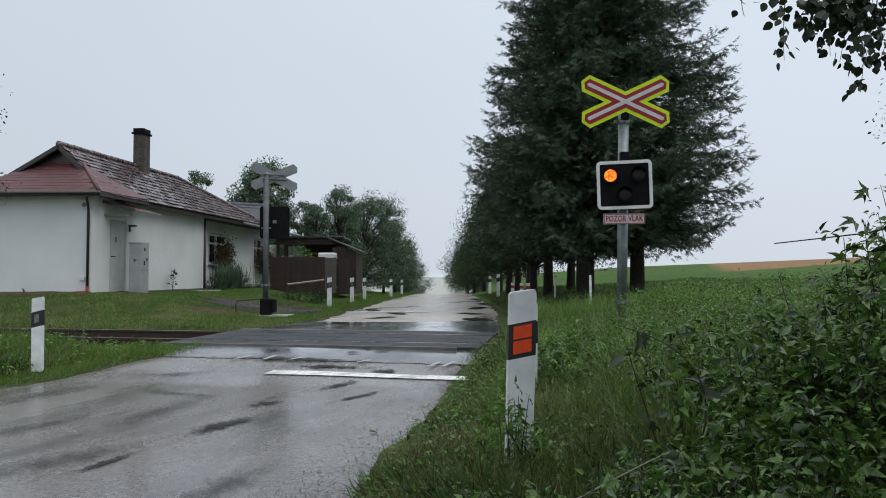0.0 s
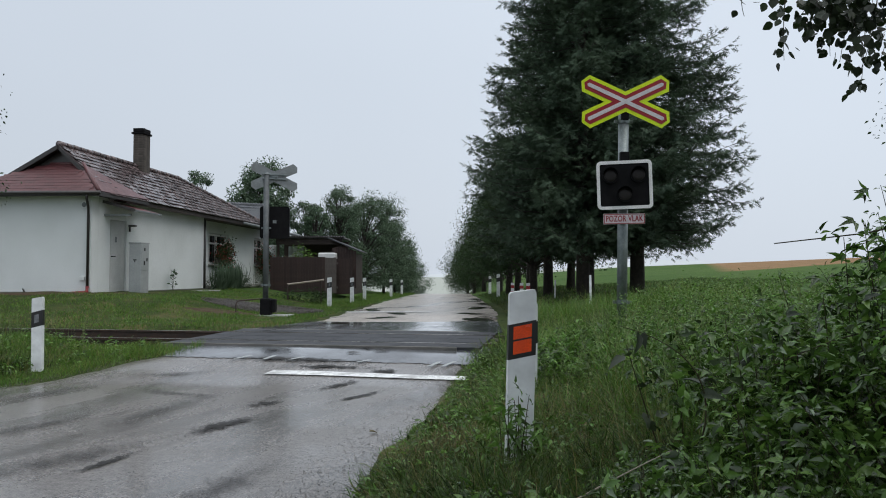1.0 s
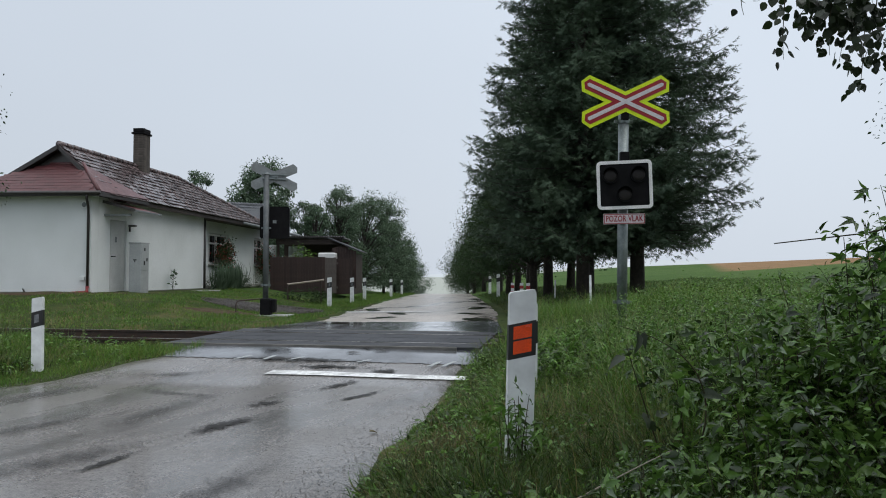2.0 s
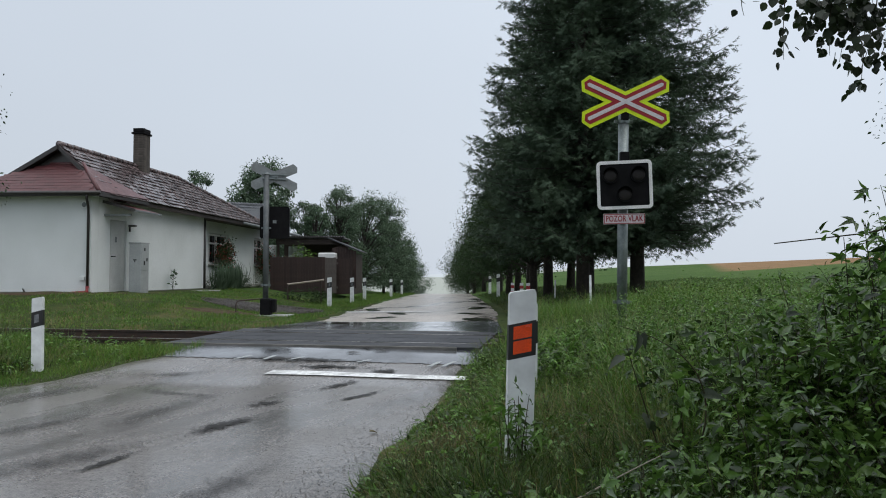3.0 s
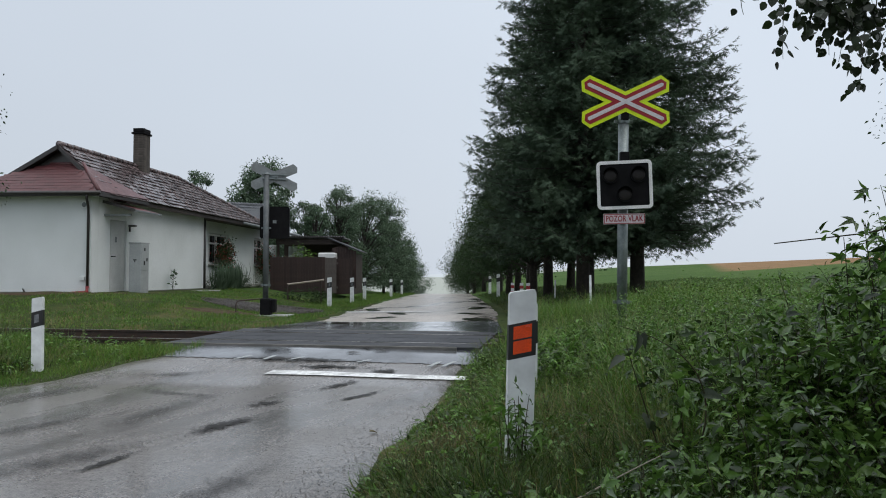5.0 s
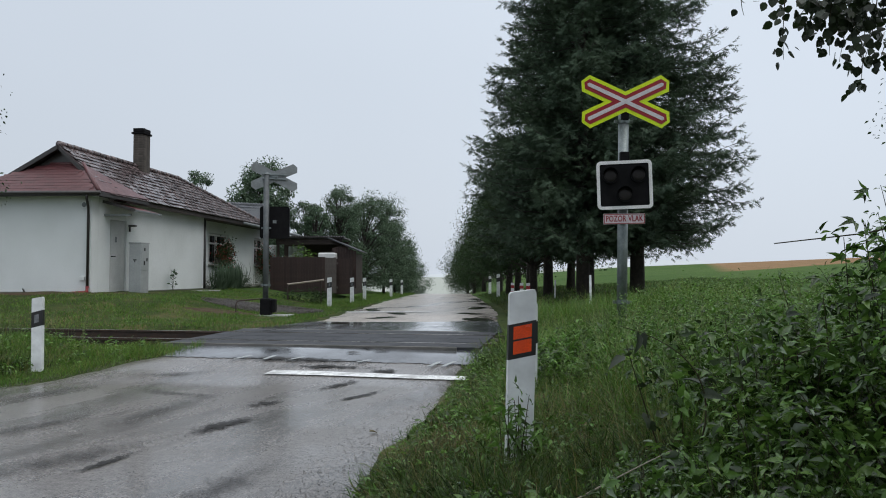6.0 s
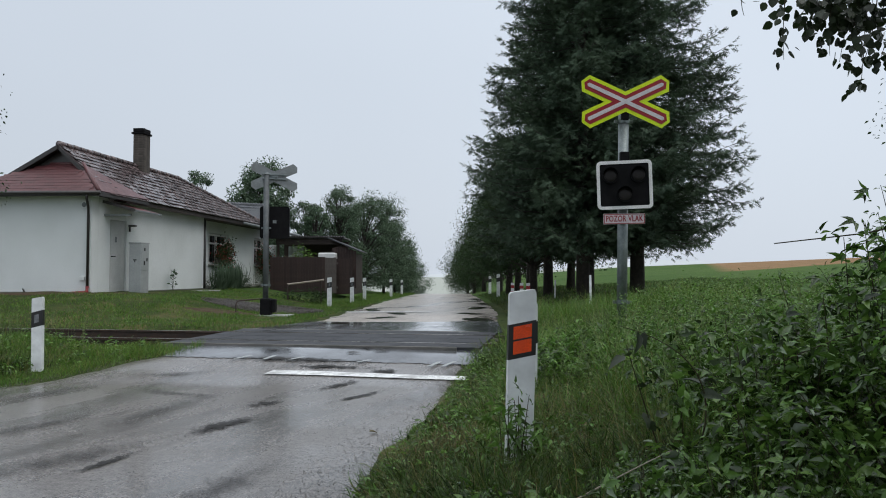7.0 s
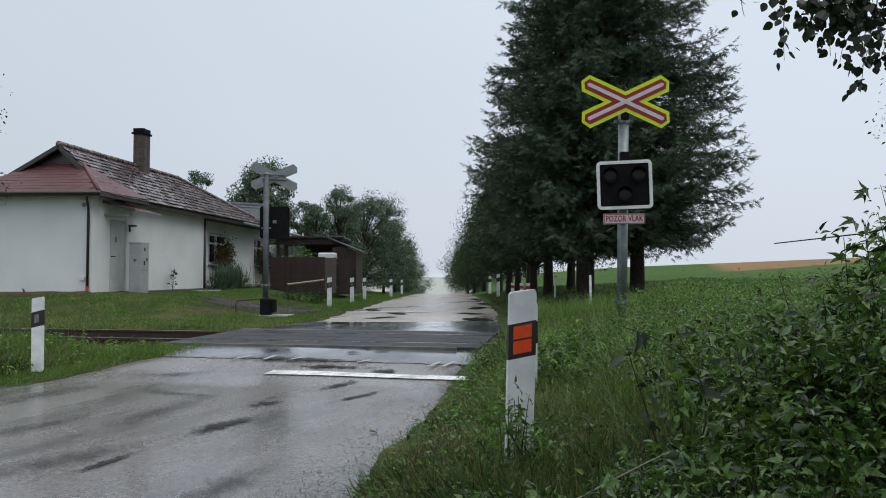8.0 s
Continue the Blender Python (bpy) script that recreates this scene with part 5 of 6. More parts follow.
def weeds(name, n, xr, yr, seed, keep, hh, leaf, material, label):
    """Low broad-leaved plants: small rosettes of leaves among the grass."""
    g = np.random.default_rng(seed)
    x, y = g.uniform(*xr, n), g.uniform(*yr, n)
    k = keep(x, y, g)
    x, y = x[k], y[k]
    m_ = len(x)
    kk = 6
    px0 = np.repeat(np.stack([x, y, land(x, y) + hh * g.uniform(0.2, 1, m_)], -1), kk, 0) + g.normal(size=(m_ * kk, 3)) * (0.03, 0.03, 0.04)
    a = g.normal(size=(m_ * kk, 3)) * (1, 1, 0.4) + (0, 0, 0.1)
    nn = g.normal(size=(m_ * kk, 3)) * 0.5 + (0, 0, 1)
    ll = leaf * g.uniform(0.5, 1.3, m_ * kk)
    v, t = stamp(LEAF_OVAL, LEAF_OVAL_T, px0, a, nn, ll, ll * 0.5)
    return tagged(new(name, tri_mesh(name, v, t, M[material])), label, "weeds", kind="stuff")


BUSHES = [(1.55, 3.2, 0.5, 0.45, 0.75, 900, 0.064), (2.0, 3.1, 0.5, 0.5, 0.95, 1100, 0.064), (2.35, 3.6, 0.55, 0.5, 1.15, 1300, 0.064),
          (1.75, 4.0, 0.6, 0.5, 0.72, 1100, 0.064), (2.4, 4.5, 0.7, 0.6, 0.85, 1300, 0.064), (3.0, 4.4, 0.7, 0.6, 1.05, 1300, 0.064),
          (2.0, 5.4, 0.7, 0.6, 0.6, 1100, 0.06), (2.9, 5.6, 0.8, 0.7, 0.72, 1300, 0.06), (3.7, 5.6, 0.8, 0.7, 0.85, 1300, 0.06),
          (2.6, 6.8, 0.8, 0.7, 0.55, 1200, 0.06), (3.6, 7.0, 0.9, 0.8, 0.62, 1300, 0.06), (4.7, 7.2, 1.0, 0.8, 0.7, 1400, 0.06),
          (1.2, 2.7, 0.42, 0.4, 0.52, 700, 0.06), (1.7, 2.45, 0.5, 0.4, 0.62, 800, 0.064), (2.2, 2.6, 0.45, 0.4, 0.85, 900, 0.064),
          (3.6, 8.8, 0.9, 0.8, 0.45, 1000, 0.06), (5.0, 9.2, 1.1, 0.9, 0.5, 1200, 0.06)]
for i, (x, y, rx, ry, h, n, lf) in enumerate(BUSHES):
    bush(gp(x, y), rx, ry, h, int(n * 1.75), lf * (1.0 if y < 4.2 else 0.78), 100 + i, "dense green bramble and nettle growth, wet from rain", "nearleaf" if y < 4.2 else "weed")
weeds("undergrowth", 4600, (1.2, 5.0), (2.3, 9.0), 233, lambda x, y, g: (dr_(x, y) > 1.75) & (np.hypot(x, y) > 2.4), 0.75, 0.032, "weed", "fine-leaved undergrowth among the bushes")
for i, (x, y, rx, h) in enumerate(((0.3, 2.6, 0.3, 0.3), (0.72, 2.5, 0.32, 0.38), (1.05, 2.4, 0.32, 0.44), (0.05, 3.0, 0.25, 0.22), (0.85, 3.0, 0.3, 0.34))):
    bush(gp(x, y), rx, rx, h, 1100, 0.045, 180 + i, "low leafy weeds in the verge grass", "nearleaf", stems=18)
for i, (x, y, rx, h) in enumerate(((1.05, 6.6, 0.4, 0.42), (1.5, 6.9, 0.45, 0.5), (1.3, 7.7, 0.45, 0.5), (1.75, 8.3, 0.5, 0.52), (1.75, 6.1, 0.4, 0.4), (2.3, 7.9, 0.5, 0.5))):
    bush(gp(x, y), rx, rx, h, 1900, 0.055, 190 + i, "fresh green nettle clump beside the crossing", "weed", stems=30)
bush(gp(2.55, 3.05), 0.55, 0.5, 1.62, 1300, 0.07, 150, "taller leafy shrub with upright shoots", stems=14, wid=0.45)
bush(gp(2.75, 3.9), 0.6, 0.5, 1.5, 1300, 0.07, 151, "taller leafy shrub with upright shoots", stems=14, wid=0.45)


def grass(name, n, xr, yr, hmin, hmax, wid, seed, keep, material, label, zoff=-0.02, lean=0.45, low=False):
    g = np.random.default_rng(seed)
    x, y = g.uniform(*xr, n), g.uniform(*yr, n)
    k = keep(x, y, g)
    x, y = x[k], y[k]
    z = land(x, y) + zoff
    m_ = len(x)
    patch = 0.5 + 0.5 * np.sin(x * 3.1 + 2 * np.sin(y * 2.3)) * np.sin(y * 2.7 + x * 0.7)
    hh = (hmin + (hmax - hmin) * patch) * g.uniform(0.55, 1.2, m_)
    a = np.stack([g.normal(0, lean, m_), g.normal(0, lean, m_), np.ones(m_)], -1)
    nn = np.stack([g.normal(size=m_), g.normal(size=m_), np.zeros(m_)], -1)
    v, t = stamp(BLADE_LOW if low else BLADE, BLADE_LOW_T if low else BLADE_T, np.stack([x, y, z], -1), a, nn, hh, np.full(m_, wid) * g.uniform(0.6, 1.4, m_))
    return tagged(new(name, tri_mesh(name, v, t, M[material])), label, "grass", kind="stuff")


grass("verge_grass", 66000, (-0.6, 3.6), (1.6, 9.8), 0.1, 0.32, 0.0055, 201, lambda x, y, g: (dr_(x, y) > 0.08 + 0.25 * g.random(len(x)) ** 2) & (np.hypot(x, y) > 1.5), "grass", "lush wet grass on the road verge")
grass("dry_grass", 5000, (-0.6, 2.2), (3.4, 8.5), 0.12, 0.3, 0.006, 202, lambda x, y, g: (dr_(x, y) > 0.1) & (dr_(x, y) < 1.5) & (np.hypot(x, y) > 1.5), "drygrass", "yellowed dry stalks among the verge grass", lean=0.6)
grass("tall_grass", 22000, (0.9, 7.5), (6.5, 16), 0.25, 0.55, 0.006, 203, lambda x, y, g: (dr_(x, y) > 0.5) & (np.abs(track_s(x, y)) > 1.3), "lawn", "tall seeding grass beside the crossing", lean=0.25)
grass("verge_grass", 56000, (-9.5, -3.4), (7.4, 11.2), 0.06, 0.19, 0.007, 204, lambda x, y, g: (dl_(x, y) > -0.14 + 0.25 * g.random(len(x)) ** 2) & (track_s(x, y) < -1.3), "lawn", "lush grass between road and track", low=True)
grass("tall_grass", 7000, (-11, -5.0), (8.3, 10.6), 0.22, 0.5, 0.008, 205, lambda x, y, g: (dl_(x, y) > 0.5) & (track_s(x, y) < -0.9) & ((x < -6.3) | (y < 9.1)), "grass", "tall grass around the roadside post", lean=0.25)
grass("bank_grass", 80000, (-13, -2.4), (13, 28), 0.035, 0.12, 0.016, 206, lambda x, y, g: (dl_(x, y) > 0.1) & (track_s(x, y) > 1.5) & ~((x < -8.2) & (y > 19.3)) & ~((((x + 5.2) * 0.88 - (y - 20.5) * 0.47) / 1.75) ** 2 + (((x + 5.2) * 0.47 + (y - 20.5) * 0.88) / 1.5) ** 2 < 0.75 + 0.3 * g.random(len(x))), "lawn", "short mown grass on the bank before the house", low=True)
# the dark grass colour stands here for tree shade and dark soil
grass("field_grass", 44000, (1.2, 16), (12.5, 45), 0.06, 0.2, 0.014, 207, lambda x, y, g: (dr_(x, y) > 0.15) & (track_s(x, y) > 1.5), "grass", "meadow grass under and beyond the trees, tree shade in its colour", low=True)
grass("road_edge_grass", 12000, (-4.5, -1.8), (24, 56), 0.06, 0.2, 0.016, 208, lambda x, y, g: (dl_(x, y) > 0.05), "lawn", "grass verge along the far road", low=True)

def draped(name, cx, cy, rx, ry, rot, lift, material, label, category, seed):
    """An uneven patch that follows the land."""
    g = random.Random(seed)
    ph = [g.uniform(0, 6.3) for _ in range(4)]
    vs, ts = [], []
    nr, na = 6, 40
    for i in range(nr + 1):
        for k in range(na):
            a = 2 * math.pi * k / na
            e = 1 + 0.14 * math.sin(2 * a + ph[0]) + 0.1 * math.sin(5 * a + ph[1]) + 0.07 * math.sin(11 * a + ph[2])
            x, y = rx * e * i / nr * math.cos(a), ry * e * i / nr * math.sin(a)
            c, q = math.cos(radians(rot)), math.sin(radians(rot))
            x, y = cx + c * x - q * y, cy + q * x + c * y
            vs.append((x, y, float(land(x, y)) + lift * (1 - (i / nr) ** 6 * 1.6)))
    for i in range(nr):
        for k in range(na):
            a0, a1 = i * na + k, i * na + (k + 1) % na
            ts += [(a0, a0 + na, a1 + na), (a0, a1 + na, a1)]
    return tagged(new(name, tri_mesh(name, np.array(vs), np.array(ts), material)), label, category, kind="structure")


draped("gravel_path", -5.2, 20.5, 1.75, 1.5, -28, 0.03, M["gravel"], "dark gravel path from the house to the road", "path", 1)
rng = np.random.default_rng(61)
nb = 3200
ga_, gr_ = rng.uniform(0, 2 * math.pi, nb), np.sqrt(rng.random(nb)) * 1.05
gx0, gy0 = 1.75 * gr_ * np.cos(ga_), 1.5 * gr_ * np.sin(ga_)
gx1, gy1 = -5.2 + 0.88 * gx0 + 0.47 * gy0, 20.5 - 0.47 * gx0 + 0.88 * gy0
v_, t_ = stamp(tv_, tt_, np.stack([gx1, gy1, land(gx1, gy1) + 0.03], -1), rng.normal(size=(nb, 3)), rng.normal(size=(nb, 3)), rng.uniform(0.02, 0.045, nb), rng.uniform(0.02, 0.045, nb))
tagged(new("path_gravel", tri_mesh("path_gravel", v_, t_, M["ballast"])), "loose grey stones on the gravel path", "gravel", kind="stuff")
draped("bare_soil", -11.5, 19.15, 3.2, 0.42, 0, 0.03, M["mud"], "dark bare soil along the house wall", "soil", 2)


weeds("verge_weeds", 5200, (-0.6, 3.4), (2.2, 9.5), 231, lambda x, y, g: (dr_(x, y) > 0.08) & (np.hypot(x, y) > 1.8), 0.16, 0.042, "weed", "small broad-leaved weeds among the verge grass")
draped("bare_soil", -5.5, 17.9, 0.9, 0.5, 10, 0.03, M["mud"], "bare brown soil around the signal foot", "soil", 3)
grass("dry_grass", 9000, (-10.5, -3.2), (13.6, 17.6), 0.04, 0.13, 0.012, 215, lambda x, y, g: (dl_(x, y) > 0.1) & (track_s(x, y) > 1.45) & (g.random(len(x)) < np.clip(1.3 - 0.4 * track_s(x, y) + 0.5 * np.sin(x * 1.3), 0, 1)), "drygrass", "yellowed mown grass on the foot of the bank", low=True)
weeds("verge_weeds", 600, (-10, -4), (7.6, 10.4), 232, lambda x, y, g: (dl_(x, y) > 0.1) & (track_s(x, y) < -1.5), 0.12, 0.06, "weed", "small broad-leaved weeds beside the road")
bush(gp(0.36, 3.62), 0.15, 0.1, 0.56, 260, 0.06, 240, "leafy weed growing at the foot of the white post", "weed", stems=12, wid=0.4)


def spiky(m, n, ln, seed, label):
    g = np.random.default_rng(seed)
    t = thing("spiky_plant", m, label, "plant")
    az = g.uniform(0, 6.28, n)
    a = np.stack([np.cos(az) * 0.8, np.sin(az) * 0.8, g.uniform(0.4, 1.4, n)], -1)
    v, tr = stamp(BLADE, BLADE_T, g.normal(size=(n, 3)) * (0.1, 0.25, 0.02), a, np.stack([-np.cos(az), -np.sin(az), np.ones(n)], -1), g.uniform(0.6, 1.1, n) * ln, np.full(n, 0.045))
    part("foliage", tri_mesh("foliage", v, tr, M["hazeleaf"]), None, t)


for u_, v_q in ((0.35, 7.9), (0.4, 8.7), (0.35, 9.6)):
    spiky(HOUSE @ pose(u_, v_q, -0.02), 90, 1.1, int(v_q * 10), "dark spiky-leaved plant at the house wall")


grass("tall_grass", 26000, (-0.45, 1.9), (2.0, 3.7), 0.18, 0.42, 0.005, 209, lambda x, y, g: (dr_(x, y) > 0.32) & (np.hypot(x, y) > 1.8), "grass", "long bent grass around the white post", lean=0.8)
grass("edge_grass", 30000, (-0.9, 1.2), (2.2, 10.2), 0.05, 0.15, 0.006, 214, lambda x, y, g: (y > 3.5 + 0.8 * g.random(len(x))) & (dr_(x, y) > -0.02 + 0.1 * np.sin(y * 5.1) * np.sin(y * 2.3) - 0.1 * g.random(len(x)) ** 3) & (dr_(x, y) < 0.75), "lawn", "short ragged grass creeping onto the road edge", lean=0.8)
grass("dry_grass", 9000, (-0.4, 1.4), (2.4, 5.4), 0.12, 0.36, 0.004, 210, lambda x, y, g: (dr_(x, y) > 0.2) & (np.hypot(x, y) > 1.8), "drygrass", "yellowed dry stalks around the white post", lean=0.9)
grass("tall_grass", 44000, (0.2, 3.0), (3.9, 9.2), 0.12, 0.33, 0.0065, 212, lambda x, y, g: (dr_(x, y) > 0.5) & (dr_(x, y) < 2.4), "lawn", "fresh light green grass on the verge", lean=0.7)
grass("verge_grass", 9000, (-1.0, 7.0), (-7, 2.2), 0.1, 0.26, 0.008, 213, lambda x, y, g: (dr_(x, y) > 0.05) & (np.hypot(x, y) > 0.6), "grass", "lush wet grass on the road verge", low=True)
grass("seeding_grass", 13000, (1.2, 5.2), (2.6, 9.5), 0.4, 0.9, 0.0045, 211, lambda x, y, g: (dr_(x, y) > 1.5) & (np.hypot(x, y) > 2.8), "lawn", "tall thin stalks among the bushes", lean=0.3)

# darker blades than farther along, the near verge's shade put into their colour
grass("edge_grass", 14000, (-0.9, 0.6), (2.0, 4.4), 0.06, 0.2, 0.006, 217, lambda x, y, g: (dr_(x, y) > 0.06 - 0.14 * g.random(len(x)) ** 3) & (dr_(x, y) < 0.7), "grass", "short ragged grass at the near road edge", lean=0.8)
grass("tall_grass", 9000, (0.5, 4.5), (9.6, 13.0), 0.18, 0.42, 0.008, 216, lambda x, y, g: (np.abs(track_s(x, y)) < 1.6) & (dr_(x, y) > 0.12 + 0.2 * g.random(len(x))), "lawn", "tall grass over the track beside the crossing", zoff=0.06, lean=0.4)

# feathery seed heads: a bent stalk with small pale seeds along its upper part
SEED = [(-0.02, 0, 0), (0.02, 0, 0), (0, 1.0, 0.16)]
SEED_T = [(0, 1, 2)]
for k_ in range(12):
    y_, sd_ = 0.56 + 0.038 * k_, (1 if k_ % 2 else -1)
    rx_, o_ = sd_ * (0.11 - 0.006 * k_), len(SEED)
    zz_ = 0.16 * y_ * y_
    SEED += [(0, y_, zz_), (rx_ * 0.7, y_ + 0.008, zz_ - 0.01 * sd_), (rx_, y_ + 0.03, zz_), (rx_ * 0.5, y_ + 0.026, zz_ + 0.01)]
    SEED_T += [(o_, o_ + 1, o_ + 2), (o_, o_ + 2, o_ + 3)]


def seed_grass(n, xr, yr, hmin, hmax, seed, keep, label):
    g = np.random.default_rng(seed)
    x, y = g.uniform(*xr, n), g.uniform(*yr, n)
    k = keep(x, y)
    x, y = x[k], y[k]
    m_ = len(x)
    hh = g.uniform(hmin, hmax, m_)
    a = np.stack([g.normal(0, 0.22, m_), g.normal(0, 0.22, m_), np.ones(m_)], -1)
    nn = np.stack([g.normal(size=m_), g.normal(size=m_), np.zeros(m_)], -1)
    v, t = stamp(SEED, SEED_T, np.stack([x, y, land(x, y) - 0.02], -1), a, nn, hh, hh * 0.3)
    return tagged(new("seed_grass", tri_mesh("seed_grass", v, t, M["seedhead"])), label, "grass", kind="stuff")


seed_grass(900, (0.8, 6.5), (6.0, 12.5), 0.4, 0.7, 501, lambda x, y: (dr_(x, y) > 0.6) & (np.abs(track_s(x, y)) > 1.2), "feathery pale seed heads of tall grass by the signal")
seed_grass(260, (1.0, 4.2), (2.9, 6.0), 0.45, 0.9, 502, lambda x, y: dr_(x, y) > 1.5, "feathery pale seed heads among the bushes")
seed_grass(120, (0.2, 1.5), (2.7, 5.0), 0.22, 0.4, 503, lambda x, y: dr_(x, y) > 0.5, "pale seed heads in the verge grass")
seed_grass(220, (-9.5, -4.8), (7.9, 10.4), 0.25, 0.55, 504, lambda x, y: (dl_(x, y) > 0.25) & (track_s(x, y) < -1.2), "pale seed heads around the roadside post")

# plants by the house wall
for i, (u, v, h, n, lf) in enumerate(((-0.1, 8.9, 0.7, 500, 0.16), (0.2, 10.2, 0.55, 500, 0.13), (0.1, 12.2, 0.8, 500, 0.1))):
    m_ = HOUSE @ pose(u, v, -0.05)
    bush(m_, 0.5, 0.8, h, n, lf, 160 + i, "clump of garden plants against the house wall", "lime", LEAF_SMALL, LEAF_SMALL_T, 12, 0.3)
bush(HOUSE @ pose(0.22, 4.4, 0), 0.12, 0.12, 0.85, 90, 0.1, 165, "thin hollyhock against the white wall", "hazeleaf", LEAF_SMALL, LEAF_SMALL_T, 3, 0.8)
for i, (v, z) in enumerate(((9.85, 1.02), (14.6, 1.0))):
    planter = thing("flower_box", HOUSE @ pose(-0.32, v, z - 0.03), "window box with hanging red flowers", "flower box", "window boxes")
    part("trough", one_box((0, 0, 0.09), (0.18, 1.3, 0.18), bevel=0.015), M["darkwood"], planter)
    g = np.random.default_rng(170 + i)
    for nm, mt_, n, sz in (("foliage", M["lime"], 1500, 0.08), ("blossom", M["flower"], 420, 0.06)):
        P = np.stack([g.normal(0.08, 0.13, n), g.uniform(-0.65, 0.65, n), g.normal(0.28, 0.3, n)], -1)
        v_, t_ = stamp(LEAF_SMALL, LEAF_SMALL_T, P, g.normal(size=(n, 3)), g.normal(size=(n, 3)) + (0.5, 0, 0.5), np.full(n, sz), np.full(n, sz))
        part(nm, tri_mesh(nm, v_, t_, mt_), None, planter)
bush(pose(-5.0, 25.8, float(land(-5, 25.8))), 1.2, 0.6, 0.5, 900, 0.16, 166, "leafy flower bed on the lawn", "lime", LEAF_SMALL, LEAF_SMALL_T, 20, 0.25)
bush(pose(-6.35, 31.7, 0.6), 0.75, 0.4, 2.3, 1500, 0.12, 167, "light green shrub behind the fence", "lawn", LEAF_SMALL, LEAF_SMALL_T, 14, 0.6)


# ---------------------------------------------------------------- overhanging branch
def hanging_branch(pivot, twigs, seed, label):
    """Drooping twigs with round leaves, hung from a limb above."""
    g = np.random.default_rng(seed)
    t = thing("overhanging_branch", pose(*pivot), label, "branch")
    st = bmesh.new()
    P, A, N, L = [], [], [], []
    o = np.array(pivot)
    for a, b, n in twigs:
        a, b = np.array(a) - o, np.array(b) - o
        mid = (a + b) / 2 + np.array([g.uniform(-0.04, 0.04), g.uniform(-0.05, 0.05), -0.03])
        s = np.linspace(0, 1, 7)[:, None]
        c = (1 - s) ** 2 * a + 2 * s * (1 - s) * mid + s ** 2 * b
        tube(st, [tuple(q) for q in c], 0.004, 5, 0.0015, cap=False)
        s = g.uniform(0.08, 1.0, n)[:, None]
        c = (1 - s) ** 2 * a + 2 * s * (1 - s) * mid + s ** 2 * b
        off = g.normal(size=(n, 3)) * np.array([0.035, 0.04, 0.02])
        P.append(c + off)
        A.append(off * 10 + np.array([0, 0, -0.8]) + g.normal(size=(n, 3)) * 0.3)
        N.append(g.normal(size=(n, 3)) + np.array([0, -0.8, 0.4]))
        L.append(g.uniform(0.036, 0.064, n))
    P, A, N, L = map(np.concatenate, (P, A, N, L))
    v, tr = stamp(LEAF_ROUND, LEAF_ROUND_T, P, A, N, L, L * 0.95)
    tagged(part("twigwork", st, M["twig"], t), kind="stuff")
    part("foliage", tri_mesh("foliage", v, tr, M["hangleaf"]), None, t, "dark rounded leaves")
    return t


g_ = np.random.default_rng(77)
tw = []
HY = 4.3


def hp(px_, pz_):
    return (px_, HY + float(g_.uniform(-0.25, 0.25)), pz_)


TWIGS = [(2.15, 3.15, 2.06, 2.62, 14), (2.3, 3.2, 2.14, 2.72, 16), (2.36, 3.2, 2.3, 2.62, 14), (2.42, 3.2, 2.42, 2.62, 14), (2.5, 3.2, 2.47, 2.64, 14), (2.64, 3.2, 2.54, 2.42, 12),
         (2.7, 3.1, 2.58, 2.55, 14), (2.75, 3.1, 2.66, 2.62, 14), (2.3, 3.1, 2.2, 2.84, 16), (2.5, 3.1, 2.34, 2.8, 18), (2.6, 3.1, 2.5, 2.82, 20), (2.7, 3.1, 2.6, 2.8, 18), (2.4, 3.1, 2.28, 2.86, 18),
         (2.2, 3.1, 2.1, 2.84, 12), (1.72, 3.12, 1.8, 2.88, 7), (1.62, 3.1, 1.6, 2.93, 3), (2.0, 3.15, 1.96, 2.9, 3), (2.86, 3.1, 2.74, 2.5, 14), (2.86, 3.1, 2.8, 2.7, 14)]
for x0, z0, x1, z1, n in TWIGS:
    tw.append((hp(x0 + 0.04, z0), hp(x1 + 0.04, z1 - 0.025), int(n * (3.2 if x1 > 2.25 else 1.6))))
branch = hanging_branch((2.6, 4.3, 3.25), tw, 78, "overhanging branch with dark rounded leaves against the sky")

# long bare shoot leaning out of the shrub
shoot = thing("bramble_shoot", pose(2.4, 3.1, 1.0), "thin arching shoot with a few leaves", "shoot")
part("stem", tube(bmesh.new(), [(0.05, 0, 0.2), (0.02, 0, 0.55), (-0.3, 0.0, 0.5), (-0.55, 0.02, 0.45), (-0.95, 0.0, 0.405)], 0.006, 6, 0.0025), M["twig"], shoot)
g = np.random.default_rng(5)
n = 26
P = np.stack([g.uniform(-0.8, 0.05, n), g.normal(0, 0.02, n), 0.47 + g.normal(0, 0.02, n)], -1)
P[:, 2] += 0.08 * (P[:, 0] + 0.4)
v_, t_ = stamp(LEAF_OVAL, LEAF_OVAL_T, P, g.normal(size=(n, 3)) + (0, 0, 0.5), g.normal(size=(n, 3)) + (0, -0.5, 1), g.uniform(0.03, 0.06, n), g.uniform(0.018, 0.03, n))
part("foliage", tri_mesh("foliage", v_, t_, M["nearleaf"]), None, shoot)


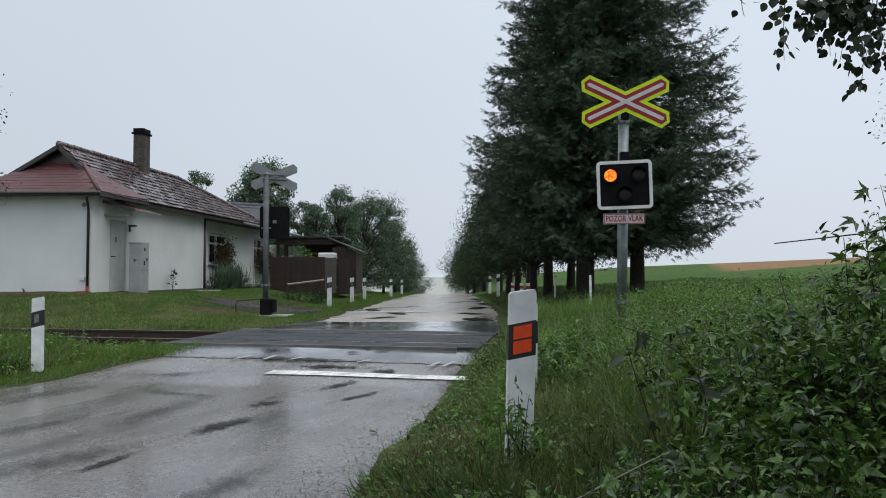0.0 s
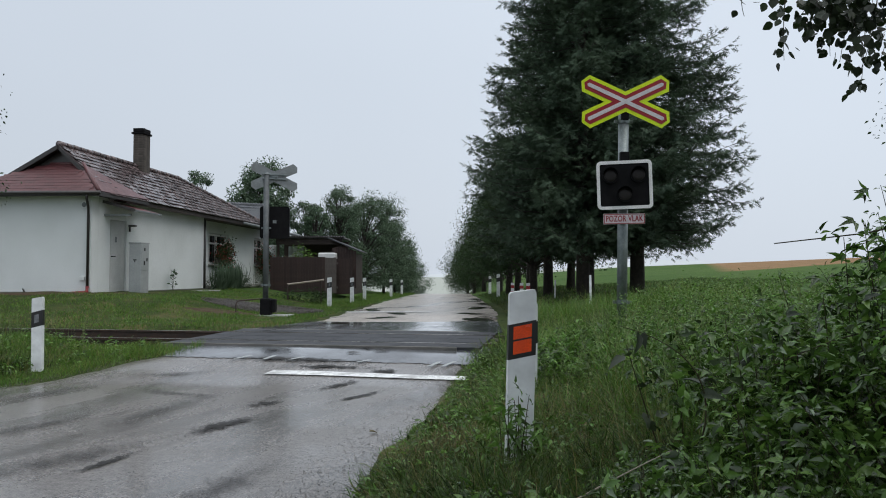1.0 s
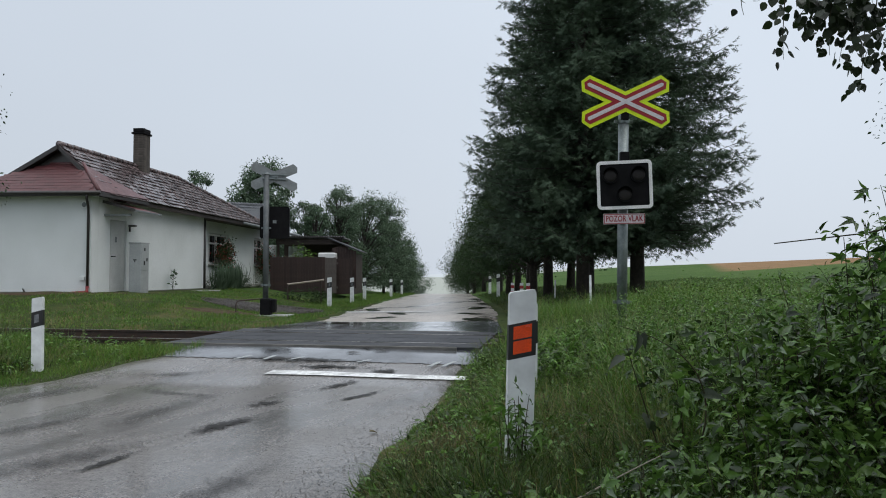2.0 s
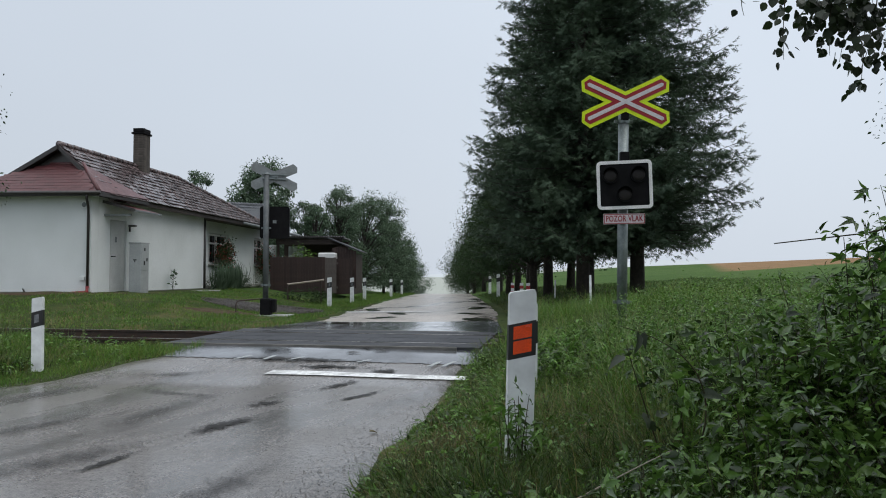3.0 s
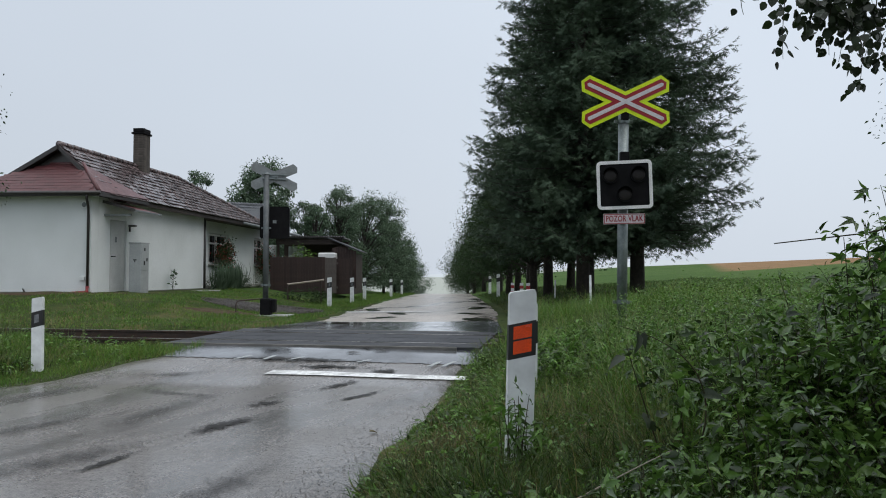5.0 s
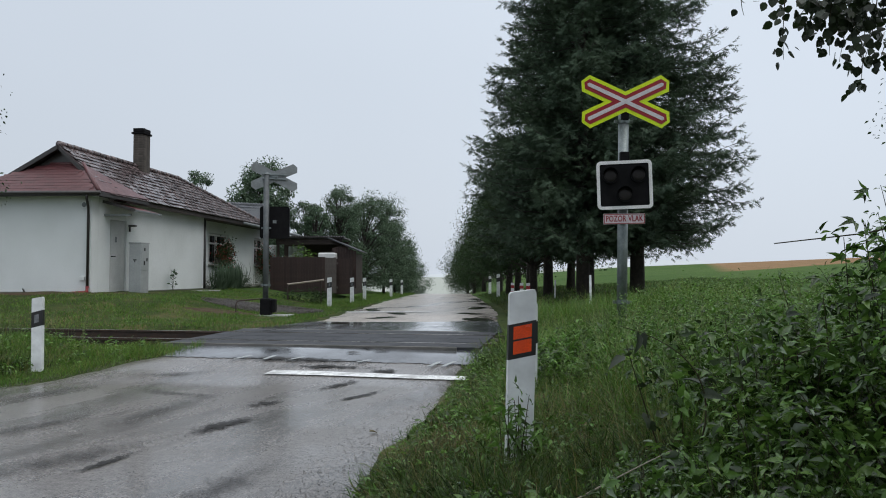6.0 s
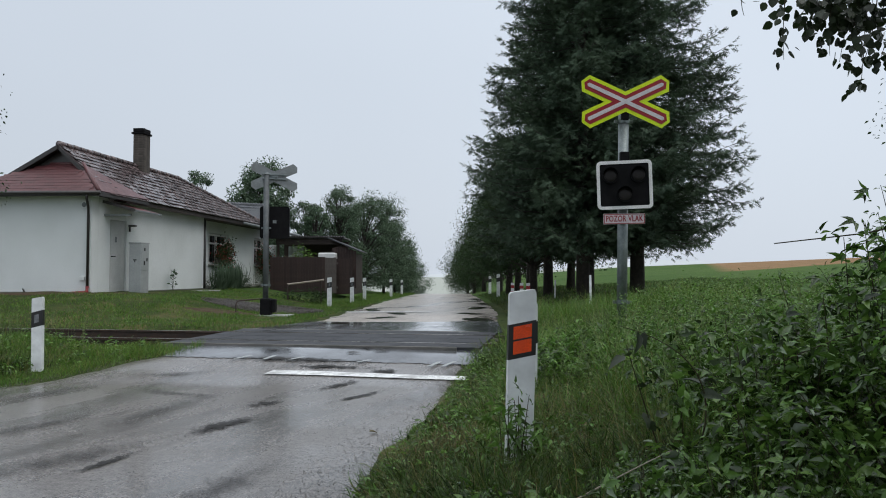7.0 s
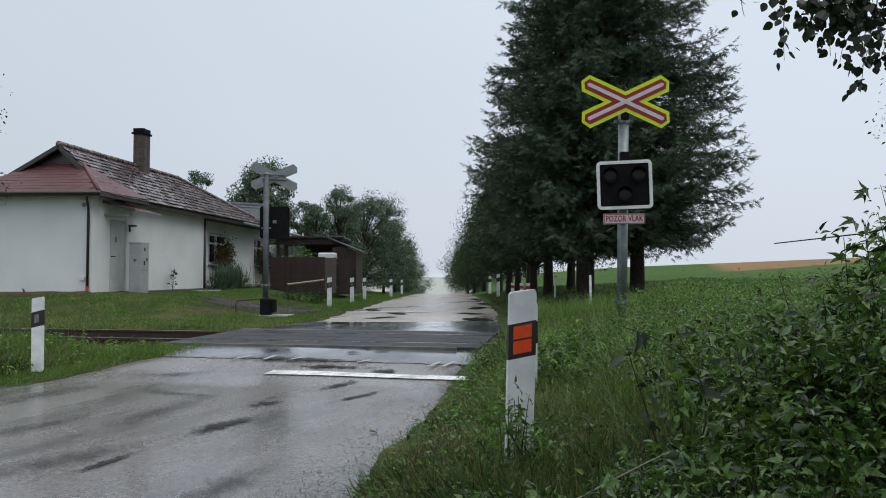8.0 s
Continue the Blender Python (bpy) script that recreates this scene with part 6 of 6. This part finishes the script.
def bramble(pts, r, seed, n, leaf, label, material="nearleaf"):
    g = np.random.default_rng(seed)
    o = Vector(pts[0])
    t = thing("bramble_shoot", pose(*o), label, "shoot", "arching shoots")
    a, b, c = [np.array(q) - np.array(o) for q in pts]
    q = np.linspace(0, 1, 12)[:, None]
    cur = (1 - q) ** 2 * a + 2 * q * (1 - q) * b + q ** 2 * c
    part("stem", tube(bmesh.new(), [tuple(k) for k in cur], r, 6, r * 0.4), M["twig"] if material != "drygrass" else M["palewood"], t, smooth=True)
    if n:
        q = g.uniform(0.15, 1, n)[:, None]
        p_ = (1 - q) ** 2 * a + 2 * q * (1 - q) * b + q ** 2 * c + g.normal(size=(n, 3)) * 0.015
        ln_ = g.uniform(0.6, 1.2, n) * leaf
        v, tr = stamp(LEAF_OVAL, LEAF_OVAL_T, p_, g.normal(size=(n, 3)) + (0, 0, -0.3), g.normal(size=(n, 3)) * 0.6 + (0, -0.4, 1), ln_, ln_ * 0.62)
        part("foliage", tri_mesh("foliage", v, tr, M[material]), None, t)
    return t


bramble([(2.5, 3.0, 0.95), (2.0, 2.95, 1.2), (1.35, 2.9, 0.9)], 0.006, 401, 16, 0.06, "dark arching bramble shoot with toothed leaves")
bramble([(1.05, 2.9, 0.6), (1.15, 2.9, 0.95), (0.72, 2.9, 1.06)], 0.004, 402, 7, 0.085, "slender shoot with a few large dark leaves", "hangleaf")
bramble([(0.95, 3.0, 0.4), (0.82, 3.0, 0.8), (0.76, 2.95, 0.98)], 0.004, 403, 6, 0.08, "slender shoot with a few large dark leaves", "hangleaf")
bramble([(0.42, 2.6, 0.42), (0.62, 2.6, 0.53), (0.85, 2.65, 0.62)], 0.004, 404, 0, 0.05, "pale dry fallen stalk", "drygrass")
bramble([(2.3, 2.6, 0.9), (1.9, 2.6, 1.05), (1.5, 2.7, 0.7)], 0.005, 405, 14, 0.06, "dark arching bramble shoot with toothed leaves")
for k_, (x_, y_, h_) in enumerate(((1.62, 3.0, 0.75), (1.85, 2.9, 0.9), (1.3, 3.1, 0.6), (2.05, 3.6, 0.95), (1.45, 3.6, 0.65), (2.5, 3.4, 1.3), (2.15, 2.7, 1.0), (1.1, 3.3, 0.5))):
    z_ = float(land(x_, y_))
    bramble([(x_, y_, z_ - 0.05), (x_ + 0.03, y_, z_ + h_ * 0.6), (x_ - 0.04, y_ - 0.05, z_ + h_ + 0.12)], 0.005, 410 + k_, 34, 0.062, "tall nettle stem with large toothed leaves", "weed" if k_ % 2 else "nearleaf")


# ---------------------------------------------------------------- water and grit on the road
def film_material(name, rough, spec, lo, hi, scale, full=1.0, grain=0.0):
    """Standing water: a dark glossy film that thins out unevenly to its rim."""
    m = bpy.data.materials.new(name)
    m.use_nodes = True
    n, l = m.node_tree.nodes, m.node_tree.links
    b = n["Principled BSDF"]
    b.inputs["Base Color"].default_value = (0.026, 0.025, 0.024, 1)
    b.inputs["Roughness"].default_value = rough
    b.inputs["Specular IOR Level"].default_value = spec
    co = n.new("ShaderNodeTexCoord")
    ln = n.new("ShaderNodeVectorMath")
    ln.operation = 'LENGTH'
    l.new(co.outputs["UV"], ln.inputs[0])
    n1 = n.new("ShaderNodeTexNoise")
    n1.inputs["Scale"].default_value = scale
    n1.inputs["Detail"].default_value = 8
    n1.inputs["Roughness"].default_value = 0.65
    geo = n.new("ShaderNodeNewGeometry")
    l.new(geo.outputs["Position"], n1.inputs["Vector"])
    n2 = n.new("ShaderNodeTexNoise")
    n2.inputs["Scale"].default_value = 55
    n2.inputs["Detail"].default_value = 3
    l.new(geo.outputs["Position"], n2.inputs["Vector"])
    grit = n.new("ShaderNodeMath")
    grit.operation = 'MULTIPLY_ADD'
    grit.inputs[1].default_value = grain
    l.new(n2.outputs[0], grit.inputs[0])
    l.new(ln.outputs["Value"], grit.inputs[2])
    ad = n.new("ShaderNodeMath")
    ad.operation = 'MULTIPLY_ADD'
    ad.inputs[1].default_value = 1.5
    l.new(n1.outputs[0], ad.inputs[0])
    l.new(grit.outputs[0], ad.inputs[2])
    mr = n.new("ShaderNodeMapRange")
    mr.inputs[1].default_value, mr.inputs[2].default_value = hi, lo
    mr.inputs[4].default_value = full
    l.new(ad.outputs[0], mr.inputs[0])
    tr = n.new("ShaderNodeBsdfTransparent")
    ms = n.new("ShaderNodeMixShader")
    l.new(mr.outputs[0], ms.inputs[0])
    l.new(tr.outputs[0], ms.inputs[1])
    l.new(b.outputs[0], ms.inputs[2])
    l.new(ms.outputs[0], n["Material Output"].inputs[0])
    rp = n.new("ShaderNodeTexNoise")
    rp.inputs["Scale"].default_value = 30
    l.new(geo.outputs["Position"], rp.inputs["Vector"])
    bp = n.new("ShaderNodeBump")
    bp.inputs["Strength"].default_value = 0.1
    bp.inputs["Distance"].default_value = 0.01
    l.new(rp.outputs[0], bp.inputs["Height"])
    l.new(bp.outputs[0], b.inputs["Normal"])
    return m


M["film"] = film_material("water_film", 0.1, 0.5, 1.12, 1.22, 1.7)
M["damp"] = film_material("damp_patch", 0.6, 0.12, 1.5, 1.8, 10.0, 0.95, grain=1.1)
M["damp_faint"] = film_material("damp_stain", 0.45, 0.3, 1.3, 2.0, 5.0, 0.62, grain=1.3)


def puddle(x, y, rx, ry, rot, seed, lift=0.006):
    bm = bmesh.new()
    uv = bm.loops.layers.uv.new("uv")
    c, q = math.cos(radians(rot)), math.sin(radians(rot))

    def vert(u, v):
        xx, yy = x + c * u * rx - q * v * ry, y + q * u * rx + c * v * ry
        return bm.verts.new((xx, yy, surf(xx, yy) + lift + 0.006 * math.sin(xx * 2.1 + yy * 1.3) * math.sin(yy * 0.9))), (u, v)

    grid_ = [[vert((i / 5 - 1) * 1.0, (j / 5 - 1) * 1.0) for j in range(11)] for i in range(11)]
    for i in range(10):
        for j in range(10):
            q4 = [grid_[i][j], grid_[i + 1][j], grid_[i + 1][j + 1], grid_[i][j + 1]]
            f = bm.faces.new([k[0] for k in q4])
            for lp, k in zip(f.loops, q4):
                lp[uv].uv = k[1]
    ob = new("puddle", finish(bm, "puddle", M["film"]))
    return tagged(ob, "shallow dark rain puddle on the asphalt", "puddle", "rain puddles", "structure")


PUDDLES = [
           (0.85, 16.6, 0.7, 1.5, 15), (0.75, 19.4, 0.6, 1.1, 20), (-1.45, 17.6, 0.6, 1.3, -20), (-2.2, 21.6, 0.5, 2.2, 10), (1.15, 23.0, 0.6, 2.2, -8),
           (1.5, 27, 0.5, 3.0, 0), (-2.1, 15.0, 0.9, 0.6, 0), (-1.2, 19.2, 0.5, 1.0, 20), (1.55, 34, 0.5, 3, 0)]


def stroke(pts, width, kind, lift=0.008):
    """A damp streak along a bent line, widest in its middle."""
    bm = bmesh.new()
    uv = bm.loops.layers.uv.new("uv")
    q = [Vector((*p, 0)) for p in pts]
    seg = [(b - a).length for a, b in zip(q, q[1:])]
    total, n, rows_ = sum(seg), 24, []
    for i in range(n + 1):
        s_, k = total * i / n, 0
        while k < len(seg) - 1 and s_ > seg[k]:
            s_ -= seg[k]
            k += 1
        c = q[k].lerp(q[k + 1], s_ / seg[k])
        d = (q[k + 1] - q[k]).normalized()
        side = Vector((-d.y, d.x, 0))
        row = []
        for j in range(5):
            p = c + side * width * (j / 2 - 1)
            z = surf(p.x, p.y) + lift + 0.006 * math.sin(p.x * 2.1 + p.y * 1.3) * math.sin(p.y * 0.9)
            row.append((bm.verts.new((p.x, p.y, z)), (2 * i / n - 1, j / 2 - 1)))
        rows_.append(row)
    for a, b in zip(rows_, rows_[1:]):
        for j in range(4):
            q4 = [a[j], b[j], b[j + 1], a[j + 1]]
            f = bm.faces.new([k[0] for k in q4])
            for lp, k in zip(f.loops, q4):
                lp[uv].uv = k[1]
    ob = new("damp_streak", finish(bm, "damp_streak", M[kind]))
    return tagged(ob, "dark damp streak in the worn asphalt", "damp streak", "damp streaks", "structure")


STREAKS = [([(-2.2, 5.2), (-1.93, 5.82), (-1.77, 6.13), (-1.5, 6.47), (-1.4, 6.65)], 0.24, "damp"), ([(-1.95, 6.75), (-1.73, 7.0), (-1.52, 7.22)], 0.2, "damp"),
           ([(-2.55, 4.35), (-2.33, 4.65), (-2.26, 4.89), (-2.1, 5.35)], 0.09, "damp"), ([(-2.9, 5.4), (-2.67, 6.45), (-2.5, 7.1), (-2.25, 7.6)], 0.26, "damp_faint"),
           ([(-3.2, 4.1), (-2.64, 4.82), (-2.43, 5.17), (-2.0, 5.7)], 0.35, "damp_faint"), ([(-3.7, 8.3), (-2.99, 7.64), (-2.58, 7.5), (-1.9, 7.05)], 0.16, "damp_faint"),
           ([(-4.5, 6.3), (-4.26, 7.43), (-4.07, 7.98), (-3.4, 8.65)], 0.42, "damp_faint"), ([(-4.2, 8.7), (-3.29, 8.76), (-2.6, 9.1)], 0.16, "damp_faint"),
           ([(-1.5, 7.6), (-1.18, 8.1), (-0.85, 8.6)], 0.17, "damp"), ([(-1.3, 6.8), (-0.85, 7.43), (-0.5, 8.0)], 0.09, "damp"), ([(-1.05, 8.86), (-0.45, 8.98)], 0.2, "damp"),
           ([(-1.85, 9.02), (-1.2, 9.25)], 0.15, "damp"), ([(-2.5, 9.2), (-1.5, 9.13), (-0.3, 9.05)], 0.12, "damp"),
           ([(-3.8, 9.62), (-2.6, 9.5), (-1.53, 9.41), (-0.1, 9.24)], 0.17, "damp"), ([(-1.45, 9.82), (-1.05, 9.84)], 0.13, "damp"), ([(-1.3, 10.13), (-0.9, 10.13)], 0.13, "damp"),
           ([(-1.05, 9.94), (-0.65, 9.98)], 0.12, "damp"), ([(-0.05, 10.05), (0.3, 10.15)], 0.11, "damp"), ([(-2.6, 9.95), (-2.2, 10.0)], 0.1, "damp"),
           ([(-3.9, 5.0), (-3.3, 6.2), (-3.1, 7.1)], 0.3, "damp_faint"), ([(-1.7, 3.6), (-1.3, 4.3), (-1.1, 5.1)], 0.3, "damp_faint")]
for i, (pts_, wd_, kd_) in enumerate(STREAKS):
    stroke(pts_, wd_, kd_, (0.021 if pts_[0][1] > 9.3 else 0.0085) + 0.0007 * (i % 4))
# faded dashes cut across the seam
for (xa, ya), (xb, yb) in (((-2.79, 9.46), (-2.62, 9.62)), ((-2.4, 9.42), (-2.3, 9.6)), ((-2.06, 9.4), (-1.9, 9.54)), ((-1.14, 9.3), (-1.0, 9.42)), ((-0.21, 9.12), (-0.07, 9.32)), ((-0.03, 9.12), (0.12, 9.32))):
    strip("seam_dash", ((xa, ya), (xa + 0.06, ya), (xb, yb), (xb + 0.06, yb)), 0.024, M["cabinet"], "faded pale dash across the asphalt seam", n=3, category="road marking")

for i, (x, y, rx, ry, rot) in enumerate(PUDDLES):
    puddle(x, y, rx, ry, rot, 300 + i, 0.02 if 9.1 < y < 15.9 else 0.007)

g = np.random.default_rng(9)
n = 9000
py_ = 2.2 + 7.3 * g.random(n) ** 1.4
px_ = road_r(py_) + 0.12 - np.abs(g.normal(0, 0.4, n))
n3 = 1500
py_ = np.concatenate([py_, g.uniform(6.5, 9.6, n3)])
px_ = np.concatenate([px_, road_l(py_[-n3:]) + np.abs(g.normal(0, 0.22, n3)) - 0.06])
n2 = 350
py_ = np.concatenate([py_, g.uniform(2.5, 9, n2)])
px_ = np.concatenate([px_, g.uniform(-4.5, 0.2, n2)])
k = (px_ < road_r(py_) + 0.14)
px_, py_ = px_[k], py_[k]
n = len(px_)
v_, t_ = stamp(tv_, tt_, np.stack([px_, py_, road_z(py_) + 0.006], -1), g.normal(size=(n, 3)), g.normal(size=(n, 3)), g.uniform(0.002, 0.009, n), g.uniform(0.002, 0.009, n))
tagged(new("loose_gravel", tri_mesh("loose_gravel", v_, t_, M["pebble"])), "loose gravel scattered along the road edge", "gravel", kind="stuff")

leaf_bm = bmesh.new()
lv_ = [leaf_bm.verts.new((x * 0.045, y * 0.075, 0.012 + z * 0.12)) for x, y, z in LEAF_OVAL]
for q_ in LEAF_OVAL_T:
    leaf_bm.faces.new([lv_[k] for k in q_])
fallen = tagged(new("fallen_leaf", finish(leaf_bm, "fallen_leaf", M["drygrass"])), "yellowed fallen leaf lying on the wet asphalt", "leaf")
fallen.matrix_basis = pose(-0.59, 5.7, 0.004, 0, 0, -60)

# far ridge, its mist painted as an even pale glow
bm = bmesh.new()
prev = None
gg = random.Random(3)
for i in range(121):
    x = -2600 + i * 45
    h = 14 + 10 * math.sin(i * 0.19) + 6 * math.sin(i * 0.53 + 1) + gg.uniform(-2, 2) + (26 if x > 300 else 0) * min(1, max(0, (x - 300) / 500))
    a, b = bm.verts.new((x, 2400, -12)), bm.verts.new((x, 2400 + gg.uniform(0, 5), h))
    if prev:
        bm.faces.new((prev[0], a, b, prev[1]))
    prev = (a, b)
mm = bpy.data.materials.new("ridge_haze_glow")
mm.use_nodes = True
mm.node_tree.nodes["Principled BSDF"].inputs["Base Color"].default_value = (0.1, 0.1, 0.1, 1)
# blue-grey emission stands in for haze over the hills
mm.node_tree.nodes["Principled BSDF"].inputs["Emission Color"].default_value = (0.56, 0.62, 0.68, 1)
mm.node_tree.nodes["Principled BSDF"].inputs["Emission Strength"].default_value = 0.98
tagged(new("backdrop", finish(bm, "backdrop", mm)), "far hills with their haze painted as a pale glow", "backdrop", kind="structure")


def motions():
    # the two upper lamps turn their lit face to the road in turn, then both stay dark
    def rows(lamp, states):
        base = lamp.matrix_basis.copy()
        out, prev = [], None
        for t, lit in states:
            if prev is not None and lit != prev:
                for k, f in ((2, 1 / 3), (1, 2 / 3)):
                    out.append((t - k / 30, base @ pose(0, 0, 0, 0, 0, 180 * (prev + (lit - prev) * f))))
            out.append((t, base @ pose(0, 0, 0, 0, 0, 180 * lit)))
            prev = lit
        return out

    walk(SIG_LAMPS[0], rows(SIG_LAMPS[0], [(0, 1), (0.2, 1), (0.3, 0), (0.7, 0), (0.8, 1), (0.9, 0), (8.0, 0)]))
    walk(SIG_LAMPS[1], rows(SIG_LAMPS[1], [(0, 0), (0.2, 0), (0.3, 1), (0.7, 1), (0.8, 0), (8.0, 0)]))
    # the branch sways a little in the breeze
    base = branch.matrix_basis.copy()
    sway = [(0, 0.5, 0.3), (0.5, 0.5, 0.4), (1.0, 0.5, 0.6), (1.5, -0.2, -0.3), (2.2, 0.1, 0.0), (3.0, 0.2, 0.1), (3.5, -0.4, 0.0), (4.0, -0.6, -0.3), (4.5, -0.5, -0.3),
            (5.2, -0.1, 0.1), (6.0, 0.1, 0.0), (6.5, 0.0, 0.0), (7.0, 0.2, 0.0), (7.5, 0.4, 0.0), (8.0, 0.5, 0.1)]
    walk(branch, [(t, base @ pose(0, 0, 0, b * 0.5, -a, 0)) for t, a, b in sway])


motions()
